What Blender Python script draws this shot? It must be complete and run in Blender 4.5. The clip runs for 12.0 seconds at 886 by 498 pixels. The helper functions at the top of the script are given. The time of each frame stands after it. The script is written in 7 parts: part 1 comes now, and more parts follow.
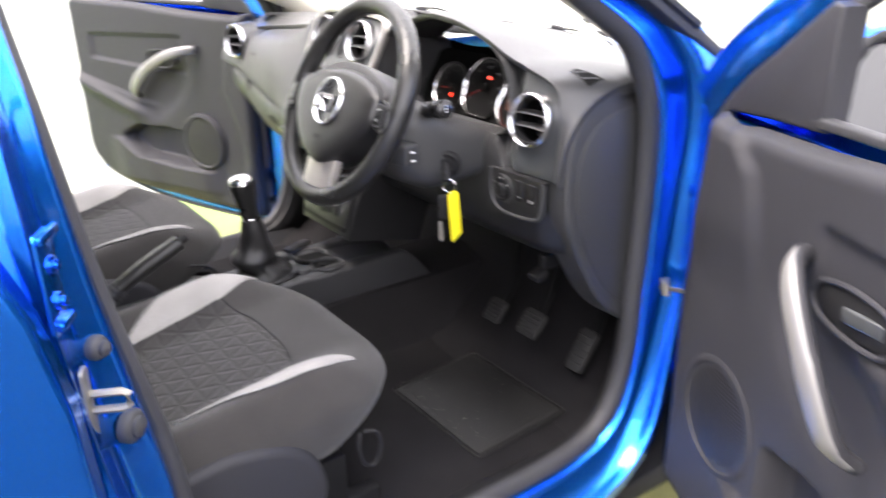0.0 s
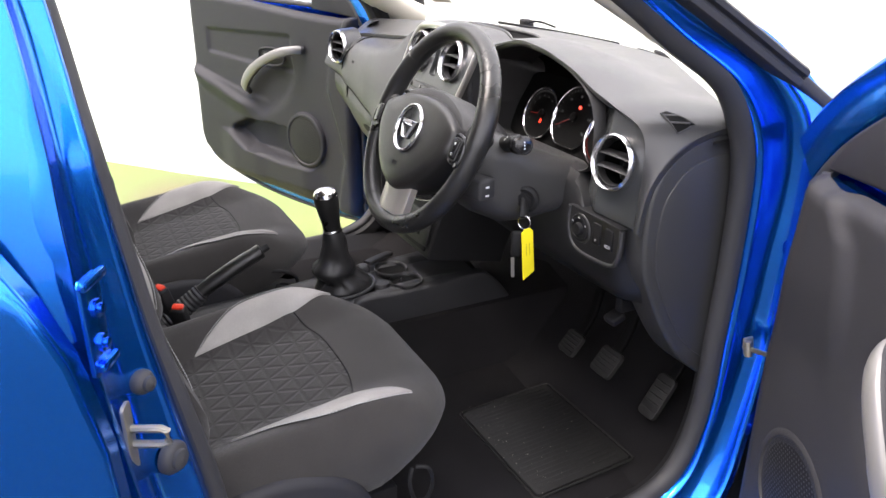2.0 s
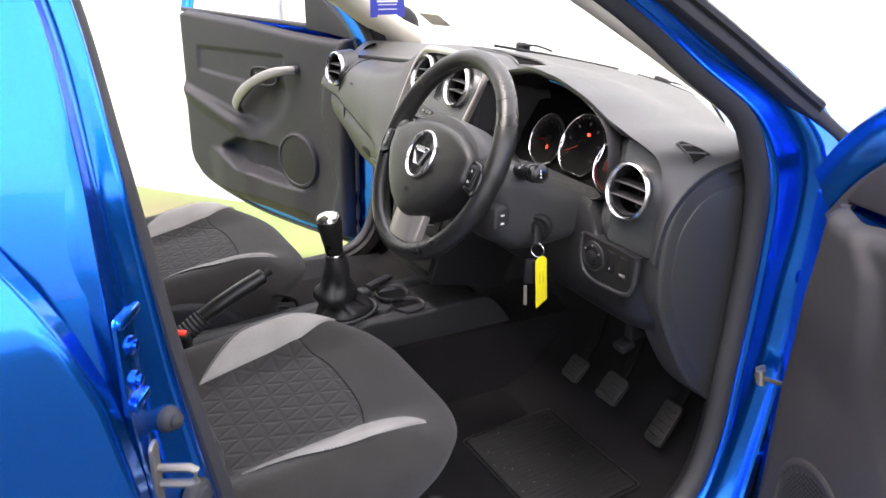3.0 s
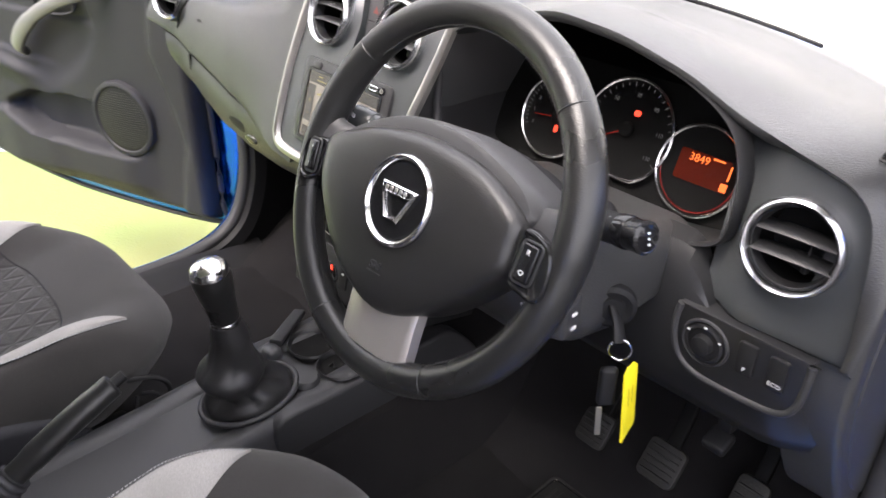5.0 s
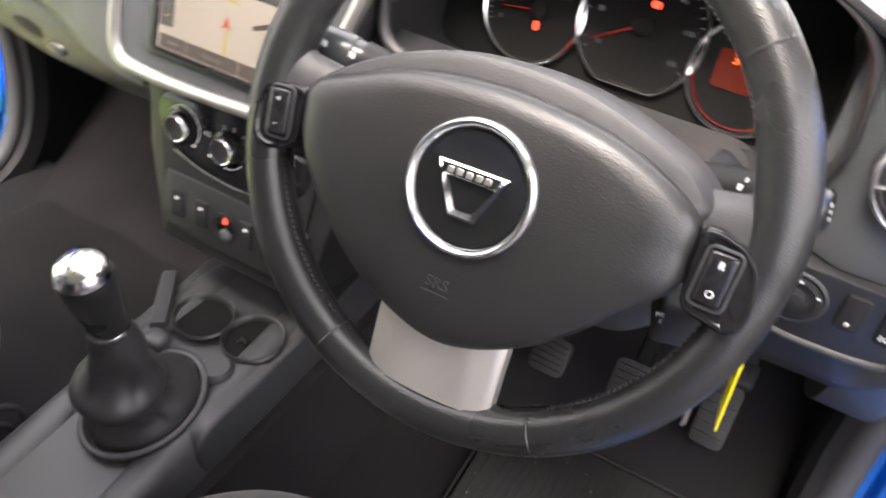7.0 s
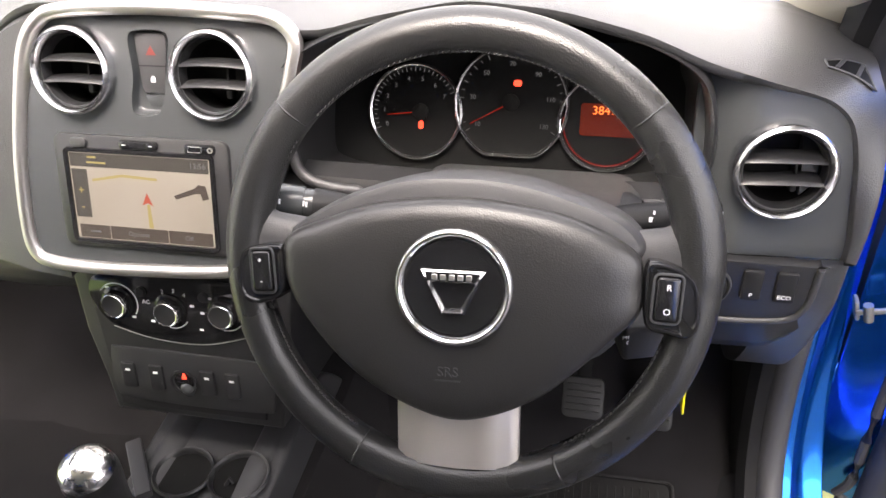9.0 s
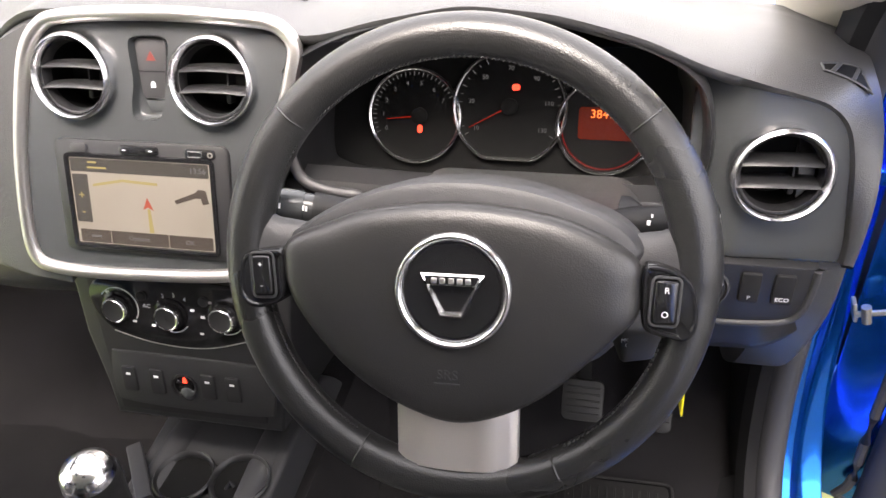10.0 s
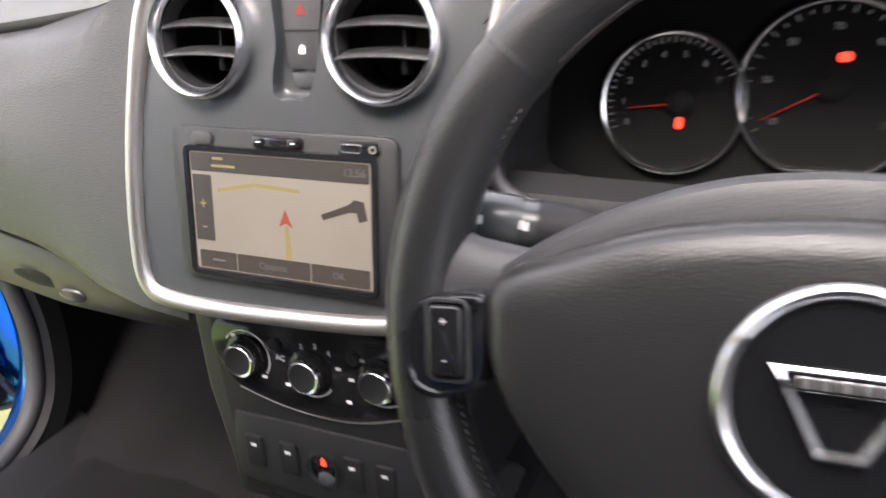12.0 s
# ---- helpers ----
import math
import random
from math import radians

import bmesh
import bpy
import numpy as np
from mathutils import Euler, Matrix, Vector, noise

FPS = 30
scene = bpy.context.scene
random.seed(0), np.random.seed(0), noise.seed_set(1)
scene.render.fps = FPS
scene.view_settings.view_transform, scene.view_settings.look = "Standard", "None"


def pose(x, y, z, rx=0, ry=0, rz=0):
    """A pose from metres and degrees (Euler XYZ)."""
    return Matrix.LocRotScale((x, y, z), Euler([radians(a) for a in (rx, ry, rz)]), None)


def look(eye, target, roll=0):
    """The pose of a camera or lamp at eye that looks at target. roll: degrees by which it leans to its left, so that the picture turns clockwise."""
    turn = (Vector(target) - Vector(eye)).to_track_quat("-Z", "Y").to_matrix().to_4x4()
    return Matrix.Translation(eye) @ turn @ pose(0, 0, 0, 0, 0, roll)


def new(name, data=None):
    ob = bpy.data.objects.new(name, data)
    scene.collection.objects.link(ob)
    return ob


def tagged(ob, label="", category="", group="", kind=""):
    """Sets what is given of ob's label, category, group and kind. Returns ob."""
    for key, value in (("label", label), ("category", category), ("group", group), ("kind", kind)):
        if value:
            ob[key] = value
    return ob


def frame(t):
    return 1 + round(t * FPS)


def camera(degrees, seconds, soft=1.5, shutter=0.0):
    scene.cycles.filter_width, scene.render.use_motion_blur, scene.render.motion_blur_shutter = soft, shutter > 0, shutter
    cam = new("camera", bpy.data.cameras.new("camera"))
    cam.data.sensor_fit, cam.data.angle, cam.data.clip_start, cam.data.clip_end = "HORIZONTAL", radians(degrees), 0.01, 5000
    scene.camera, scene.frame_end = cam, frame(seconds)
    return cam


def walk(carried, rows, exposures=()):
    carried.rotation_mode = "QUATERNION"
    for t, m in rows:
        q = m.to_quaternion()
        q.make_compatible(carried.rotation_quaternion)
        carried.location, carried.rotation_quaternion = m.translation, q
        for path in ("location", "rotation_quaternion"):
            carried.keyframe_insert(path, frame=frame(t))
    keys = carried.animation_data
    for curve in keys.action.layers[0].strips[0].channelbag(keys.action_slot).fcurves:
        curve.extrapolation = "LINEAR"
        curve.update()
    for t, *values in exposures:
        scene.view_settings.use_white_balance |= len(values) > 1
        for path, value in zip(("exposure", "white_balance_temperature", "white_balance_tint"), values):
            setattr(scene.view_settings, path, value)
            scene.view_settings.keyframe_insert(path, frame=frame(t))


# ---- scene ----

cam = camera(58.9, 12.0, soft=1.5, shutter=0.5)
PATH = [
    (0, (1.567, -0.609, 1.27), (0.057, 0.465, 0.517), -0.8),
    (0.5, (1.546, -0.513, 1.294), (-0.135, 0.27, 0.544), -1.4),
    (1, (1.554, -0.5, 1.325), (-0.118, 0.277, 0.55), -1.1),
    (1.5, (1.563, -0.522, 1.333), (-0.084, 0.306, 0.558), -0.3),
    (2, (1.55, -0.526, 1.329), (-0.092, 0.309, 0.55), 0.4),
    (2.5, (1.537, -0.545, 1.335), (-0.102, 0.306, 0.567), 0.7),
    (3, (1.507, -0.575, 1.342), (-0.119, 0.324, 0.602), 1.4),
    (3.5, (1.363, -0.52, 1.325), (-0.256, 0.408, 0.605), 1.5),
    (3.7, (1.298, -0.481, 1.318), (-0.326, 0.447, 0.61), 1.6),
    (5.3, (0.793, -0.379, 1.317), (-0.42, 0.839, 0.294), -0.2),
    (5.5, (0.754, -0.379, 1.319), (-0.432, 0.9, 0.341), -0.6),
    (6, (0.658, -0.353, 1.318), (-0.528, 0.902, 0.308), -2.8),
    (6.5, (0.567, -0.331, 1.287), (-0.467, 0.874, 0.071), 0.1),
    (7, (0.528, -0.339, 1.277), (-0.145, 1.031, -0.016), 6.4),
    (7.5, (0.509, -0.341, 1.31), (0.06, 1.139, 0.043), -0.3),
    (7.7, (0.496, -0.353, 1.325), (0.083, 1.155, 0.078), -1.8),
    (9.3, (0.47, -0.419, 1.354), (0.076, 1.157, 0.188), -3.8),
    (9.5, (0.47, -0.419, 1.355), (0.074, 1.156, 0.188), -3.9),
    (10, (0.471, -0.419, 1.355), (0.082, 1.16, 0.191), -3.8),
    (10.5, (0.471, -0.419, 1.354), (0.088, 1.166, 0.195), -3.8),
    (11, (0.471, -0.401, 1.349), (0.083, 1.161, 0.161), -4.0),
    (11.5, (0.441, -0.309, 1.292), (-0.204, 1.206, 0.157), -6.1),
    (12, (0.346, -0.216, 1.202), (-0.442, 1.301, 0.164), -8.4),
]
EXPOSURES = [(t, e, 6750 if t < 5 else 6700 if t < 6.9 or t > 11.5 else 7000, 16) for t, e in ((0.0, 2.45), (0.4, 2.0), (1.2, 1.88), (2.5, 1.84), (3.4, 1.9), (3.7, 1.72), (5.3, 2.08), (6.0, 2.08), (6.5, 2.40), (7.0, 2.65), (7.5, 2.65), (7.7, 2.65), (9.3, 2.38), (10.0, 2.36), (11.0, 2.44), (11.5, 2.40), (12.0, 2.1))]
walk(cam, [(t, look(eye, target, roll)) for t, eye, target, roll in PATH], EXPOSURES)

# ---- sky and light: a bright overcast day in a white-walled yard ----
world = bpy.data.worlds.new("overcast_sky")
scene.world = world
world.use_nodes = True
wn = world.node_tree.nodes
sky = wn.new("ShaderNodeTexSky")
sky.sky_type, sky.sun_disc = "NISHITA", False
sky.sun_elevation, sky.sun_rotation = radians(55), radians(200)
sky.air_density, sky.dust_density, sky.ozone_density = 1.0, 6.0, 1.0
SKY_MIX = wn.new("ShaderNodeMix")
SKY_MIX.data_type = "RGBA"
SKY_MIX.inputs[0].default_value = 0.75
SKY_MIX.inputs[7].default_value = (9.0, 9.2, 9.6, 1)
world.node_tree.links.new(sky.outputs[0], SKY_MIX.inputs[6])
world.node_tree.links.new(SKY_MIX.outputs[2], wn["Background"].inputs[0])
wn["Background"].inputs[1].default_value = 0.15
sun_lamp = bpy.data.lights.new("sun", "SUN")
sun_lamp.energy, sun_lamp.angle, sun_lamp.color = 1.2, radians(25), (1.0, 0.96, 0.9)
sun = new("sun", sun_lamp)
sun.matrix_world = look((0, -3, 6), (0.2, 0, 0))


# ---- materials ----
def material(name):
    m = bpy.data.materials.new(name)
    m.use_nodes = True
    return m, m.node_tree.nodes, m.node_tree.links, m.node_tree.nodes["Principled BSDF"]


def coords(n, scale, l, kind="Object"):
    tc, mp = n.new("ShaderNodeTexCoord"), n.new("ShaderNodeMapping")
    mp.inputs["Scale"].default_value = (scale, scale, scale) if not isinstance(scale, tuple) else scale
    l.new(tc.outputs[kind], mp.inputs[0])
    return mp.outputs[0]


def surface(name, colour, rough=0.5, metal=0.0, grain=0.0, grain_size=600.0, mottle=0.12, coat=0.0, spec=0.5, cells=False, worn=0.08):
    """A surface with fine relief (grain) and a slow change of tone and gloss (mottle, worn)."""
    m, n, l, b = material(name)
    noise_big = n.new("ShaderNodeTexNoise")
    noise_big.inputs["Scale"].default_value, noise_big.inputs["Detail"].default_value = 9.0, 5.0
    l.new(coords(n, 1.0, l), noise_big.inputs["Vector"])
    mix = n.new("ShaderNodeMix")
    mix.data_type = "RGBA"
    mix.inputs[6].default_value = (*[c * (1 - mottle) for c in colour], 1)
    mix.inputs[7].default_value = (*[min(1, c * (1 + mottle)) for c in colour], 1)
    l.new(noise_big.outputs["Fac"], mix.inputs[0])
    l.new(mix.outputs[2], b.inputs["Base Color"])
    mr = n.new("ShaderNodeMapRange")
    mr.inputs["To Min"].default_value, mr.inputs["To Max"].default_value = max(0.02, rough - worn), min(1, rough + worn)
    l.new(noise_big.outputs["Fac"], mr.inputs["Value"])
    l.new(mr.outputs[0], b.inputs["Roughness"])
    b.inputs["Metallic"].default_value = metal
    b.inputs["Specular IOR Level"].default_value = spec
    b.inputs["Coat Weight"].default_value = coat
    b.inputs["Coat Roughness"].default_value = 0.04
    if grain:
        tex = n.new("ShaderNodeTexVoronoi" if cells else "ShaderNodeTexNoise")
        tex.inputs["Scale"].default_value = grain_size
        l.new(coords(n, 1.0, l), tex.inputs["Vector"])
        bump = n.new("ShaderNodeBump")
        bump.inputs["Strength"].default_value, bump.inputs["Distance"].default_value = grain, 0.001
        l.new(tex.outputs[0], bump.inputs["Height"])
        l.new(bump.outputs[0], b.inputs["Normal"])
    return m


def glowing(name, colour, strength):
    m, n, l, b = material(name)
    b.inputs["Base Color"].default_value = (*[c * 0.05 for c in colour], 1)
    b.inputs["Roughness"].default_value = 0.25
    b.inputs["Emission Color"].default_value = (*colour, 1)
    b.inputs["Emission Strength"].default_value = strength
    return m


def car_paint():
    m, n, l, b = material("blue_metallic_paint")
    flakes = n.new("ShaderNodeTexVoronoi")
    flakes.inputs["Scale"].default_value = 2500.0
    l.new(coords(n, 1.0, l), flakes.inputs["Vector"])
    ramp = n.new("ShaderNodeMix")
    ramp.data_type = "RGBA"
    ramp.inputs[6].default_value, ramp.inputs[7].default_value = (0.0, 0.145, 0.80, 1), (0.0, 0.235, 0.95, 1)
    l.new(flakes.outputs["Color"], ramp.inputs[0])
    l.new(ramp.outputs[2], b.inputs["Base Color"])
    b.inputs["Metallic"].default_value, b.inputs["Roughness"].default_value = 0.94, 0.18
    b.inputs["Coat Weight"].default_value, b.inputs["Coat Roughness"].default_value = 0.6, 0.02
    return m


def seat_weave(name, colour, lines):
    """Woven seat cloth; lines: whether triangles are quilted into it."""
    m, n, l, b = material(name)
    b.inputs["Roughness"].default_value, b.inputs["Specular IOR Level"].default_value = 0.95, 0.2
    b.inputs["Sheen Weight"].default_value, b.inputs["Sheen Roughness"].default_value = 0.15, 0.6
    weave = n.new("ShaderNodeTexNoise")
    weave.inputs["Scale"].default_value, weave.inputs["Detail"].default_value = 900.0, 2.0
    l.new(coords(n, (1, 0.6, 1), l), weave.inputs["Vector"])
    slow = n.new("ShaderNodeTexNoise")
    slow.inputs["Scale"].default_value = 12.0
    l.new(coords(n, 1.0, l), slow.inputs["Vector"])
    blend = n.new("ShaderNodeMath")
    blend.operation = "MULTIPLY"
    l.new(weave.outputs["Fac"], blend.inputs[0])
    l.new(slow.outputs["Fac"], blend.inputs[1])
    mix = n.new("ShaderNodeMix")
    mix.data_type = "RGBA"
    mix.inputs[6].default_value = (*[c * 0.65 for c in colour], 1)
    mix.inputs[7].default_value = (*[c * 1.7 for c in colour], 1)
    l.new(blend.outputs[0], mix.inputs[0])
    bump = n.new("ShaderNodeBump")
    bump.inputs["Strength"].default_value, bump.inputs["Distance"].default_value = 0.5, 0.001
    l.new(weave.outputs["Fac"], bump.inputs["Height"])
    last_colour, last_normal = mix.outputs[2], bump.outputs[0]
    if lines:
        sep = n.new("ShaderNodeSeparateXYZ")
        l.new(coords(n, 1.0, l), sep.inputs[0])
        wave = None
        for ax, ay, size in ((0.0, 1.0, 0.036), (0.866, 0.5, 0.036), (0.866, -0.5, 0.036)):
            dot = n.new("ShaderNodeMath")
            dot.operation = "MULTIPLY"
            dot.inputs[1].default_value = ax / size
            l.new(sep.outputs[0], dot.inputs[0])
            dot2 = n.new("ShaderNodeMath")
            dot2.operation = "MULTIPLY_ADD"
            dot2.inputs[1].default_value = ay / size
            l.new(sep.outputs[1], dot2.inputs[0])
            l.new(dot.outputs[0], dot2.inputs[2])
            tri = n.new("ShaderNodeMath")
            tri.operation = "PINGPONG"
            tri.inputs[1].default_value = 0.5
            l.new(dot2.outputs[0], tri.inputs[0])
            if wave is None:
                wave = tri.outputs[0]
            else:
                low = n.new("ShaderNodeMath")
                low.operation = "MINIMUM"
                l.new(wave, low.inputs[0])
                l.new(tri.outputs[0], low.inputs[1])
                wave = low.outputs[0]
        edge = n.new("ShaderNodeMapRange")
        edge.interpolation_type = "SMOOTHSTEP"
        edge.inputs["From Max"].default_value = 0.17
        l.new(wave, edge.inputs["Value"])
        b2 = n.new("ShaderNodeBump")
        b2.inputs["Strength"].default_value, b2.inputs["Distance"].default_value = 0.5, 0.003
        l.new(edge.outputs[0], b2.inputs["Height"])
        l.new(last_normal, b2.inputs["Normal"])
        last_normal = b2.outputs[0]
        mul = n.new("ShaderNodeMix")
        mul.data_type, mul.blend_type = "RGBA", "MULTIPLY"
        mul.inputs[0].default_value = 0.5
        ramp = n.new("ShaderNodeMapRange")
        ramp.inputs["To Min"].default_value = 0.75
        l.new(edge.outputs[0], ramp.inputs["Value"])
        l.new(last_colour, mul.inputs[6])
        l.new(ramp.outputs[0], mul.inputs[7])
        last_colour = mul.outputs[2]
    l.new(last_colour, b.inputs["Base Color"])
    l.new(last_normal, b.inputs["Normal"])
    return m


def clear_glass():
    m, n, l, b = material("clear_glass")
    b.inputs["Base Color"].default_value = (1, 1, 1, 1)
    b.inputs["Transmission Weight"].default_value = 1.0
    b.inputs["Roughness"].default_value, b.inputs["IOR"].default_value = 0.0, 1.02
    return m


PAINT = car_paint()
DASH = surface("grained_dash_plastic", (0.038, 0.038, 0.039), 0.40, grain=0.3, grain_size=640, cells=True, spec=0.6)
DASH_LOW = surface("smooth_grey_plastic", (0.031, 0.031, 0.033), 0.50, grain=0.15, grain_size=900, cells=True)
SATIN = surface("satin_dark_trim", (0.043, 0.046, 0.048), 0.27, grain=0.05, grain_size=1200, mottle=0.03, worn=0.01)
BLACK = surface("matt_black_plastic", (0.009, 0.009, 0.010), 0.62, grain=0.15, spec=0.3)
GLOSS = surface("gloss_black_plastic", (0.010, 0.010, 0.011), 0.12, mottle=0.05, worn=0.04)
LEATHER = surface("worn_black_leather", (0.016, 0.016, 0.016), 0.30, grain=0.18, grain_size=820, cells=True, worn=0.12)
GAITER = surface("soft_gaiter_leather", (0.024, 0.0235, 0.024), 0.36, grain=0.2, grain_size=900, cells=True, worn=0.1)
PAD = surface("grained_airbag_plastic", (0.019, 0.0185, 0.0185), 0.35, grain=0.14, grain_size=800, cells=True)
TRIM = surface("door_trim_plastic", (0.028, 0.028, 0.032), 0.55, spec=0.25, grain=0.3, grain_size=800, cells=True)
CHROME = surface("chrome", (0.86, 0.86, 0.87), 0.17, metal=1.0, mottle=0.02, worn=0.03)
SILVER = surface("satin_silver", (0.50, 0.48, 0.46), 0.40, metal=1.0, mottle=0.05, worn=0.06)
SHINE = surface("bright_satin_chrome", (0.95, 0.95, 0.94), 0.16, metal=1.0, mottle=0.03)
HANDLE = surface("silver_grey_plastic", (0.20, 0.195, 0.19), 0.42, metal=0.3, mottle=0.05)
VENT_RING = surface("satin_chrome_ring", (0.66, 0.66, 0.68), 0.24, metal=1.0, mottle=0.03, worn=0.04)
SPOKE = surface("brushed_silver_plastic", (0.62, 0.58, 0.54), 0.38, metal=0.75, mottle=0.05)
STEEL = surface("worn_zinc_steel", (0.30, 0.285, 0.25), 0.5, metal=0.9, mottle=0.3)
RUBBER = surface("rubber_seal", (0.030, 0.030, 0.033), 0.6, grain=0.3, grain_size=500)
CARPET = surface("black_carpet", (0.016, 0.0152, 0.016), 0.98, grain=1.0, grain_size=1500, mottle=0.4, spec=0.1)
MAT_RUBBER = surface("scuffed_rubber", (0.013, 0.0125, 0.012), 0.62, grain=0.5, grain_size=250, mottle=0.5, worn=0.2)
CLOTH = seat_weave("dark_seat_cloth", (0.036, 0.0335, 0.032), False)
CLOTH_TRI = seat_weave("quilted_seat_cloth", (0.036, 0.034, 0.033), True)
CLOTH_GREY = seat_weave("light_grey_seat_cloth", (0.33, 0.315, 0.30), False)
DARK_THREAD = surface("grey_thread", (0.028, 0.028, 0.028), 0.8)
THREAD = surface("light_thread", (0.5, 0.5, 0.5), 0.8)
CREAM = surface("cream_pillar_trim", (0.62, 0.58, 0.48), 0.6, grain=0.2)
WHITE = surface("white_print", (0.75, 0.75, 0.75), 0.5)
OLIVE = surface("faint_tag_print", (0.45, 0.36, 0.02), 0.6)
YELLOW = surface("yellow_tag_plastic", (0.85, 0.72, 0.02), 0.4)
DULL_RED = surface("faded_red_print", (0.13, 0.018, 0.014), 0.5)
DARK_GROUND = surface("unseen_dark_ground", (0.030, 0.030, 0.032), 0.85, grain=0.8, grain_size=160, mottle=0.35)
DARK_WALL = surface("unseen_pale_wall", (0.66, 0.66, 0.66), 0.85, grain=0.3, grain_size=60, mottle=0.25)
SOIL = surface("reddish_soil", (0.20, 0.12, 0.08), 0.95, grain=0.8, grain_size=120, mottle=0.4)
RED = surface("red_plastic", (0.75, 0.05, 0.02), 0.4)
BLUE_CARD = surface("blue_card", (0.02, 0.03, 0.28), 0.5)
WALL = surface("white_painted_wall", (0.80, 0.80, 0.79), 0.8, grain=0.2, grain_size=60, mottle=0.03)
# near-black: dial faces, and shade painted into recesses and dim spots
VOID = surface("black_plastic_and_shade", (0.003, 0.003, 0.003), 0.7, spec=0.15)
GLASS = clear_glass()
DARK_GLASS = surface("tinted_glass", (0.01, 0.012, 0.014), 0.04, mottle=0.02, worn=0.01)
MIRROR = surface("mirror_glass", (0.85, 0.87, 0.88), 0.02, metal=1.0, mottle=0.01, worn=0.01)
HOOD = surface("dark_hood_plastic", (0.014, 0.014, 0.015), 0.42, grain=0.15, grain_size=900, cells=True)
LAMP_RED = glowing("red_warning_lamp", (1.0, 0.06, 0.03), 0.7)
NEEDLE = glowing("red_needle", (1.0, 0.05, 0.03), 0.055)
DIM_RED = glowing("dim_red_arc", (1.0, 0.06, 0.05), 0.022)
LCD = glowing("orange_display", (1.0, 0.10, 0.03), 0.010)
LCD_TEXT = glowing("orange_digits", (1.0, 0.18, 0.04), 0.5)
DIAL_MARK = glowing("dial_marks", (0.8, 0.8, 0.8), 0.030)


def screen_face():
    """The map on the lit display: warm beige, paler towards one side, with faint yellow roads."""
    m, n, l, b = material("map_display")
    b.inputs["Roughness"].default_value = 0.18
    tex = n.new("ShaderNodeTexNoise")
    tex.inputs["Scale"].default_value, tex.inputs["Detail"].default_value = 14.0, 1.0
    l.new(coords(n, 1.0, l), tex.inputs["Vector"])
    ramp = n.new("ShaderNodeValToRGB")
    ramp.color_ramp.elements[0].color = (0.36, 0.32, 0.25, 1)
    ramp.color_ramp.elements[1].color = (0.58, 0.53, 0.45, 1)
    l.new(tex.outputs["Fac"], ramp.inputs[0])
    b.inputs["Base Color"].default_value = (0.08, 0.07, 0.06, 1)
    l.new(ramp.outputs[0], b.inputs["Emission Color"])
    b.inputs["Emission Strength"].default_value = 0.125
    return m


MAP = screen_face()
MAP_BAR = glowing("display_bar", (0.30, 0.27, 0.24), 0.05)
MAP_YELLOW = glowing("display_yellow", (0.66, 0.55, 0.22), 0.14)
MAP_RED = glowing("display_red", (0.70, 0.15, 0.10), 0.14)
MAP_GREY = glowing("display_grey", (0.25, 0.20, 0.17), 0.07)


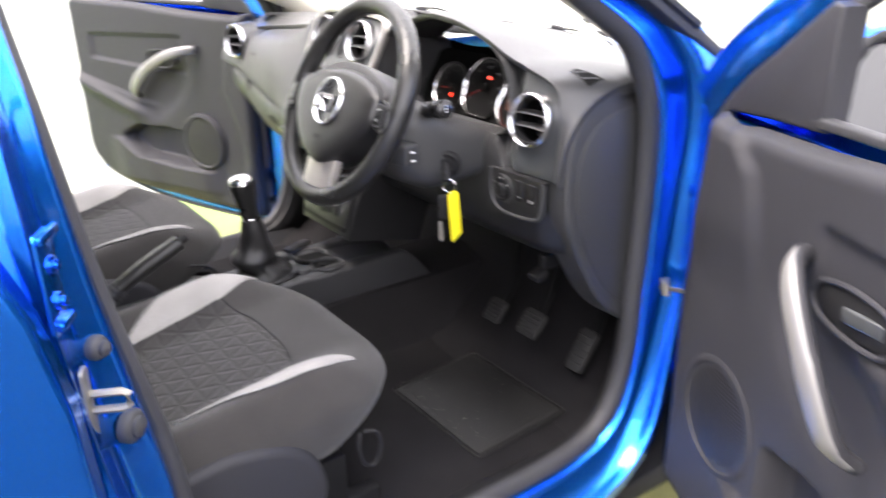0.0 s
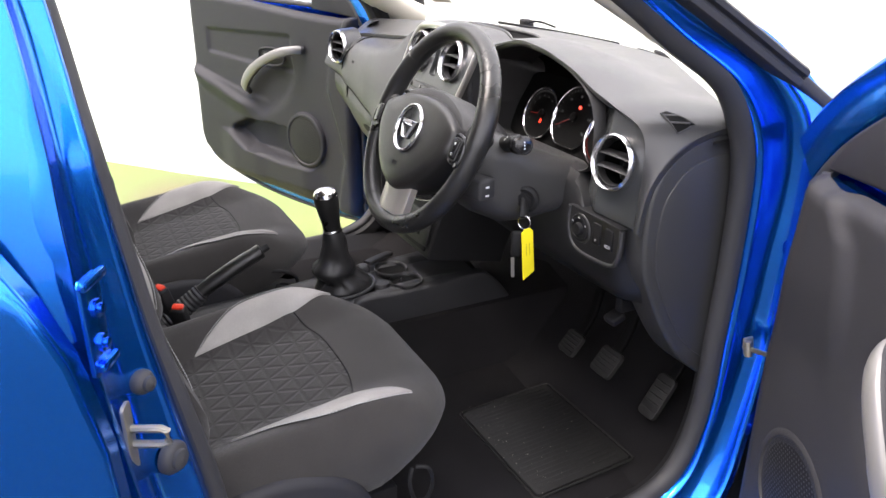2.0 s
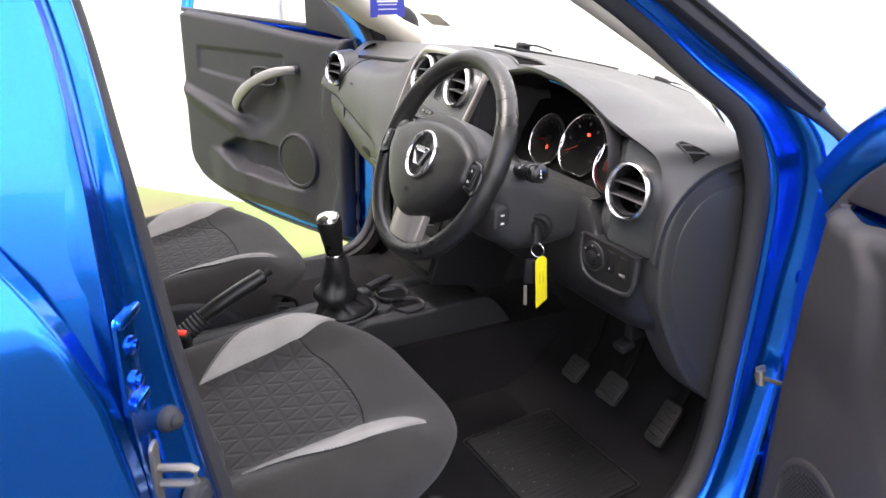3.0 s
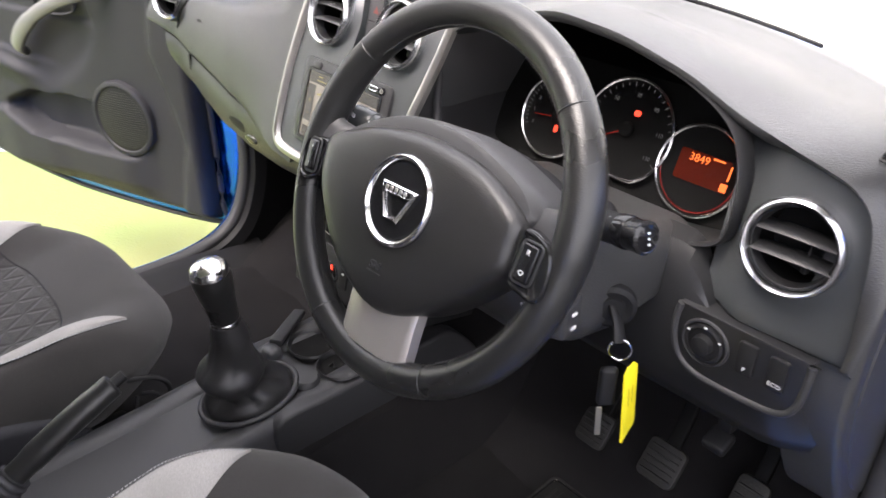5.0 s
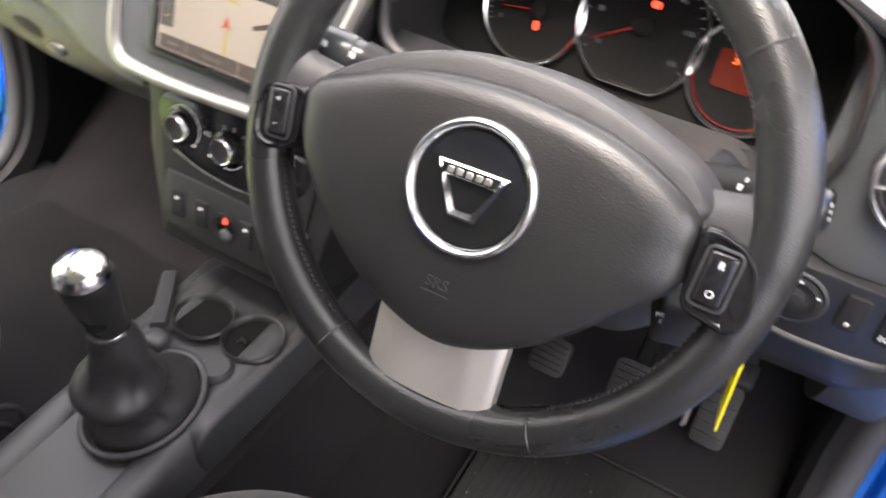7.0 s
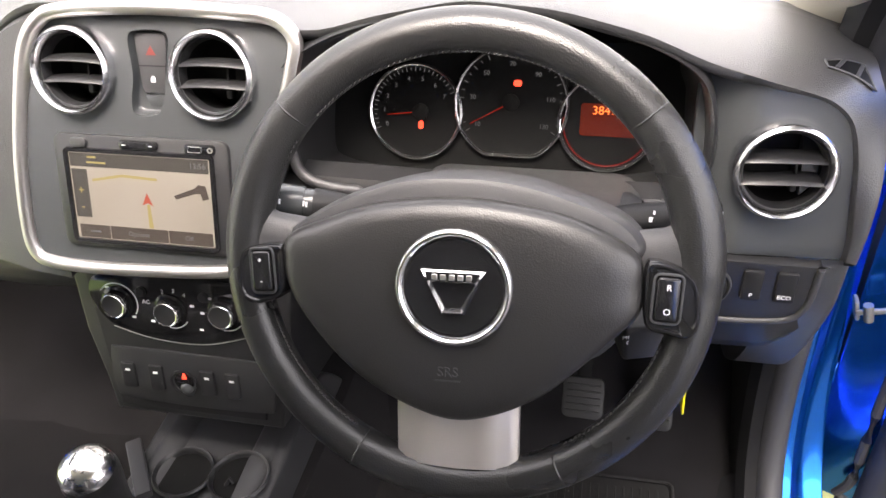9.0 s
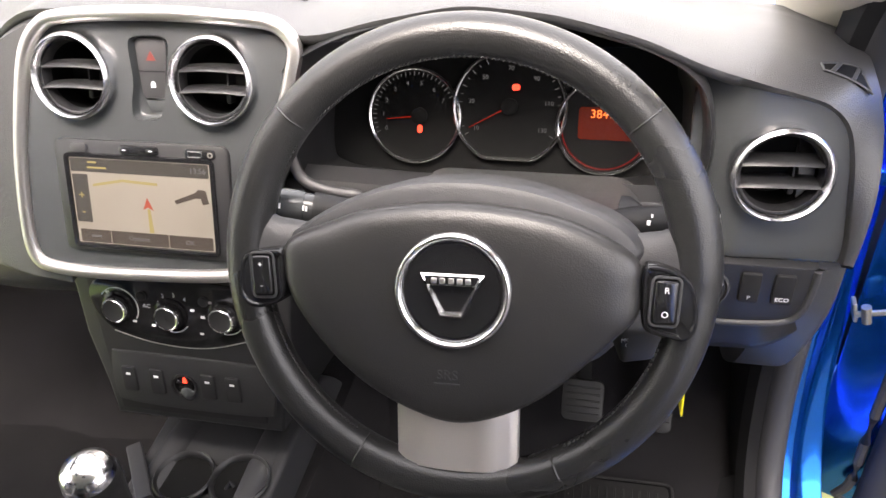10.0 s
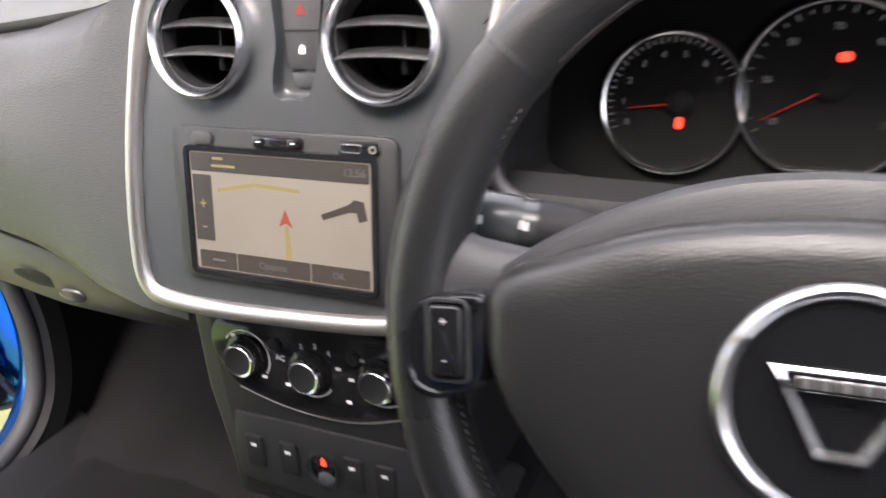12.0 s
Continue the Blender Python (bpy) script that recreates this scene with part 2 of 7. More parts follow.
def lawn():
    m, n, l, b = material("faded_artificial_turf")
    b.inputs["Roughness"].default_value = 0.95
    big, small = n.new("ShaderNodeTexNoise"), n.new("ShaderNodeTexNoise")
    big.inputs["Scale"].default_value, small.inputs["Scale"].default_value = 1.1, 140.0
    l.new(coords(n, 1.0, l), big.inputs["Vector"])
    l.new(coords(n, 1.0, l), small.inputs["Vector"])
    ramp = n.new("ShaderNodeValToRGB")
    ramp.color_ramp.elements[0].position, ramp.color_ramp.elements[0].color = 0.40, (0.29, 0.285, 0.11, 1)
    ramp.color_ramp.elements[1].position, ramp.color_ramp.elements[1].color = 0.66, (0.19, 0.285, 0.09, 1)
    # trodden bare beside the car, greener towards the wall
    along, fade, total = n.new("ShaderNodeSeparateXYZ"), n.new("ShaderNodeMapRange"), n.new("ShaderNodeMath")
    l.new(coords(n, 1.0, l), along.inputs[0])
    fade.inputs["From Min"].default_value, fade.inputs["From Max"].default_value = -2.3, -1.3
    fade.inputs["To Min"].default_value, fade.inputs["To Max"].default_value = 0.52, 0.20
    l.new(along.outputs[0], fade.inputs["Value"])
    total.operation = "MULTIPLY_ADD"
    l.new(big.outputs["Fac"], total.inputs[0])
    total.inputs[1].default_value = 0.35
    l.new(fade.outputs[0], total.inputs[2])
    l.new(total.outputs[0], ramp.inputs[0])
    mix = n.new("ShaderNodeMix")
    mix.data_type, mix.blend_type = "RGBA", "MULTIPLY"
    mix.inputs[0].default_value = 0.5
    l.new(ramp.outputs[0], mix.inputs[6])
    l.new(small.outputs["Color"], mix.inputs[7])
    # one bare sandy patch, worn through the green
    spot, wob = n.new("ShaderNodeVectorMath"), n.new("ShaderNodeMath")
    spot.operation, wob.operation = "DISTANCE", "MULTIPLY_ADD"
    l.new(coords(n, (0.8, 1.3, 1.0), l), spot.inputs[0])
    spot.inputs[1].default_value = (-1.90, -0.02, 0.0)
    l.new(big.outputs["Fac"], wob.inputs[0])
    wob.inputs[1].default_value = 0.5
    l.new(spot.outputs["Value"], wob.inputs[2])
    edge = n.new("ShaderNodeMapRange")
    edge.inputs["From Min"].default_value, edge.inputs["From Max"].default_value = 0.45, 0.85
    edge.inputs["To Min"].default_value, edge.inputs["To Max"].default_value = 0.85, 0.0
    l.new(wob.outputs[0], edge.inputs["Value"])
    bare = n.new("ShaderNodeMix")
    bare.data_type = "RGBA"
    bare.inputs[7].default_value = (0.17, 0.14, 0.085, 1)
    l.new(edge.outputs[0], bare.inputs[0])
    l.new(ramp.outputs[0], bare.inputs[6])
    l.new(bare.outputs[2], b.inputs["Base Color"])
    bump = n.new("ShaderNodeBump")
    bump.inputs["Strength"].default_value, bump.inputs["Distance"].default_value = 0.6, 0.01
    l.new(small.outputs["Fac"], bump.inputs["Height"])
    l.new(bump.outputs[0], b.inputs["Normal"])
    return m


TURF = lawn()

# ---- mesh helpers ----
BASE = {}


def thing(name, base, label, category, group="", kind=""):
    ob = new(name)
    ob.empty_display_size = 0.05
    ob.location = base
    BASE[ob.name] = Vector(base)
    return tagged(ob, label, category, group, kind)


def part(name, geo, mat, parent, label="", sharp=40):
    """One mesh, given in world places, under a thing or a part."""
    v, f = geo
    base = BASE[parent.name] if parent else Vector((0, 0, 0))
    me = bpy.data.meshes.new(name)
    me.from_pydata([tuple(Vector(p) - base) for p in v], [], f)
    me.validate()
    me.shade_smooth()
    me.set_sharp_from_angle(angle=radians(sharp))
    me.materials.append(mat)
    ob = new(name, me)
    ob.parent = parent
    BASE[ob.name] = base
    if label:
        tagged(ob, label)
    return ob


def join(*geos):
    v, f = [], []
    for gv, gf in geos:
        o = len(v)
        v += [tuple(p) for p in gv]
        f += [tuple(i + o for i in q) for q in gf]
    return v, f


def moved(geo, m):
    return [tuple(m @ Vector(p)) for p in geo[0]], geo[1]


def from_bm(bm):
    bm.verts.index_update()
    v, f = [tuple(x.co) for x in bm.verts], [tuple(x.index for x in q.verts) for q in bm.faces]
    bm.free()
    return v, f


def spline(points, n, closed=False):
    """n places along a smooth curve through the points."""
    p = np.array(points, float)
    k = len(p)
    s = np.linspace(0, k if closed else k - 1, n, endpoint=not closed)
    i = np.minimum(s.astype(int), k - 1 if closed else k - 2)
    u = (s - i)[:, None]
    at = (lambda j: p[j % k]) if closed else (lambda j: p[np.clip(j, 0, k - 1)])
    a, b, c, d = at(i - 1), at(i), at(i + 1), at(i + 2)
    return 0.5 * (2 * b + (c - a) * u + (2 * a - 5 * b + 4 * c - d) * u ** 2 + (3 * b - a - 3 * c + d) * u ** 3)


def sheet(rows, wrap_u=False, wrap_v=False, caps=False):
    """Faces over a grid of places rows[i][j]; wrap_u joins the last row to the first, wrap_v the last column."""
    rows = [list(r) for r in rows]
    a, b = len(rows), len(rows[0])
    v = [tuple(p) for r in rows for p in r]
    f = []
    for i in range(a if wrap_u else a - 1):
        for j in range(b if wrap_v else b - 1):
            i2, j2 = (i + 1) % a, (j + 1) % b
            f.append((i * b + j, i * b + j2, i2 * b + j2, i2 * b + j))
    if caps:
        f.append(tuple(range(b))[::-1])
        f.append(tuple((a - 1) * b + j for j in range(b)))
    return v, f


def thick(rows, depth):
    """A sheet of rows given a thickness along the vector depth."""
    back = [[tuple(Vector(p) + Vector(depth)) for p in r] for r in rows]
    rim = [list(r) + list(reversed(q)) for r, q in zip(rows, back)]
    return sheet(rim, wrap_v=True, caps=True)


def rbox(size, m, r=0.004, seg=2):
    bm = bmesh.new()
    bmesh.ops.create_cube(bm, size=1.0)
    bmesh.ops.scale(bm, vec=size, verts=bm.verts)
    if r:
        bmesh.ops.bevel(bm, geom=bm.edges[:], offset=min(r, min(size) * 0.49), segments=seg, affect="EDGES", profile=0.5)
    bm.transform(m)
    return from_bm(bm)


def prism(outline, z0, z1, m, r=0.0, seg=2):
    """A flat outline in x, y made solid from z0 to z1, its upper rim rounded by r."""
    bm = bmesh.new()
    low = [bm.verts.new((x, y, z0)) for x, y in outline]
    high = [bm.verts.new((x, y, z1)) for x, y in outline]
    k = len(low)
    bm.faces.new(low[::-1])
    top = bm.faces.new(high)
    for i in range(k):
        bm.faces.new((low[i], low[(i + 1) % k], high[(i + 1) % k], high[i]))
    bmesh.ops.recalc_face_normals(bm, faces=bm.faces[:])
    if r:
        bmesh.ops.bevel(bm, geom=list(top.edges), offset=r, segments=seg, affect="EDGES", profile=0.5)
    bm.transform(m)
    return from_bm(bm)


def rounded(w, h, r, n=5, cx=0.0, cy=0.0):
    """The outline of a rectangle with round corners."""
    out = []
    for sx, sy, a0 in ((1, 1, 0), (-1, 1, 90), (-1, -1, 180), (1, -1, 270)):
        for i in range(n + 1):
            a = radians(a0 + 90 * i / n)
            out.append((cx + sx * (w / 2 - r) + r * math.cos(a), cy + sy * (h / 2 - r) + r * math.sin(a)))
    return out


def circle(r, n=32, cx=0.0, cy=0.0, a0=0.0, a1=360.0):
    full = abs(a1 - a0) >= 360
    return [(cx + r * math.cos(radians(a0 + (a1 - a0) * i / (n if full else n - 1))), cy + r * math.sin(radians(a0 + (a1 - a0) * i / (n if full else n - 1)))) for i in range(n)]


def lathe(profile, m, n=40, closed=False):
    """A profile of (radius, height) turned about the local z axis."""
    rows = [[m @ Vector((r * math.cos(2 * math.pi * j / n), r * math.sin(2 * math.pi * j / n), h)) for j in range(n)] for r, h in profile]
    return sheet(rows, wrap_v=True, wrap_u=closed)


def sweep(path, section, up=(0, 0, 1), closed=False, scale=None, caps=True):
    """A section of (side, up) places carried along a path; scale: one factor, or pair, for each place."""
    p = [Vector(q) for q in path]
    k = len(p)
    rows = []
    for i in range(k):
        a = p[(i - 1) % k] if (closed or i > 0) else p[i]
        b = p[(i + 1) % k] if (closed or i < k - 1) else p[i]
        t = (b - a).normalized()
        side = t.cross(Vector(up)).normalized()
        u = side.cross(t)
        s = (1, 1) if scale is None else (scale[i] if isinstance(scale[i], tuple) else (scale[i], scale[i]))
        rows.append([p[i] + side * x * s[0] + u * y * s[1] for x, y in section])
    return sheet(rows, wrap_u=closed, wrap_v=True, caps=caps and not closed)


def letters(text, size, m, depth=0.0006):
    """Flat letters of the built-in font, centred on the pose m."""
    cu = bpy.data.curves.new("letters", "FONT")
    cu.body, cu.size, cu.extrude, cu.align_x, cu.align_y = text, size, depth, "CENTER", "CENTER"
    cu.resolution_u = 3
    ob = bpy.data.objects.new("letters", cu)
    me = bpy.data.meshes.new_from_object(ob)
    geo = [tuple(m @ v.co) for v in me.vertices], [tuple(q.vertices) for q in me.polygons]
    bpy.data.objects.remove(ob)
    bpy.data.meshes.remove(me)
    bpy.data.curves.remove(cu)
    return geo


def axes(origin, x, y):
    """A pose from an origin and its x and y directions."""
    x = Vector(x).normalized()
    z = x.cross(Vector(y)).normalized()
    y = z.cross(x)
    return Matrix(((x.x, y.x, z.x, origin[0]), (x.y, y.y, z.y, origin[1]), (x.z, y.z, z.z, origin[2]), (0, 0, 0, 1)))


def smooth(a, b, x):
    t = np.clip((np.asarray(x, float) - a) / (b - a), 0, 1)
    return t * t * (3 - 2 * t)


def bored(geo, cutters):
    """A closed solid with the given solids cut out of it."""
    def solid(g):
        me = bpy.data.meshes.new("blank")
        me.from_pydata([tuple(p) for p in g[0]], [], g[1])
        bm = bmesh.new()
        bm.from_mesh(me)
        bmesh.ops.recalc_face_normals(bm, faces=bm.faces[:])
        bm.to_mesh(me)
        bm.free()
        ob = bpy.data.objects.new("blank", me)
        scene.collection.objects.link(ob)
        return ob
    blank = solid(geo)
    tools = [solid(c) for c in cutters]
    for t in tools:
        mod = blank.modifiers.new("cut", "BOOLEAN")
        mod.operation, mod.object, mod.solver = "DIFFERENCE", t, "EXACT"
    bpy.context.view_layer.update()
    done = blank.evaluated_get(bpy.context.evaluated_depsgraph_get())
    me = bpy.data.meshes.new_from_object(done)
    out = [tuple(v.co) for v in me.vertices], [tuple(p.vertices) for p in me.polygons]
    for ob in [blank] + tools:
        old = ob.data
        bpy.data.objects.remove(ob)
        bpy.data.meshes.remove(old)
    bpy.data.meshes.remove(me)
    return out


def plug(m, r, depth=0.07, n=40):
    """A closed round cutter about the local z axis."""
    v, f = lathe([(r, -depth), (r, 0.03)], m, n)
    return v, f + [tuple(range(n)), tuple(range(n, 2 * n))]


def dome(outline, centre, levels, m):
    """A smooth cushion: the outline drawn in towards the centre, level by level (share, height)."""
    rows = [[m @ Vector((centre[0] + (a - centre[0]) * k, centre[1] + (b - centre[1]) * k, h)) for a, b in outline] for k, h in levels]
    v, f = sheet(rows, wrap_v=True)
    return v, f + [tuple(range(len(v) - len(outline), len(v)))]


# ---- the yard ----
me = bpy.data.meshes.new("ground")
gx = [-60, -6, *np.linspace(-3.4, 3.4, 18), 6, 60]
rows = [[(x, y, 0.0 if max(abs(x), abs(y)) > 3 else 0.004 * math.sin(5 * x + 3 * y)) for x in gx] for y in gx]
gv, gf = sheet(rows)
me.from_pydata(gv, [], [q[::-1] for q in gf])
me.shade_smooth()
me.materials.append(TURF)
yard = new("ground", me)
tagged(yard, "pale green worn turf under the car", "ground", kind="structure")


def yard_wall(name, a, b, height=3.2, joints=()):
    """A white boarded wall from a to b in the plan, with upright joint strips."""
    a, b = Vector((*a, 0)), Vector((*b, 0))
    along = (b - a).normalized()
    m = axes(a, along, (0, 0, 1))
    length = (b - a).length
    ob = part(name, prism([(0, -0.1), (length, -0.1), (length, height), (0, height)], -0.12, 0.0, m), WALL, None)
    tagged(ob, "plain white painted boundary wall", "wall", kind="structure")
    cap = part("wall_capping", prism([(0, height), (length, height), (length, height + 0.04), (0, height + 0.04)], -0.14, 0.02, m, 0.004), WALL, ob)
    for s in joints:
        part("joint_strip", prism([(s - 0.012, 0.0), (s + 0.012, 0.0), (s + 0.012, height - 0.01), (s - 0.012, height - 0.01)], 0.002, 0.006, m, 0.002), CREAM, ob)
    return ob


yard_wall("wall_west", (-2.42, 6.0), (-2.42, 0.62), joints=(2.96, 5.0))
yard_wall("wall_northwest", (-2.42, 0.62), (-6.5, -2.87), joints=(2.44, 4.9))
yard_wall("wall_north", (14.0, 6.0), (-2.42, 6.0), joints=(4.6, 7.1, 9.6, 12.1, 14.6))
# unseen wall, set far off and duller to shape the paint's reflections
east = yard_wall("wall_east", (14.0, -6.5), (14.0, 6.0), joints=(2.4, 4.9, 7.4))
east.data.materials[0] = DARK_WALL
tagged(east, "plain pale boundary wall, unseen, toned down for reflections", "wall", kind="structure")
# unseen dark ground, added so the blue paint reflects dark low down
apron = part("pavement", prism([(0.98, -6.4), (13.9, -6.4), (13.9, 5.9), (1.6, 5.9), (0.98, 2.5)], -0.02, 0.012, Matrix.Identity(4), 0.004), DARK_GROUND, None)
tagged(apron, "dark ground added unseen beside the car for reflections", "pavement", kind="structure")
rng = random.Random(4)
edge_a, edge_b = Vector((-2.45, 0.60, 0)), Vector((-4.6, -1.24, 0))
run = (edge_b - edge_a).normalized()
side_on = Vector((-run.y, run.x, 0)) * (1 if Vector((-run.y, run.x, 0)).dot(Vector((1, -0.5, 0))) > 0 else -1)
rows = [[], [], [], []]
for i in range(90):
    p = edge_a + (edge_b - edge_a) * (i / 89)
    wide_here = 0.05 + 0.05 * rng.random() + 0.03 * math.sin(i * 0.31)
    for row, (k, h) in zip(rows, ((-0.03, 0.035), (0.25, 0.030 + 0.012 * rng.random()), (0.7, 0.018 + 0.01 * rng.random()), (1.0, -0.004))):
        row.append(tuple(p + side_on * (wide_here * k) + Vector((0, 0, h))))
verge = part("soil_verge", sheet(rows), SOIL, None)
tagged(verge, "ragged strip of reddish soil along the wall foot", "soil", kind="stuff")
yard_wall("wall_south", (-6.5, -6.5), (14.0, -6.5), joints=(2.4, 4.9, 7.4))
yard_wall("wall_southwest", (-6.5, -2.87), (-6.5, -6.5))

# ---- the car's body ----
body = thing("car_body", (0, -0.4, 0.0), "bright blue metallic hatchback body with both front doors open", "car")
# y, z of the inner edge of the front door opening; width of the painted frame round it; x of that frame's outer edge
OPENING = [
    (0.139, 1.246, 0.046, 0.748), (0.242, 1.172, 0.048, 0.757), (0.332, 1.107, 0.06, 0.772), (0.375, 1.04, 0.078, 0.795), (0.395, 0.966, 0.074, 0.8),
    (0.399, 0.834, 0.062, 0.8), (0.393, 0.678, 0.058, 0.8), (0.385, 0.533, 0.045, 0.8), (0.34, 0.429, 0.05, 0.81), (0.24, 0.389, 0.06, 0.82),
    (0.049, 0.382, 0.06, 0.82), (-0.174, 0.38, 0.06, 0.82), (-0.337, 0.4, 0.075, 0.83), (-0.394, 0.499, 0.085, 0.83), (-0.412, 0.674, 0.085, 0.835),
    (-0.433, 0.798, 0.08, 0.835), (-0.457, 0.93, 0.07, 0.83), (-0.476, 1.063, 0.058, 0.815), (-0.488, 1.151, 0.048, 0.795), (-0.503, 1.266, 0.042, 0.765),
    (-0.53, 1.401, 0.04, 0.715), (-0.514, 1.464, 0.045, 0.69), (-0.417, 1.481, 0.05, 0.685), (-0.226, 1.444, 0.046, 0.695), (-0.039, 1.346, 0.046, 0.73),
]
LOOP = spline(OPENING, 200, closed=True)
TAN = np.roll(LOOP[:, :2], -1, 0) - np.roll(LOOP[:, :2], 1, 0)
TAN /= np.linalg.norm(TAN, axis=1)[:, None]
OUT = np.stack([-TAN[:, 1], TAN[:, 0]], 1) * -1.0
if (OUT[5] @ np.array([1.0, 0.3])) < 0:
    OUT = -OUT


def lean(z):
    """How far the cabin's sides lean in above the waist."""
    return 0.24 * np.maximum(0, z - 1.12)


def loop_at(s, off, x, share=True):
    """A loop round the door opening: off of the frame's width outwards, at the depth x (0: seal, 1: outer edge)."""
    o = OUT * (LOOP[:, 2] * off if share else np.full(len(LOOP), off))[:, None]
    y, z = LOOP[:, 0] + o[:, 0], LOOP[:, 1] + o[:, 1]
    xs = (0.738 - lean(z)) * (1 - x) + LOOP[:, 3] * x if x > 0 else 0.738 - lean(z) + x * 0.1
    return [(s * a, b, c) for a, b, c in zip(xs, y, z)]


for s in (1, -1):
    steps = [(0.20, -0.05), (0.25, 0.16), (0.29, 0.26), (0.32, 0.29), (0.36, 0.305), (0.39, 0.302), (0.42, 0.315), (0.55, 0.36), (0.68, 0.42), (0.78, 0.49), (0.86, 0.58), (0.92, 0.70), (0.97, 0.84), (1.0, 0.95), (1.02, 0.97), (1.05, 0.96), (1.3, 0.93), (1.5, 0.90)]
    part("side_frame", sheet([loop_at(s, a, b) for a, b in steps], wrap_v=True), PAINT, body, sharp=50)
    mid = loop_at(1, 0.014 if s > 0 else 0.020, -0.12, share=False)
    section = [(0.021 * math.cos(a), 0.019 * math.sin(a)) for a in np.linspace(0, 2 * math.pi, 13)[:-1]]
    slim = [(float(np.interp(b, [-0.46, -0.36], [0.55, 1.0 if s > 0 else 0.7])), 1.0) for a, b, c in mid]
    part("door_seal", sweep([(s * (a + 0.002), b, c) for a, b, c in mid], section, up=(1, 0, 0), closed=True, scale=slim), RUBBER, body, "black rubber door seal")
    back_off = 0.0 if s > 0 else 0.014
    inner = [loop_at(s, 0.010 + back_off, -0.1, share=False), loop_at(s, 0.006 + back_off, -0.25, share=False), loop_at(s, 0.014 + back_off, -0.42, share=False), loop_at(s, 0.040 + back_off, -0.50, share=False)]
    part("opening_trim", sheet(inner, wrap_v=True), BLACK, body)
    # rear side of the body with its door, window and wheel arch line
    zs = [0.30, 0.36, 0.45, 0.58, 0.72, 0.86, 0.96, 1.02, 1.06, 1.10]
    xs_skin = [0.808, 0.832, 0.847, 0.859, 0.866, 0.8705, 0.8725, 0.871, 0.863, 0.836]
    edge = [-0.518, -0.518, -0.518, -0.518, -0.521, -0.529, -0.546, -0.567, -0.588, -0.615]
    skin = []
    for z, x, y0 in zip(zs, xs_skin, edge):
        skin.append([(s * (x - 0.026), y0 + 0.006, z), (s * (x - 0.012), y0 - 0.001, z), (s * (x - 0.003), y0 - 0.004, z), (s * x, y0 - 0.010, z), (s * x, y0 - 0.018, z), (s * x, y0 - 0.04, z)] + [(s * x, y, z) for y in (-0.75, -1.0, -1.25, -1.5, -1.62)])
    rear = part("rear_door", sheet(skin), PAINT, body, sharp=60)
    up = []
    for z, x, y0 in ((0.96, 0.822, -0.534), (1.04, 0.812, -0.540), (1.10, 0.800, -0.543), (1.18, 0.783, -0.544), (1.28, 0.755, -0.554), (1.38, 0.722, -0.572), (1.46, 0.690, -0.59)):
        up.append([(s * (x - 0.03), y0 + 0.012, z), (s * (x - 0.004), y0 + 0.002, z), (s * x, y0 - 0.006, z), (s * x, y0 - 0.04, z), (s * x, y0 - 0.085, z)])
    part("window_frame", sheet(up), PAINT, rear)
    part("window", sheet([[(s * (x - 0.008), y0 - 0.055, z), (s * (x - 0.008), -1.55, z)] for z, x, y0 in ((1.10, 0.806, -0.580), (1.28, 0.758, -0.600), (1.46, 0.694, -0.63))]), DARK_GLASS, rear)
    quarter = [[(s * x, -1.62, z), (s * x, -1.9, z), (s * (x - 0.03), -2.2, z), (s * (x - 0.15), -2.5, z)] for z, x in zip((0.36, 0.6, 0.86, 1.02, 1.10, 1.3, 1.46), (0.82, 0.86, 0.86, 0.83, 0.80, 0.75, 0.69))]
    part("rear_quarter", sheet(quarter), PAINT, body)
    wing = [[(s * (x + 0.01), y, z) for y in (0.52, 0.7, 1.0, 1.3)] + [(s * (x - 0.10), 1.5, z), (s * (x - 0.25), 1.58, z)] for z, x in ((0.32, 0.80), (0.5, 0.82), (0.7, 0.835), (0.80, 0.82), (0.88, 0.785), (0.915, 0.735))]
    part("front_wing", sheet(wing), PAINT, body)
    part("sill_plate", sheet([[(s * a, y, z) for y in (-0.40, -0.2, 0.0, 0.2, 0.40)] for a, z in ((0.60, 0.33), (0.66, 0.345), (0.69, 0.372), (0.715, 0.374))]), BLACK, body)
    # windscreen pillar: cream trim inside, black moulding outside
    line = spline([(s * 0.700, 0.520, 1.045), (s * 0.690, 0.38, 1.130), (s * 0.665, 0.20, 1.240), (s * 0.635, 0.0, 1.350), (s * 0.60, -0.2, 1.435)], 16)
    part("pillar_trim", sweep(line, [(0.05 * math.cos(a), 0.032 * math.sin(a)) for a in np.linspace(0, 2 * math.pi, 17)[:-1]], up=(s * 0.6, 0.5, 0.6), scale=[1.25, 1.15] + [1.0] * 14), CREAM, body, "cream plastic windscreen pillar trim")
    line = spline([(s * 0.783, 0.438, 1.124), (s * 0.780, 0.407, 1.142), (s * 0.773, 0.302, 1.204), (s * 0.765, 0.202, 1.262), (s * 0.745, 0.007, 1.372), (s * 0.70, -0.195, 1.466)], 30)
    part("screen_moulding", sweep(line, [(-0.020, -0.020), (-0.020, 0.002), (-0.017, 0.006), (-0.008, 0.007), (-0.005, 0.002), (-0.003, 0.002), (0.000, 0.009), (0.007, 0.010), (0.011, 0.005), (0.012, -0.020)], up=(s, 0, 0), scale=[0.55, 0.85] + [1.0] * 28), TRIM, body, "grey grooved windscreen edge moulding")
    tail = spline([(s * 0.790, 0.520, 1.062), (s * 0.786, 0.478, 1.088), (s * 0.781, 0.43, 1.120)], 8)
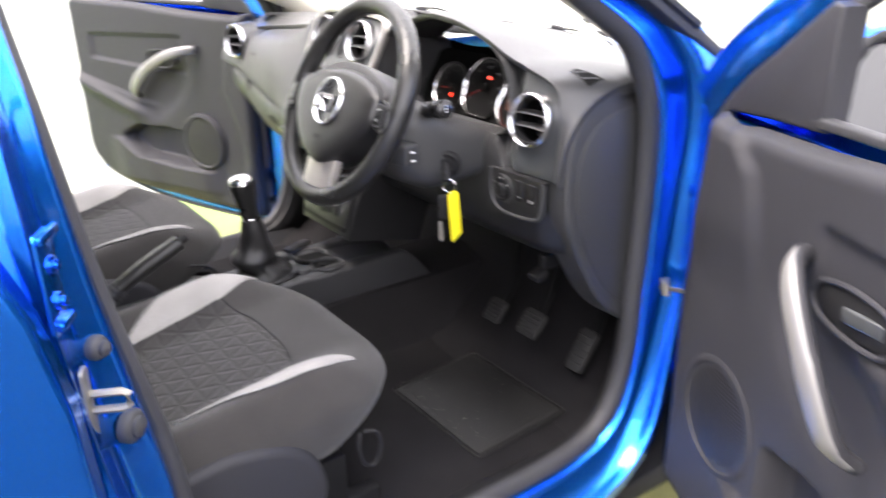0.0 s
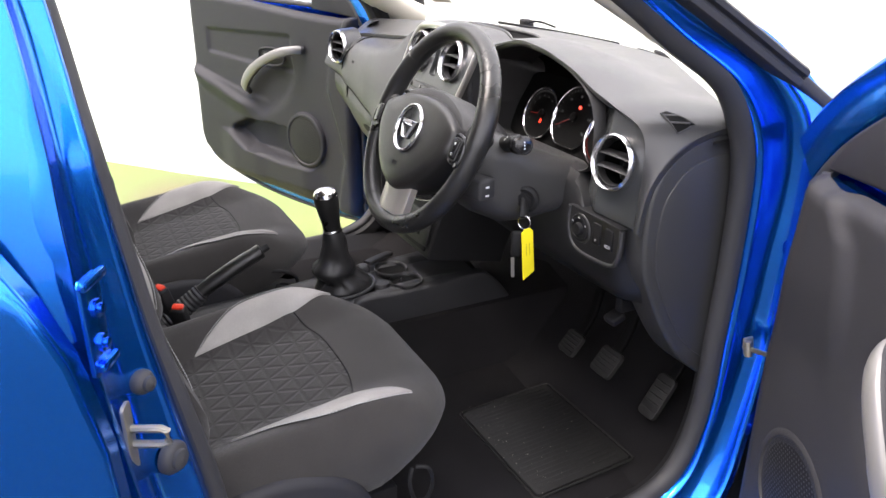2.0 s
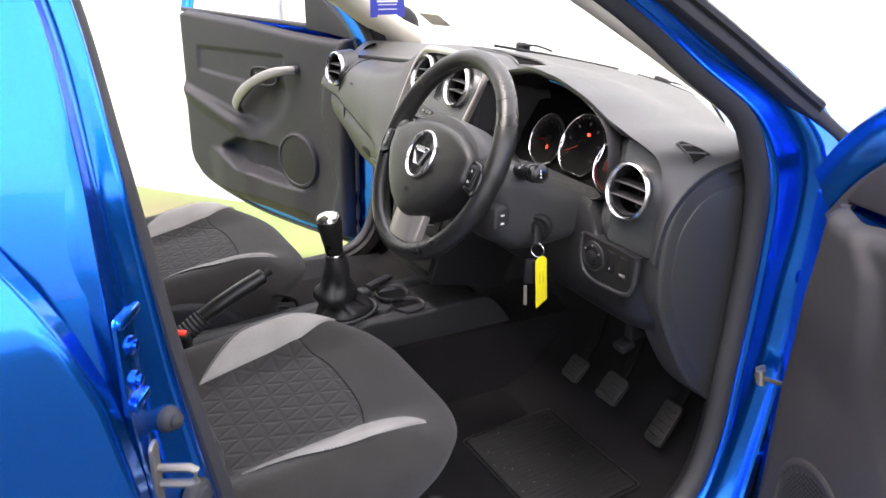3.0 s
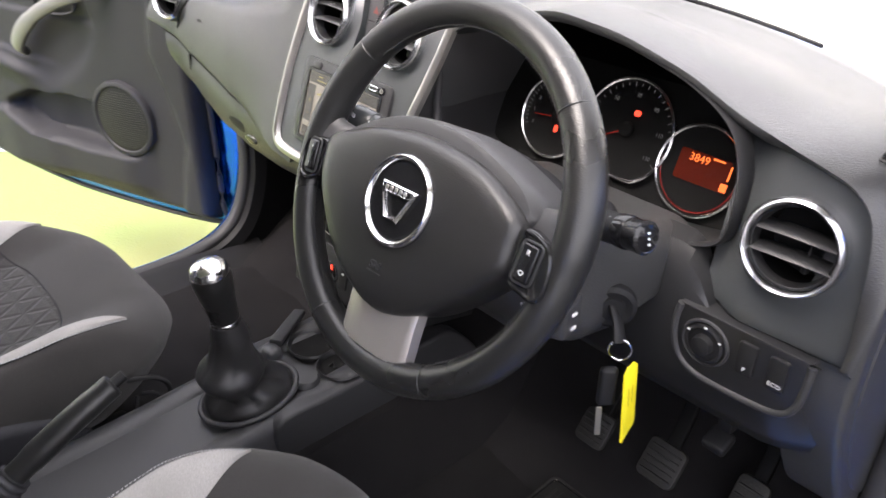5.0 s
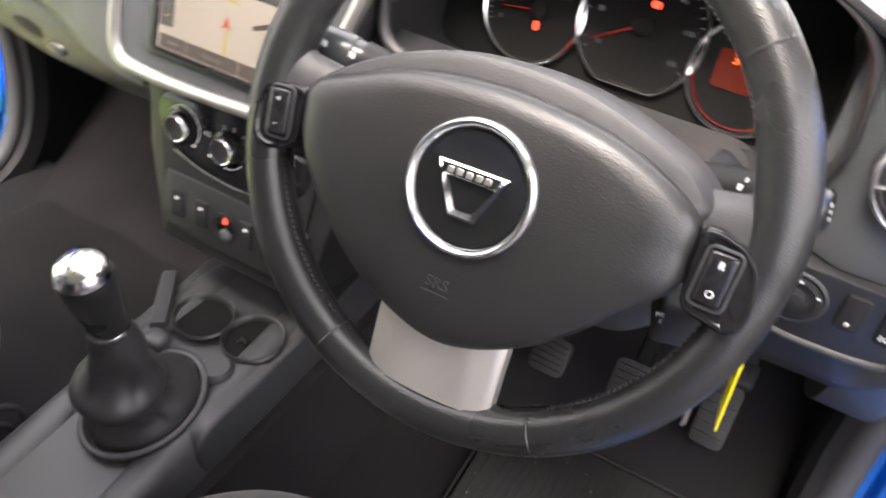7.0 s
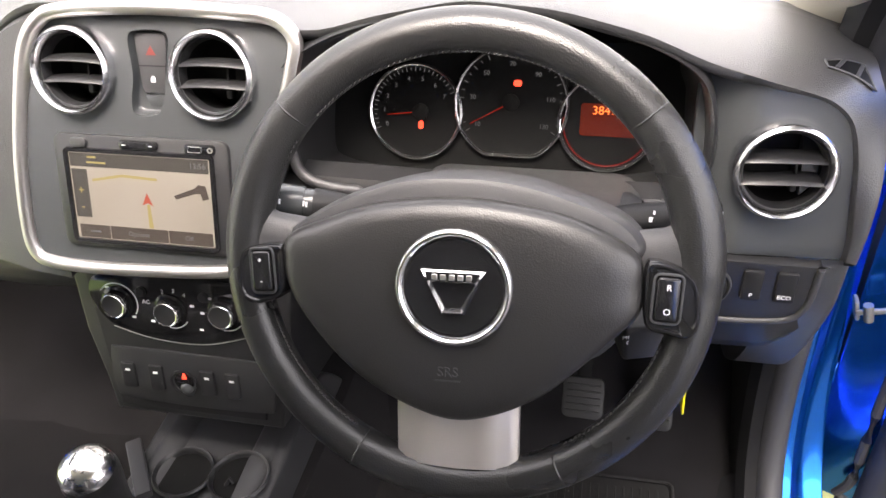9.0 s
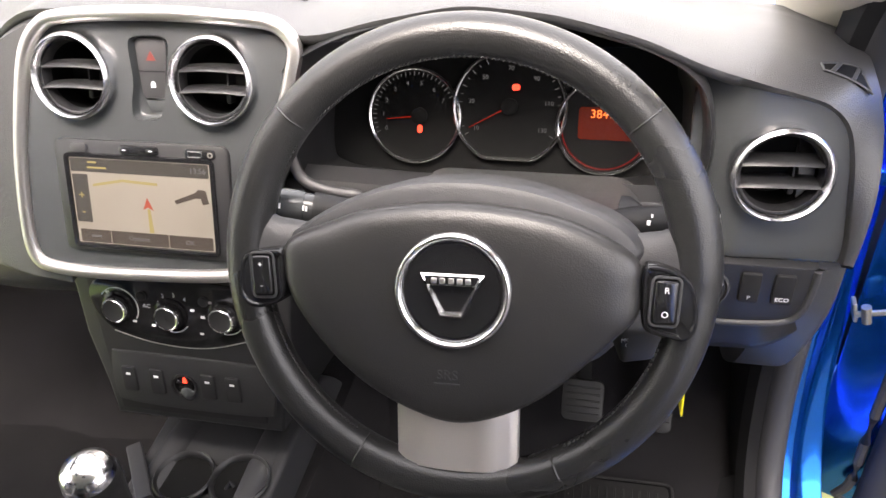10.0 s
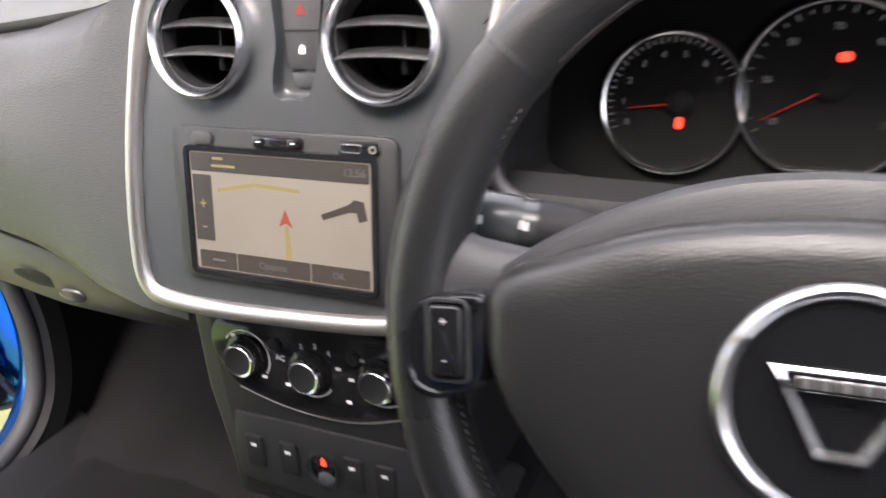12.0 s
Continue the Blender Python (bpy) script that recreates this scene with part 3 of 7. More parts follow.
    part("moulding_tail", sweep(tail, rounded(0.020, 0.016, 0.005, 3), up=(s, 0, 0)), TRIM, body)
    # lock striker, buffers and hinge on the centre pillar
    jamb = axes((s * 0.806, -0.511, 0.830), (-0.90, s * 0.43, 0.0), (0, 0, 1))
    plate = part("lock_striker", prism(rounded(0.020, 0.085, 0.006), 0.0, 0.004, jamb, 0.001), STEEL, body, "worn zinc door lock striker")
    loop_path = [jamb @ Vector(p) for p in ((s * 0.002, 0.011, 0.0), (s * 0.002, 0.011, 0.020), (s * 0.002, 0.011, 0.034), (s * 0.002, 0.008, 0.040), (s * 0.002, -0.005, 0.040), (s * 0.002, -0.008, 0.034), (s * 0.002, -0.008, 0.020), (s * 0.002, -0.008, 0.0))]
    part("striker_loop", sweep(loop_path, circle(0.0045, 8), up=(0.1, 0.2, 1)), STEEL, plate)
    face = (0.75 * s, 0.65, 0.1)
    for (bx, by, bz), r in (((0.773, -0.469, 0.770), 0.020), ((0.773, -0.488, 0.874), 0.014)):
        bm_pose = look((s * bx, by, bz), (s * bx + face[0] * -1, by - face[1], bz))
        part("buffer", lathe([(r, -0.004), (r, 0.003), (r * 0.8, 0.008), (r * 0.62, 0.009), (r * 0.58, 0.013), (r * 0.3, 0.015), (0.0005, 0.016)], bm_pose, 24), RUBBER, body)
    hinge_pose = axes((s * 0.829, -0.524, 0.978), (-0.86, s * 0.50, 0.0), (0, 0, 1))
    hinge = part("rear_hinge", join(prism(rounded(0.036, 0.10, 0.006), 0.0, 0.004, hinge_pose, 0.001), rbox((0.044, 0.010, 0.008), hinge_pose @ pose(0.002, 0.046, 0.006), 0.003), rbox((0.034, 0.010, 0.008), hinge_pose @ pose(0.006, -0.042, 0.006), 0.003)), PAINT, body)
    for k in (0.016, -0.020):
        part("hinge_bolt", lathe([(0.009, 0.002), (0.009, 0.005), (0.005, 0.006), (0.005, 0.009), (0.0005, 0.0095)], hinge_pose @ pose(0.004, k, 0.002), 12), PAINT, hinge)
    # door check strap with its bracket on the front pillar
    cs = axes((s * 0.796, 0.414, 0.698), (s * 0.97, -0.05, 0.24), (0, 0, 1))
    strap = part("check_strap", join(rbox((0.15, 0.008, 0.005), cs @ pose(0.065, 0.0, 0.01), 0.002), rbox((0.006, 0.030, 0.020), cs @ pose(-0.008, 0.0, 0.0), 0.003)), STEEL, body, "zinc door check strap")
    part("strap_roller", lathe([(0.0005, -0.012), (0.006, -0.012), (0.006, 0.012), (0.0005, 0.012)], cs @ pose(0.004, 0.0, 0.012, 90, 0, 0), 14), STEEL, strap)
    for hz in (0.52, 0.86):
        part("front_hinge", rbox((0.036, 0.022, 0.05), axes((s * 0.806, 0.475, hz), (s, -0.3, 0), (0, 0, 1)), 0.006), PAINT, body)

part("roof", sheet([[(x, y, 1.485 + 0.05 * (1 - (x / 0.70) ** 2) * (1 - ((y + 1.1) / 1.3) ** 2)) for x in np.linspace(-0.69, 0.69, 15)] for y in np.linspace(-0.18, -2.3, 15)]), PAINT, body)
part("roof_lining", sheet([[(x, y, 1.455 + 0.04 * (1 - (x / 0.68) ** 2)) for x in np.linspace(-0.66, 0.66, 9)] for y in np.linspace(-0.20, -2.2, 9)]), CREAM, body)


def screen_base(x):
    return 0.715 - 0.25 * (np.abs(x) / 0.65) ** 2.4


part("windscreen", sheet([[(x * (1 - 0.10 * v), (screen_base(x) + 0.02) * (1 - v) + v * (-0.20 - 0.08 * (x / 0.65) ** 2), 1.030 + 0.44 * v + 0.03 * math.sin(v * math.pi)) for x in np.linspace(-0.70, 0.70, 17)] for v in np.linspace(0, 1, 9)]), GLASS, body).visible_shadow = False
part("bonnet", sheet([[(x, y, z - 0.05 * (x / 0.74) ** 2) for x in np.linspace(-0.74, 0.74, 13)] for y, z in ((0.80, 1.0), (0.95, 1.01), (1.1, 0.995), (1.3, 0.95), (1.45, 0.89), (1.55, 0.80), (1.6, 0.65), (1.6, 0.35))]), PAINT, body)
part("scuttle", sheet([[(x, screen_base(x) + dy, z) for x in np.linspace(-0.72, 0.72, 17)] for dy, z in ((-0.05, 1.02), (0.02, 1.025), (0.06, 1.015), (0.22, 0.99))]), BLACK, body)
part("tailgate", sheet([[(x, y, z) for x in np.linspace(-0.56, 0.56, 7)] for y, z in ((-2.28, 1.48), (-2.42, 1.2), (-2.5, 0.95), (-2.52, 0.4))]), PAINT, body)
part("underside", rbox((1.56, 3.6, 0.05), pose(0, -0.5, 0.26), 0.01), BLACK, body)
for s in (1, -1):
    for y in (1.02, -1.75):
        wheel = part("wheel", lathe([(0.30, -0.09), (0.315, -0.07), (0.315, 0.07), (0.30, 0.09), (0.22, 0.095)], pose(s * 0.76, y, 0.315, 0, 90, 0), 40), RUBBER, body, "black road tyre and steel rim")
        part("rim", lathe([(0.22, -0.09), (0.22, 0.08), (0.18, 0.085), (0.06, 0.06), (0.0005, 0.06)], pose(s * 0.76, y, 0.315, 0, 90 if s > 0 else -90, 0), 40), SILVER, wheel)
# cabin floor, toe boards, tunnel and rear bench
part("floor_carpet", sheet([[(x, y, z + 0.004 * math.sin(31 * x) * math.sin(23 * y)) for x in np.linspace(-0.69, 0.69, 30)] for y, z in ((-1.3, 0.34), (-0.6, 0.335), (-0.2, 0.33), (0.1, 0.33), (0.3, 0.335), (0.42, 0.365), (0.55, 0.46), (0.62, 0.60), (0.64, 0.78), (0.64, 1.0))]), CARPET, body)
part("tunnel_carpet", sheet([[(x, y, z) for x, z in ((-0.17, 0.33), (-0.14, 0.40), (-0.11, 0.48), (0.0, 0.50), (0.11, 0.48), (0.14, 0.40), (0.17, 0.33))] for y in (-1.0, -0.5, 0.0, 0.3, 0.62)]), CARPET, body)
for s in (1, -1):
    part("kick_panel", sheet([[(s * 0.695, y, z) for y in (y0, 0.48, 0.55, 0.66)] for z, y0 in ((0.30, 0.20), (0.365, 0.27), (0.385, 0.33), (0.42, 0.385), (0.50, 0.418), (0.62, 0.432), (0.95, 0.432))]), CARPET, body)
part("rear_bench", join(rbox((1.25, 0.5, 0.2), pose(0, -1.25, 0.5), 0.06, 4), rbox((1.25, 0.16, 0.6), pose(0, -1.55, 0.85, 12), 0.06, 4)), CLOTH, body)

# ---- dashboard ----
dash = thing("dashboard", (0, 0.45, 0.75), "dark grey dashboard with round chrome vents and silver centre frame", "dashboard")
STACK = axes((0, 0.190, 0.9), (1, 0, 0), (0, 0.309, 0.951))
UNIT = STACK @ pose(0.0125, 0.0073, 0) @ Matrix.Diagonal((1, 0.95, 1, 1))
HAZARD = STACK @ pose(0.0045, -0.001, -0.011)
LOWER = axes((0, 0.196, 0.79), (1, 0, 0), (0, 0.21, 0.978))
CLIMATE = LOWER @ pose(-0.002, -0.017, 0)
BANK = LOWER @ pose(0.0085, 0, 0)


def top_edge(x):
    """y and z of the dash pad's rear edge."""
    y = np.interp(x, [-0.70, -0.6, -0.2, -0.15, 0.14, 0.17, 0.35, 0.53, 0.58, 0.64, 0.715], [0.300, 0.300, 0.295, 0.270, 0.268, 0.255, 0.240, 0.247, 0.2515, 0.253, 0.290])
    z = np.interp(x, [-0.70, -0.6, -0.49, -0.35, -0.20, -0.15, -0.12, 0.12, 0.16, 0.20, 0.25, 0.34, 0.42, 0.50, 0.55, 0.62, 0.66, 0.69, 0.715], [1.005, 1.026, 1.037, 1.050, 1.066, 1.098, 1.112, 1.114, 1.094, 1.096, 1.112, 1.132, 1.124, 1.102, 1.078, 1.056, 1.050, 1.036, 1.012])
    return y, z


xs = np.concatenate([np.linspace(-0.70, -0.2, 22), np.linspace(-0.18, 0.2, 26), np.linspace(0.215, 0.578, 28)])
ey, ez = top_edge(xs)
kernel = np.array([0.25, 0.5, 0.25])
for _ in range(2):
    ez[1:-1] = np.convolve(ez, kernel, "valid")
    ey[1:-1] = np.convolve(ey, kernel, "valid")
LEVELS = np.concatenate([[-0.012, -0.006, 0.0, 0.015, 0.03], np.linspace(0.06, 1, 18)])
rows = []
for v in LEVELS:
    yw = screen_base(xs) + 0.01
    zw = 1.056 - 0.012 * (np.abs(xs) / 0.68) ** 2.5
    y = ey + (yw - ey) * max(v, 0)
    hump = (1 - smooth(0, 0.75, max(v, 0)))
    z = zw + (ez - zw) * hump + 0.012 * math.sin(math.pi * min(1, max(v, 0) * 1.1))
    z = z - (0.012 if v <= -0.01 else 0.006 if v < 0 else 0.0005 if v < 0.01 else 0)
    y = y + (0.006 if v <= -0.01 else 0.0)
    rows.append([(a, b, c) for a, b, c in zip(xs, y, z)])
# beyond the vent the pad turns down into the dash end, along a crease beside the vent panel
seam_col = np.array([r[-1] for r in rows])
crease = spline([tuple(seam_col[2]), (0.606, 0.2505, 1.0610), (0.632, 0.2530, 1.0530), (0.658, 0.2535, 1.0435), (0.677, 0.2510, 1.025), (0.687, 0.2450, 0.992), (0.692, 0.2385, 0.955), (0.696, 0.2325, 0.918), (0.696, 0.2300, 0.893)], 36)
far = spline([tuple(seam_col[-1]), (0.660, 0.500, 1.050), (0.700, 0.440, 1.046), (0.7135, 0.379, 1.0415), (0.7140, 0.337, 1.0355), (0.7140, 0.300, 1.0240), (0.7130, 0.266, 1.000), (0.7110, 0.241, 0.964), (0.7085, 0.2320, 0.922), (0.7060, 0.2310, 0.890)], 36)
end_cols = []
for i in range(1, 36):
    u = i / 35
    col = []
    for v, p in zip(LEVELS, seam_col):
        t = max(v, 0)
        chord = crease[i] + (far[i] - crease[i]) * t
        bow = (p - (seam_col[2] + (seam_col[-1] - seam_col[2]) * t)) * (1 - u) ** 2
        swell = np.array([0.25, -0.5, 0.6]) * (0.008 * smooth(0.0, 0.4, u) * math.sin(math.pi * t) ** 0.8 * (1 - 0.6 * u))
        q = chord + bow + swell
        if v < 0:
            q = q + np.array([-0.25, 0.95, -0.35]) * abs(v)
        col.append(tuple(q))
    end_cols.append(col)
rows = [list(r) + [c[k] for c in end_cols] for k, r in enumerate(rows)]
grid = np.array(rows)
for k, off in ((1, (-0.0015, 0.004, -0.004)), (2, (-0.006, 0.014, -0.010))):
    rows.append([tuple(p + np.array(off) * smooth(0.60, 0.70, p[0]) + np.array([0, 0.004 * k, -0.004 * k]) * (1 - smooth(0.60, 0.70, p[0]))) for p in grid[-1]])
# a tray is sunk in the top behind the centre vents: leave its cells out and drop walls to a floor
pad_v, pad_f = sheet(rows)
c0, c1 = int(np.argmin(np.abs(xs + 0.050))), int(np.argmin(np.abs(xs - 0.158)))
r0, r1 = int(np.argmin(np.abs(LEVELS - 0.17))), int(np.argmin(np.abs(LEVELS - 0.34)))
well_x, well_y = (xs[c0], xs[c1]), (min(grid[r0, c0, 1], grid[r0, c1, 1]), max(grid[r1, c0, 1], grid[r1, c1, 1]))
pad_f = [f for f in pad_f if not (well_x[0] < np.mean([pad_v[k][0] for k in f]) < well_x[1] and grid[r0, c0, 1] - 0.004 < np.mean([pad_v[k][1] for k in f]) < grid[r1, c0, 1] + 0.004 and np.mean([pad_v[k][2] for k in f]) > 1.05)]
part("dash_pad", (pad_v, pad_f), DASH, dash, "grained dark grey dash top pad", sharp=60)
rim_line = [tuple(grid[r0, c]) for c in range(c0, c1 + 1)] + [tuple(grid[r, c1]) for r in range(r0 + 1, r1 + 1)] + [tuple(grid[r1, c]) for c in range(c1 - 1, c0 - 1, -1)] + [tuple(grid[r, c0]) for r in range(r1 - 1, r0, -1)]
mid_x, mid_y = float(np.mean(well_x)), float(np.mean(well_y))
well = [[(mid_x + (a - mid_x) * k, mid_y + (b - mid_y) * k, c - d) for a, b, c in rim_line] for k, d in ((1.0, -0.0005), (0.98, 0.006), (0.95, 0.030), (0.90, 0.036), (0.02, 0.036))]
tray = part("dash_tray", sheet(well, wrap_v=True), BLACK, dash, "dark tray sunk in the dash top")
part("tray_rim", sweep(rim_line, circle(0.0035, 8), up=(0, 0, 1), closed=True), DASH, tray)

# passenger side: upper panel, lower glovebox
VENTS = [(STACK @ pose(x, 0.161, 0.004), 0.0425) for x in (-0.0640, 0.0892)]
VENT_D = (axes((0.627, 0.2390, 0.982), (1, 0.06, 0), (0, 0.16, 1)), 0.0435)
VENT_P = (axes((-0.606, 0.2340, 0.990), (1, 0.16, 0), (0, 0.14, 1)), 0.0440)
px = np.linspace(-0.700, -0.105, 46)
seam = np.interp(px, [-0.70, -0.605, -0.544, -0.477, -0.414, -0.305, -0.208, -0.10], [0.930, 0.912, 0.897, 0.890, 0.882, 0.865, 0.844, 0.834])
bulge = np.interp(px, [-0.70, -0.65, -0.6, -0.5, -0.35, -0.2, -0.14], [0.226, 0.233, 0.238, 0.228, 0.210, 0.203, 0.203])
py, pz = top_edge(px)
rows = []
for k, (dy, mode) in enumerate(((0.045, 0.0), (0.028, -0.004), (0.014, -0.016), (0.004, -0.036), (0.0, 0.45), (-0.003, 0.22), (-0.004, 0.08), (-0.003, 0.012), (0.001, 0.0), (0.014, -0.001))):
    near = smooth(-0.33, -0.150, px)
    if k < 4:
        yy = bulge + (py - bulge) * (1.0, 0.72, 0.36, 0.10)[k]
        zz = pz - 0.010 + mode
    else:
        yy, zz = bulge + dy, seam + (pz - 0.046 - seam) * max(mode, 0) + min(mode, 0)
    flush = 0.190 + (zz - 0.9) * 0.325 + 0.004 + (0.02 if k == 0 else 0.0)
    yy = yy * (1 - near) + flush * near
    rows.append([(a, b, c) for a, b, c in zip(px, yy, zz)])
rows = [[(r[0][0] - 0.004, r[0][1] + 0.09, r[0][2] - 0.01), (r[0][0] - 0.006, r[0][1] + 0.012, r[0][2])] + r for r in rows]
fascia = bored(thick(rows, (0, 0.012, 0)), [plug(VENT_P[0], VENT_P[1] * 0.93, 0.06)])
part("passenger_fascia", fascia, DASH, dash, "smooth dark grey passenger fascia", sharp=60)
low = np.interp(px, [-0.675, -0.63, -0.574, -0.471, -0.328, -0.238, -0.14], [0.838, 0.806, 0.779, 0.752, 0.750, 0.754, 0.765])
lx = np.linspace(-0.655, -0.120, 46)
seam_l, low_l, bulge_l = np.interp(lx, px, seam), np.interp(lx, px, low), np.interp(lx, px, bulge)
rows = []
for u, dy in ((0.0, 0.02), (0.03, 0.006), (0.10, 0.001), (0.3, -0.001), (0.55, 0.004), (0.8, 0.018), (0.95, 0.036), (1.0, 0.05), (1.02, 0.10), (1.02, 0.24)):
    rows.append([(a, b + dy + 0.004, s0 - 0.005 + (l0 - s0) * u) for a, b, s0, l0 in zip(lx, bulge_l, seam_l, low_l)])
rows = [[(r[0][0] - 0.006, r[0][1] + 0.10, r[0][2]), (r[0][0] - 0.006, r[0][1] + 0.010, r[0][2])] + r for r in rows]
box = part("glovebox", sheet(rows), DASH, dash, "dark grey glovebox lid with a round catch")
gap_y = bulge - 0.0005
gap_line = [(a, b, z - 0.003) for a, b, z in zip(px, gap_y, seam) if -0.66 < a < -0.165]
part("panel_gap", sweep(gap_line, circle(0.0022, 8)), VOID, dash)
arc = [(-0.601, 0.2375, 0.915), (-0.588, 0.2355, 0.933), (-0.5635, 0.2320, 0.960), (-0.544, 0.2350, 0.981), (-0.531, 0.2470, 0.9975), (-0.524, 0.2640, 1.0125), (-0.5185, 0.2783, 1.0203), (-0.507, 0.3000, 1.0260)]
part("panel_joint", sweep(spline(arc, 30), circle(0.0016, 6)), VOID, dash)
part("catch", lathe([(0.013, 0.0), (0.012, 0.002), (0.008, 0.003), (0.0005, 0.003)], axes((-0.299, 0.2135, 0.800), (1, 0.07, 0), (0, -0.2, 0.98)) @ Matrix.Diagonal((1.3, 0.7, 1, 1)), 24), SATIN, box, "rounded catch")
# flat black oval paints the shade of a scooped recess
part("scoop_shade", lathe([(0.026, 0.0), (0.023, 0.0008), (0.0005, 0.0009)], axes((-0.340, 0.2140, 0.814), (1, 0.09, -0.2), (0.2, -0.18, 0.98)) @ Matrix.Diagonal((1.2, 0.42, 1, 1)), 28), BLACK, box)
part("lid_gap", sweep([(-0.5540, 0.2365, 0.890), (-0.5560, 0.2368, 0.874), (-0.5610, 0.2385, 0.856)], rounded(0.005, 0.004, 0.001, 2), up=(0, -1, 0)), VOID, box)
part("airbag_mark", rbox((0.016, 0.001, 0.006), pose(-0.455, 0.2195, 0.972), 0.0005, 1), BLACK, dash)


def air_vent(m, r, tilt=0.0):
    """A round vent: chrome ring, dark barrel, two blades and a thumb vane. m: z faces the cabin."""
    # barrel painted near-black, so its depth reads as shade
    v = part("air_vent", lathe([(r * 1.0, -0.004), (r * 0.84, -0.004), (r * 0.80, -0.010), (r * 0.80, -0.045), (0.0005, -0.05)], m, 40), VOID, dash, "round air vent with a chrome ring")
    part("ring", lathe([(r * 1.05, -0.016), (r * 1.05, 0.003), (r * 1.02, 0.008), (r * 0.96, 0.010), (r * 0.90, 0.007), (r * 0.865, 0.001), (r * 0.86, -0.006)], m, 56), VENT_RING, v, "chrome ring")
    part("inner_ring", lathe([(r * 0.862, -0.006), (r * 0.86, 0.0), (r * 0.83, 0.001), (r * 0.80, -0.004), (r * 0.79, -0.012)], m, 48), HOOD, v)
    for h in (0.24, -0.24):
        half = r * 0.79 * math.sqrt(1 - h * h)
        bow = [(x, h * r + 0.05 * r * (1 - (x / half) ** 2), -0.009 + 0.004 * (1 - (x / half) ** 2)) for x in np.linspace(-half, half, 13)]
        part("blade", sweep([m @ Vector(p) for p in bow], [(0.0115 * math.cos(a), 0.0028 * math.sin(a)) for a in np.linspace(0, 2 * math.pi, 13)[:-1]], up=m.to_3x3() @ Vector((0, 1, 0.25))), HOOD, v)
    part("thumb_vane", join(rbox((0.002, r * 0.40, 0.016), m @ pose(0.012, -r * 0.05, -0.016), 0.0005, 1), rbox((0.006, 0.010, 0.012), m @ pose(0.012, -r * 0.42, -0.014), 0.002)), BLACK, v)
    return v


for m, r in VENTS + [VENT_D, VENT_P]:
    air_vent(m, r)
part("vent_collar", lathe([(r * 1.28, -0.045), (r * 1.18, -0.022), (r * 1.12, -0.006), (r * 1.08, 0.0), (r * 0.98, 0.001), (r * 0.95, -0.01)], VENT_P[0], 40), DASH, dash)

# centre stack: panel, silver frame, switches, display unit
frame_line = [(-0.118, 0.182), (-0.097, 0.210), (-0.068, 0.2195), (0.024, 0.2235), (0.112, 0.2200), (0.155, 0.2150), (0.1745, 0.197), (0.171, 0.170), (0.160, 0.1300), (0.146, 0.085), (0.132, 0.040), (0.120, 0.000), (0.106, -0.030), (0.081, -0.0430), (-0.043, -0.0505), (-0.117, -0.0490), (-0.1410, -0.037), (-0.1460, 0.000), (-0.1424, 0.0635), (-0.1325, 0.124)]
smooth_line = spline(frame_line, 96, closed=True)
recess = spline([(-0.002, 0.192), (0.004, 0.2005), (0.0185, 0.202), (0.033, 0.2005), (0.039, 0.192), (0.036, 0.160), (0.033, 0.137), (0.026, 0.121), (0.013, 0.118), (-0.002, 0.121), (-0.003, 0.137), (0.0, 0.160)], 60, closed=True)


def bowed(b):
    """How far the panel falls back towards its upper edge."""
    return -0.9 * max(0.0, b - 0.105) ** 2


left_b, right_b = smooth_line[smooth_line[:, 0] < 0.0], smooth_line[smooth_line[:, 0] > 0.06]
left_b, right_b = left_b[np.argsort(left_b[:, 1])], right_b[np.argsort(right_b[:, 1])]
rows = []
for b in np.linspace(-0.050, 0.2225, 44):
    lo, hi = float(np.interp(b, left_b[:, 1], left_b[:, 0])), float(np.interp(b, right_b[:, 1], right_b[:, 0]))
    rows.append([STACK @ Vector((lo + (hi - lo) * u, b, 0.001 + bowed(b))) for u in np.linspace(0, 1, 24)])
depth = STACK.to_3x3() @ Vector((0, 0, -0.03))
cuts = [plug(STACK @ pose(vx, 0.161, 0), 0.0425 * 0.93, 0.09) for vx in (-0.0640, 0.0892)] + [prism([tuple(p) for p in recess], -0.06, 0.03, STACK)]
part("centre_panel", bored(thick(rows, depth), cuts), SATIN, dash, "satin dark grey centre panel", sharp=50)
part("centre_frame", sweep([STACK @ Vector((a, b, 0.003)) for a, b in smooth_line], [(-0.0075, -0.004), (-0.0065, 0.003), (-0.002, 0.006), (0.003, 0.0055), (0.0065, 0.002), (0.0075, -0.004)], up=STACK.to_3x3() @ Vector((0, 0, 1)), closed=True), SILVER, dash, "satin silver frame")
side = [[STACK @ Vector((a, b, 0.0)) for a, b in smooth_line], [STACK @ Vector((a * 1.03, 0.08 + (b - 0.08) * 1.02, -0.05)) for a, b in smooth_line], [STACK @ Vector((a * 1.05, 0.08 + (b - 0.08) * 1.0, -0.16)) for a, b in smooth_line]]
part("centre_shroud", sheet(side, wrap_v=True), DASH, dash)
part("switch_recess", dome(recess, (0.0185, 0.160), ((1.0, -0.001), (0.99, -0.003), (0.96, -0.007), (0.93, -0.0100), (0.88, -0.0112)), STACK), SATIN, dash, sharp=70)
hz = part("hazard_switch", prism([(-0.0035, 0.196), (0.0005, 0.146), (0.0035, 0.141), (0.0245, 0.141), (0.0275, 0.146), (0.0315, 0.196), (0.029, 0.200), (-0.001, 0.200)], 0.0, 0.004, HAZARD, 0.0015), DASH_LOW, dash, "hazard and door lock switch")
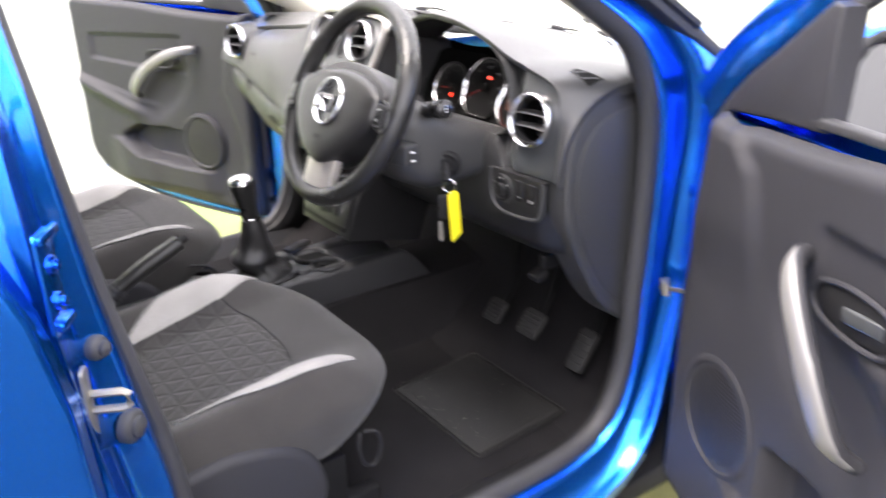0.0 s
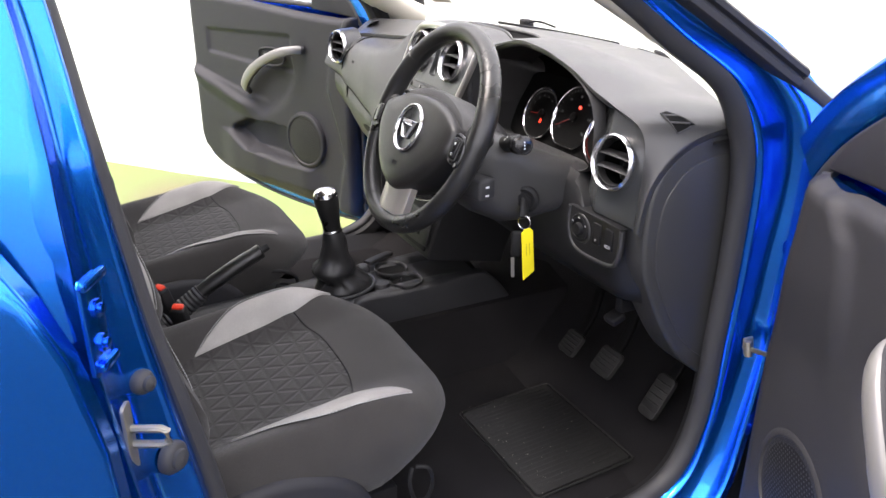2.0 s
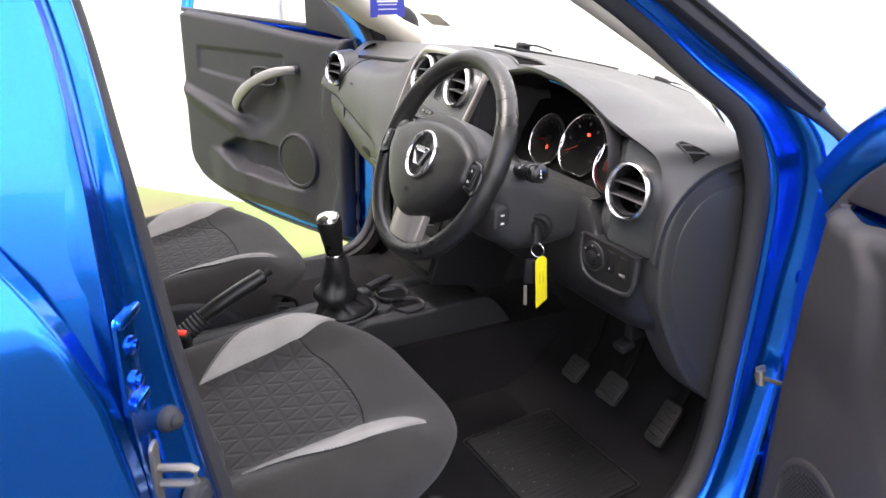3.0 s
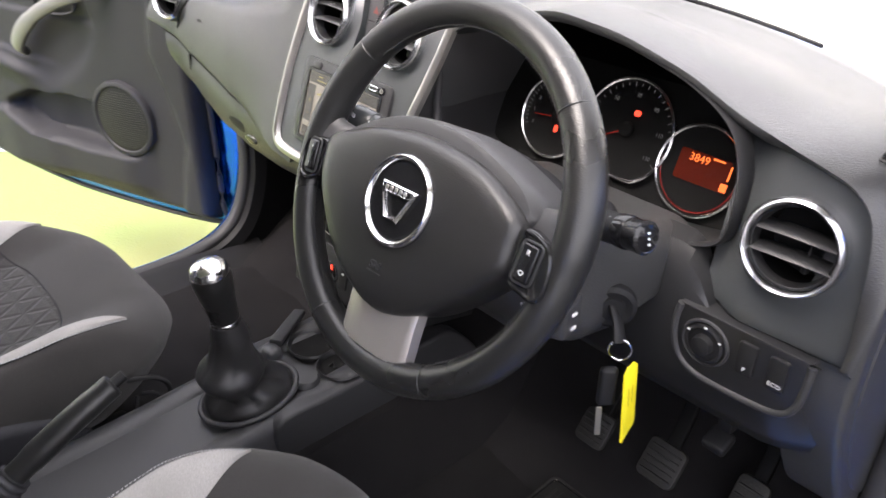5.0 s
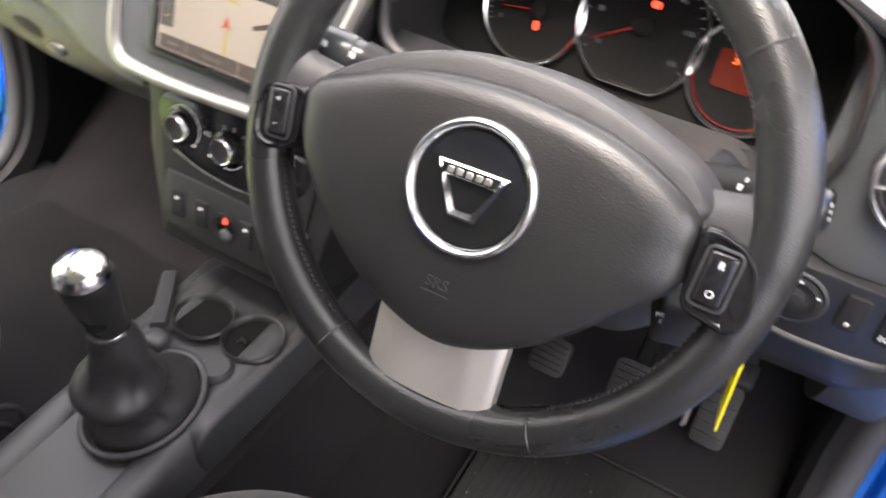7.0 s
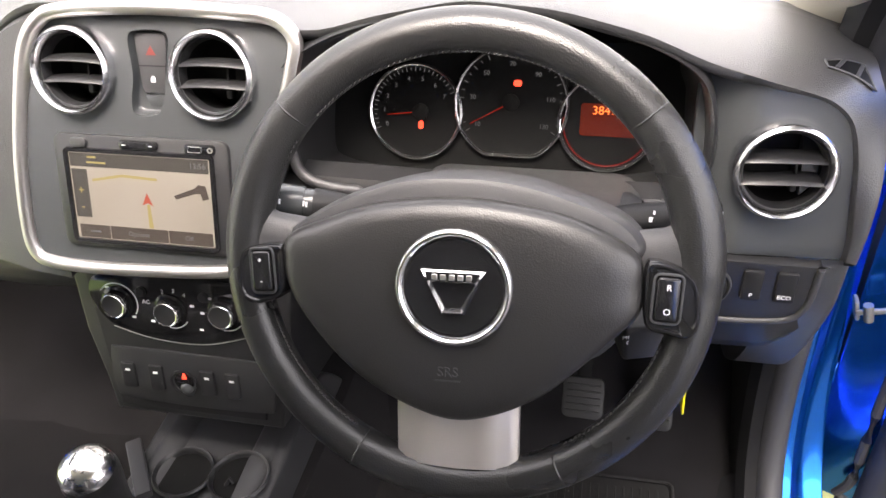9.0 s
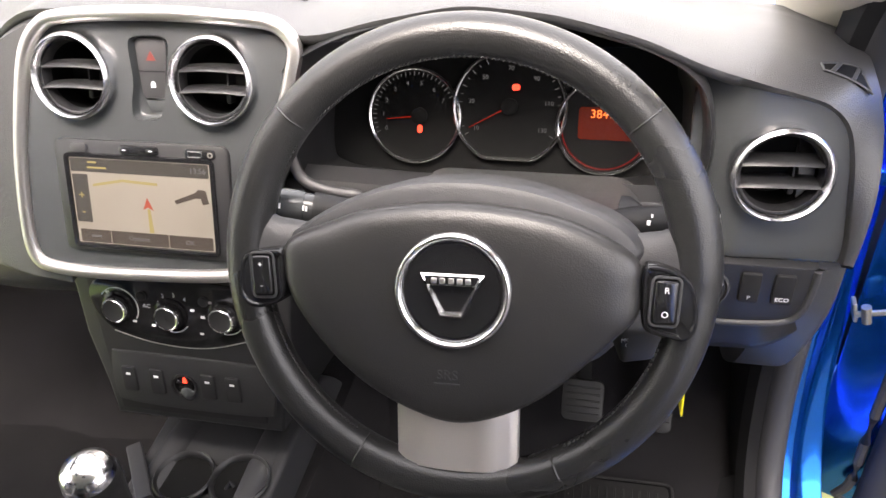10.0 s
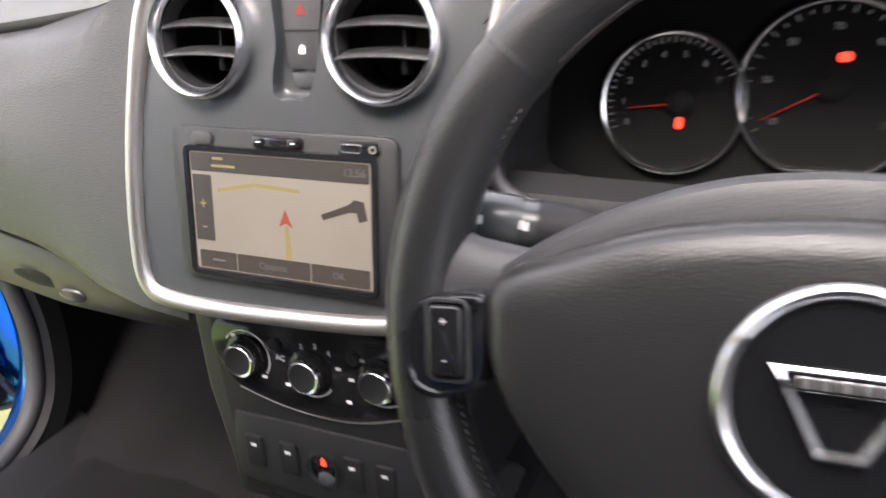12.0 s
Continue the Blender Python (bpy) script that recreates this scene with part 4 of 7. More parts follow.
part("triangle", prism([(0.0085, 0.1785), (0.0195, 0.1785), (0.0140, 0.188)], 0.0041, 0.0046, HAZARD), DULL_RED, hz)
part("split_line", rbox((0.029, 0.0012, 0.001), HAZARD @ pose(0.014, 0.168, 0.004), 0), BLACK, hz)
part("padlock", join(rbox((0.005, 0.004, 0.0006), HAZARD @ pose(0.014, 0.154, 0.0043), 0), lathe([(0.0022, 0.0), (0.0014, 0.0)], HAZARD @ pose(0.014, 0.156, 0.0044), 14)), WHITE, hz)
part("finger_scoop", prism([(0.003, 0.139), (0.025, 0.139), (0.021, 0.128), (0.007, 0.128)], 0.0, 0.0030, HAZARD, 0.0010), SATIN, dash)
unit = part("display_unit", prism(rounded(0.198, 0.128, 0.010, 5, -0.011, 0.030), 0.0, 0.006, UNIT, 0.002), HOOD, dash, "black navigation unit with a lit map display")
part("display_bezel", sweep([UNIT @ Vector((a, b, 0.006)) for a, b in rounded(0.166, 0.104, 0.004, 4, -0.013, 0.025)], [(-0.003, -0.001), (-0.002, 0.0025), (0.002, 0.0025), (0.003, -0.001)], up=UNIT.to_3x3() @ Vector((0, 0, 1)), closed=True), GLOSS, unit)
SX, SY = -0.013, 0.025
part("map_screen", prism(rounded(0.160, 0.098, 0.002, 2, SX, SY), 0.0062, 0.0066, UNIT), MAP, unit, "lit satellite map display")


def flat(name, outline, mat, h=0.0070, owner=None):
    return part(name, prism(outline, h - 0.0003, h, UNIT), mat, owner or unit)


flat("top_bar", rounded(0.158, 0.015, 0.001, 2, SX, SY + 0.041), MAP_BAR)
flat("side_bar", rounded(0.018, 0.055, 0.001, 2, SX - 0.0695, SY + 0.003), MAP_BAR)
for x0, x1 in ((-0.0765, -0.041), (-0.040, 0.027), (0.028, 0.078)):
    flat("soft_key", rounded(x1 - x0, 0.015, 0.001, 2, SX + (x0 + x1) / 2, SY - 0.0405), MAP_GREY)
flat("road", [(SX + a, SY + b) for a, b in ((0.006, -0.032), (0.011, -0.032), (0.009, -0.005), (0.006, -0.005))], MAP_YELLOW)
flat("side_road", [(SX + a, SY + b) for a, b in ((-0.055, 0.017), (-0.02, 0.024), (0.02, 0.022), (0.02, 0.025), (-0.02, 0.027), (-0.055, 0.020))], MAP_YELLOW)
flat("arrow", [(SX + a, SY + b) for a, b in ((0.007, 0.008), (0.013, -0.006), (0.007, -0.003), (0.001, -0.006))], MAP_RED, 0.0074)
flat("shape", [(SX + a, SY + b) for a, b in ((0.038, 0.007), (0.062, 0.017), (0.066, 0.021), (0.074, 0.020), (0.077, 0.006), (0.070, 0.004), (0.068, 0.011), (0.062, 0.011), (0.040, 0.003))], MAP_GREY)
part("clock", letters("13:56", 0.0085, UNIT @ pose(SX + 0.067, SY + 0.041, 0.0072), 0.0001), DIAL_MARK, unit)
part("key_label", letters("Options", 0.0075, UNIT @ pose(SX - 0.007, SY - 0.0405, 0.0072), 0.0001), DIAL_MARK, unit)
part("key_label", letters("OK", 0.0075, UNIT @ pose(SX + 0.052, SY - 0.0405, 0.0072), 0.0001), DIAL_MARK, unit)
part("zoom_sign", join(letters("+", 0.014, UNIT @ pose(SX - 0.0695, SY + 0.006, 0.0072), 0.0001), letters("-", 0.014, UNIT @ pose(SX - 0.0695, SY - 0.012, 0.0072), 0.0001)), MAP_YELLOW, unit)
part("back_sign", rbox((0.012, 0.002, 0.0003), UNIT @ pose(SX - 0.058, SY - 0.0405, 0.0072), 0), DIAL_MARK, unit)
part("caption", join(rbox((0.022, 0.002, 0.0003), UNIT @ pose(SX - 0.048, SY + 0.0385, 0.0072), 0), rbox((0.010, 0.002, 0.0003), UNIT @ pose(SX - 0.053, SY + 0.0445, 0.0072), 0)), MAP_YELLOW, unit)
part("power_key", prism(rounded(0.019, 0.010, 0.004, 4, -0.0790, 0.0855), 0.006, 0.0085, UNIT, 0.001), DASH_LOW, unit)
part("volume_key", prism(rounded(0.044, 0.010, 0.004, 4, -0.0100, 0.0855), 0.006, 0.009, UNIT, 0.0015), GLOSS, unit)
for x in (-0.025, 0.005):
    part("key_tip", prism(rounded(0.010, 0.007, 0.002, 3, x, 0.0855), 0.009, 0.0098, UNIT, 0.0005), GLOSS, unit)
    part("key_mark", rbox((0.004, 0.001, 0.0002), UNIT @ pose(x, 0.0855, 0.0099), 0), WHITE, unit)
part("usb_port", prism(rounded(0.034, 0.011, 0.004, 4, 0.0580, 0.0845), 0.006, 0.008, UNIT, 0.001), GLOSS, unit)
part("usb_frame", sweep([UNIT @ Vector((a, b, 0.0084)) for a, b in rounded(0.015, 0.006, 0.001, 2, 0.0530, 0.0845)], circle(0.0007, 6), up=(0, 0, 1), closed=True), CHROME, unit)
part("jack", lathe([(0.003, 0.0), (0.003, 0.001), (0.0018, 0.001), (0.0016, -0.003)], UNIT @ pose(0.070, 0.0845, 0.008), 16), STEEL, unit)

# heater panel and switch row below the frame
cheek = [(-0.136, 0.062), (-0.10, 0.066), (0.0, 0.066), (0.115, 0.066), (0.140, 0.062), (0.138, 0.02), (0.132, -0.05), (0.118, -0.12), (0.112, -0.165), (-0.111, -0.165), (-0.117, -0.12), (-0.1315, -0.05), (-0.1355, 0.02)]
part("lower_surround", prism(cheek, -0.20, -0.004, LOWER, 0.006, 3), HOOD, dash)
part("lower_panel", prism([(-0.114, 0.060), (0.112, 0.060), (0.112, 0.0), (0.094, -0.152), (-0.099, -0.152), (-0.113, 0.0)], -0.01, 0.001, LOWER, 0.004), BLACK, dash)
climate = part("heater_panel", prism([tuple(p) for p in spline([(-0.102, 0.026), (-0.06, 0.033), (0.0, 0.035), (0.06, 0.034), (0.098, 0.028), (0.104, 0.0), (0.084, -0.034), (0.0, -0.052), (-0.080, -0.040), (-0.110, -0.004)], 60, closed=True)], 0.0, 0.003, LOWER, 0.001), GLOSS, dash, "glossy black heater panel with three knobs")
part("panel_line", sweep([LOWER @ Vector((*p, 0.003)) for p in spline([(-0.086, -0.038), (-0.045, -0.0485), (0.0, -0.0525), (0.04, -0.049), (0.086, -0.035)], 24)], circle(0.0006, 6)), SILVER, climate)
for k, x in enumerate((-0.072, -0.006, 0.062)):
    kz = 0.012 - (0.004 if k == 1 else 0)
    m = CLIMATE @ pose(x, kz, 0.002)
    knob = part("heater_knob", lathe([(0.021, 0.0), (0.0205, 0.003), (0.017, 0.004), (0.0165, 0.008), (0.0150, 0.010)], m, 32), GLOSS, climate)
    part("knob_ring", lathe([(0.0152, 0.009), (0.0155, 0.012), (0.0152, 0.0135), (0.0142, 0.0145), (0.0130, 0.014)], m, 32), CHROME, knob, "chrome rim")
    part("knob_face", lathe([(0.0130, 0.0139), (0.011, 0.0132), (0.0005, 0.0130)], m, 32), BLACK, knob)
    part("dial_arc", sweep([m @ Vector((0.0245 * math.cos(a), 0.0245 * math.sin(a), 0.0013)) for a in np.linspace(radians(-35), radians(145), 16)] if k == 0 else [m @ Vector((0.0235 * math.cos(a), 0.0235 * math.sin(a), 0.0013)) for a in np.linspace(radians(-100), radians(-35), 10)], circle(0.0006, 5)), WHITE, climate)
for txt, x, y in (("1", -0.020, 0.021), ("2", -0.013, 0.031), ("3", 0.001, 0.033), ("4", 0.014, 0.029), ("AC", -0.036, 0.016)):
    part("heater_mark", letters(txt, 0.0072, CLIMATE @ pose(x, y, 0.0034), 0.0001), WHITE, climate)
for x, y in ((-0.084, 0.030), (-0.058, 0.022), (-0.055, -0.006), (0.022, 0.016), (0.034, 0.008), (0.030, -0.014), (-0.031, -0.009), (0.045, 0.028)):
    part("symbol", rbox((0.005, 0.0028, 0.0002), CLIMATE @ pose(x, y, 0.0032), 0), WHITE, climate)
for x in (-0.040, 0.038):
    part("small_button", lathe([(0.006, 0.0), (0.006, 0.0035), (0.005, 0.0045), (0.0005, 0.0045)], CLIMATE @ pose(x, 0.029, 0.002), 18), BLACK, climate)
row = part("switch_bank", prism([tuple(p) for p in spline([(-0.106, -0.072), (-0.09, -0.066), (0.0, -0.066), (0.09, -0.068), (0.102, -0.080), (0.100, -0.128), (0.088, -0.138), (0.0, -0.141), (-0.09, -0.138), (-0.108, -0.126)], 60, closed=True)], 0.0, 0.004, BANK, 0.0015), HOOD, dash, "row of window and cruise switches")
for x in (-0.086, -0.049, 0.018, 0.050):
    sw = part("rocker_switch", prism(rounded(0.019, 0.035, 0.003, 3, x, -0.104), 0.003, 0.0065, BANK, 0.002), BLACK, row)
    for dy in (0.0165, -0.0165):
        part("edge_line", rbox((0.015, 0.0007, 0.0004), BANK @ pose(x, -0.104 + dy, 0.0066), 0), TRIM, sw)
    part("symbol", rbox((0.006, 0.003, 0.0003), BANK @ pose(x, -0.096, 0.0067), 0), WHITE, sw)
socket = part("power_socket", lathe([(0.017, 0.0), (0.017, 0.006), (0.0155, 0.0065), (0.0145, 0.001), (0.014, -0.006)], BANK @ pose(-0.014, -0.106, 0.0005), 28), BLACK, row, "power socket with a red lamp")
part("socket_cap", lathe([(0.0145, 0.003), (0.012, 0.0045), (0.0005, 0.005)], BANK @ pose(-0.014, -0.106, 0.0), 24), GLOSS, socket)
part("socket_lamp", prism([(-0.014, -0.100), (-0.0085, -0.100), (-0.0095, -0.095), (-0.012, -0.092), (-0.0135, -0.095)], 0.006, 0.0072, BANK), LAMP_RED, socket)
part("socket_scoop", lathe([(0.010, 0.004), (0.007, 0.0065), (0.0005, 0.007)], BANK @ pose(-0.011, -0.117, 0.0), 24), SATIN, socket)

# driver's side: instrument opening, dials
ring_pts = spline([(0.152, 0.955), (0.151, 1.02), (0.157, 1.055), (0.185, 1.077), (0.24, 1.101), (0.34, 1.123), (0.42, 1.114), (0.495, 1.092), (0.54, 1.066), (0.557, 1.03), (0.560, 0.98), (0.548, 0.950), (0.50, 0.936), (0.36, 0.925), (0.22, 0.931), (0.168, 0.938)], 120, closed=True)
rows = [[(a + (a - 0.357) * k, 0.247 + d, b + ((b - 1.02) * k if b > 1.0 or k > 0 else 0.35 * k)) for a, b in ring_pts] for k, d in ((0.035, 0.02), (0.03, 0.004), (0.015, -0.002), (0.0, 0.002), (-0.01, 0.015), (-0.05, 0.07), (-0.08, 0.118), (-0.11, 0.124))]
part("instrument_hood", sheet(rows, wrap_v=True), HOOD, dash)
DIAL = axes((0.3625, 0.350, 0.98), (1, 0, 0), (0, 0.36, 0.933))
cluster = part("instrument_panel", prism(rounded(0.40, 0.165, 0.05, 8, 0.0, -0.014), -0.02, -0.006, DIAL), VOID, dash, "instrument cluster with three chrome-ringed dials")
DV = lambda z: (z - 0.98) / 0.933


def dial(cx, cy, r, flat_low=False):
    line = [(cx + r * math.cos(a), cy + max(r * math.sin(a), -r * 0.90 if flat_low else -r)) for a in np.linspace(0, 2 * math.pi, 65)[:-1]]
    face = part("dial_face", prism(line, -0.006, -0.001, DIAL), VOID, cluster)
    part("dial_ring", sweep([DIAL @ Vector((a, b, 0.0)) for a, b in line], [(-0.0018, -0.005), (-0.0018, 0.003), (0.0, 0.0045), (0.0018, 0.003), (0.0018, -0.005)], up=DIAL.to_3x3() @ Vector((0, 0, 1)), closed=True), CHROME, face, "thin chrome ring")
    return face


rpm, speed, trip = dial(-0.1020, DV(0.9710), 0.0510), dial(0.003, DV(0.982), 0.0605, True), dial(0.1050, DV(0.968), 0.0500)


def scale_marks(face, cx, cy, r, a0, a1, count, names, size):
    ticks = []
    for i in range(count):
        a = radians(a0 + (a1 - a0) * i / (count - 1))
        long = i % 2 == 0
        m = DIAL @ pose(cx + r * 0.90 * math.cos(a), cy + r * 0.90 * math.sin(a), 0.0) @ pose(0, 0, 0, 0, 0, math.degrees(a))
        ticks.append(rbox((0.005 if long else 0.003, 0.0009, 0.0003), m, 0))
    for i, t in enumerate(names):
        a = radians(a0 + (a1 - a0) * i / (len(names) - 1))
        part("scale_number", letters(t, size, DIAL @ pose(cx + r * 0.70 * math.cos(a), cy + r * 0.70 * math.sin(a), 0.0), 0.0001), DIAL_MARK, face)
    part("scale_ticks", join(*ticks), DIAL_MARK, face)


scale_marks(rpm, -0.1020, DV(0.9710), 0.0510, 205, 28, 29, ["0", "1", "2", "3", "4", "5", "6", "7"], 0.0068)
scale_marks(speed, 0.003, DV(0.982), 0.0605, 212, -32, 27, ["10", "30", "50", "70", "90", "110", "130"], 0.0068)


def needle(face, cx, cy, length, angle):
    m = DIAL @ pose(cx, cy, 0.002) @ pose(0, 0, 0, 0, 0, angle)
    part("needle", prism([(0.002, -0.0007), (length, -0.0003), (length, 0.0003), (0.002, 0.0007)], 0.0, 0.0008, m), NEEDLE, face)
    part("needle_hub", lathe([(0.009, 0.0), (0.009, 0.003), (0.007, 0.004), (0.0005, 0.004)], m, 20), VOID, face)


needle(rpm, -0.0960, DV(0.971), 0.038, 187)
needle(speed, 0.003, DV(0.984), 0.050, 209)
part("warning_lamp", prism(rounded(0.0055, 0.009, 0.0025, 3, -0.0960, DV(0.9575)), -0.0005, 0.0006, DIAL), LAMP_RED, rpm)
part("warning_lamp", prism(rounded(0.0085, 0.0065, 0.0025, 3, 0.009, DV(1.003)), -0.0005, 0.0006, DIAL), LAMP_RED, speed)
lcd = part("trip_display", prism(rounded(0.062, 0.034, 0.003, 3, 0.108, DV(0.9705)), -0.0008, 0.0, DIAL), LCD, trip, "orange trip display")
part("digits", letters("3849", 0.0125, DIAL @ pose(0.1015, DV(0.9795), 0.0006), 0.0002), LCD_TEXT, lcd)
part("digit_bar", join(rbox((0.014, 0.002, 0.0004), DIAL @ pose(0.124, DV(0.984), 0.0006), 0), rbox((0.008, 0.009, 0.0004), DIAL @ pose(0.138, DV(0.960), 0.0006), 0), rbox((0.002, 0.016, 0.0004), DIAL @ pose(0.140, DV(0.975), 0.0006), 0)), LCD_TEXT, lcd)
part("red_arc", sweep([DIAL @ Vector((0.1050 + 0.0455 * math.cos(a), DV(0.968) + 0.0455 * math.sin(a), 0.0005)) for a in np.linspace(radians(175), radians(365), 40)], circle(0.0009, 6)), DIM_RED, trip)
part("hood_rib", sweep(spline([(0.157, 0.243, 1.03), (0.156, 0.240, 0.975), (0.166, 0.236, 0.948), (0.195, 0.233, 0.938), (0.232, 0.232, 0.936)], 24), circle(0.006, 10), scale=[1.0] * 22 + [0.7, 0.2]), DASH_LOW, dash)

# driver's vent panel, knee panel, switch panel, side cover
rows = []
for z in (0.886, 0.888, 0.894, 0.905, 0.92, 0.94, 0.96, 0.98, 1.0, 1.015, 1.03, 1.04, 1.048, 1.055, 1.060):
    right = float(np.interp(z, [0.888, 0.94, 0.985, 1.024, 1.046, 1.058, 1.064], [0.698, 0.697, 0.690, 0.680, 0.655, 0.628, 0.606]))
    row = []
    for x in np.linspace(0.548, right, 22):
        y = 0.2475 + 0.05 * (x - 0.62) + 0.17 * (z - 0.975) + 0.022 * (1 - float(smooth(0.548, 0.600, x))) + (0.012 if z < 0.887 else 0.004 if z < 0.889 else 0.001 if z < 0.895 else 0.0)
        row.append((x, y, z))
    rows.append(row)
part("vent_panel", bored(thick(rows, (0, 0.02, 0)), [plug(VENT_D[0], VENT_D[1] * 0.93, 0.09)]), SATIN, dash, "satin dark grey vent surround", sharp=60)
kx = np.linspace(0.115, 0.700, 40)
rows = []
for y, z in ((0.275, 0.945), (0.252, 0.940), (0.243, 0.925), (0.239, 0.90), (0.238, 0.86), (0.240, 0.81), (0.246, 0.775), (0.262, 0.752), (0.30, 0.738), (0.50, 0.745)):
    rows.append([(x, y + 0.030 * float(smooth(0.64, 0.70, x)) - 0.008 * math.sin(math.pi * (x - 0.115) / 0.585), min(z, float(np.interp(x, [0.53, 0.565], [0.945, 0.889])) - max(0.0, 0.03 * (0.275 - y) - 0.0003))) for x in kx])
# darker plastic paints the shade under the vent panel's overhang
part("knee_panel", sheet(rows), HOOD, dash)
SW = axes((0.622, 0.2265, 0.852), (1, 0.0, 0), (0, -0.02, 1))
sw_line = spline([(-0.078, 0.034), (-0.081, 0.016), (-0.079, -0.008), (-0.068, -0.027), (-0.045, -0.0355), (0.003, -0.0345), (0.034, -0.029), (0.046, -0.016), (0.050, 0.008), (0.051, 0.034), (0.044, 0.0365), (-0.070, 0.0365)], 80, closed=True)
swp = part("switch_panel", prism([tuple(p) for p in sw_line], -0.012, 0.0, SW, 0.001), HOOD, dash, "dark switch panel with mirror adjuster")
lip = [SW @ Vector((a, b, -0.001)) for a, b in spline([(-0.080, 0.035), (-0.083, 0.016), (-0.081, -0.009), (-0.070, -0.029), (-0.046, -0.0378), (0.003, -0.0368), (0.036, -0.031), (0.0485, -0.017), (0.053, 0.008), (0.054, 0.034)], 60)]
part("panel_lip", sweep(lip, [(0.0040 * math.cos(a), 0.0042 * math.sin(a)) for a in np.linspace(0, 2 * math.pi, 13)[:-1]], up=(0, -1, 0)), DASH_LOW, swp, "rounded raised edge")
ADJ = SW @ pose(-0.048, 0.004, 0.0)
part("adjuster_ring", lathe([(0.0265, -0.001), (0.0255, 0.0022), (0.0240, 0.0026), (0.0225, 0.001)], ADJ, 36), DASH_LOW, swp)
adj = part("mirror_adjuster", lathe([(0.0215, 0.0), (0.021, 0.004), (0.018, 0.005), (0.017, 0.003), (0.011, 0.003), (0.010, 0.010), (0.007, 0.011), (0.0005, 0.011)], ADJ, 30), BLACK, swp)
for a in (30, 90, 150):
    part("mark", rbox((0.003, 0.002, 0.0004), ADJ @ pose(0.0195 * math.cos(radians(a)), 0.0195 * math.sin(radians(a)), 0.0048), 0), WHITE, adj)
for x, txt in ((-0.004, "P"), (0.027, "ECO")):
    key = part("push_switch", prism(rounded(0.019, 0.036, 0.003, 3, x, 0.010), -0.001, 0.0035, SW, 0.0015), BLACK, swp)
    part("mark", letters(txt, 0.0065, SW @ pose(x, -0.001, 0.0038), 0.0001), WHITE, key)
cover = spline([(0.425, 1.026), (0.380, 1.036), (0.340, 1.030), (0.304, 1.018), (0.276, 0.994), (0.254, 0.960), (0.246, 0.920), (0.245, 0.880), (0.250, 0.83), (0.264, 0.79), (0.300, 0.72), (0.352, 0.645), (0.425, 0.590), (0.455, 0.62), (0.455, 0.90)], 84, closed=True)
for s in (1,):
    m = axes((s * 0.696, 0, 0), (0, s, 0), (0, 0, 1))
    side_cover = part("side_cover", prism([(s * a, b) for a, b in cover], -0.05, 0.012, m, 0.008, 3), DASH, dash)
    inner = [(0.36 + (a - 0.36) * 0.80, 0.82 + (b - 0.82) * 0.82) for a, b in cover]
    part("side_cover_lid", prism([(s * a, b) for a, b in inner], 0.006, 0.0145, m, 0.003, 2), DASH, side_cover)
for s in (1, -1):
    nrm = Vector((s * 0.42, -0.15, 0.90)).normalized()
    ax = (Vector((1, 0.10, 0)) - nrm * nrm.dot(Vector((1, 0.10, 0)))).normalized()
    d_m = axes(Vector((0.679, 0.305, 1.0528) if s > 0 else (-0.640, 0.36, 1.046)), ax, nrm.cross(ax))

    def bent(a, b, h):
        """A place on the shoulder of the dash, which curves down to the side."""
        return d_m @ Vector((s * a, b, h - a * a / 0.18))

    rows = [[bent(a, lo + (hi - lo) * k / 3, 0.0006) for k in range(4)] for a, lo, hi in [(-0.025 + 0.0465 * u, -0.006 - 0.012 * u, 0.004 + 0.016 * u) for u in np.linspace(0, 1, 12)]]
    # near-black sheet on the dash skin paints the open slot's shade
    slot = part("side_demister", sheet(rows), VOID, dash, "slanted side window demister")
    edge = [r[0] for r in rows] + rows[-1][1:3] + [r[3] for r in rows[::-1]] + rows[0][2:0:-1]
    part("demister_rim", sweep(edge, circle(0.0011, 6), up=nrm, closed=True), DASH, slot)
    for a0, b0, a1, b1 in ((-0.018, -0.007, -0.006, 0.010), (0.001, -0.012, 0.016, 0.014)):
        part("louvre", sweep([bent(a0 + (a1 - a0) * u, b0 + (b1 - b0) * u, 0.0010) for u in np.linspace(0, 1, 6)], [(0.0020, 0.0), (0.0014, 0.0010), (-0.0014, 0.0010), (-0.0020, 0.0), (-0.0014, -0.0006), (0.0014, -0.0006)], up=nrm), DASH, slot)

# ---- steering wheel and column ----
wheel = thing("steering_wheel", (0.357, 0.10, 0.95), "black leather steering wheel with chrome badge and silver lower spoke", "steering wheel")
WH = axes((0.3705, 0.040, 1.000), (1, 0, 0), (0, 0.4384, 0.8988)) @ pose(0, 0, 0, 0, 0, 1.8)
W3 = WH.to_3x3()
rim_path = [WH @ Vector((0.1705 * math.cos(a), 0.1705 * math.sin(a), 0.0)) for a in np.linspace(0, 2 * math.pi, 145)[:-1]]
grip = []
for a in np.linspace(0, 2 * math.pi, 145)[:-1]:
    thick_here = 1.0 + 0.10 * math.exp(-((math.degrees(a) - 12) / 22) ** 2) + 0.10 * math.exp(-((math.degrees(a) - 168) / 22) ** 2)
    grip.append((thick_here, thick_here))
part("rim", sweep(rim_path, [(0.0160 * math.cos(a), 0.0168 * math.sin(a)) for a in np.linspace(0, 2 * math.pi, 21)[:-1]], up=W3 @ Vector((0, 0, 1)), closed=True, scale=grip), LEATHER, wheel, "worn black leather rim")
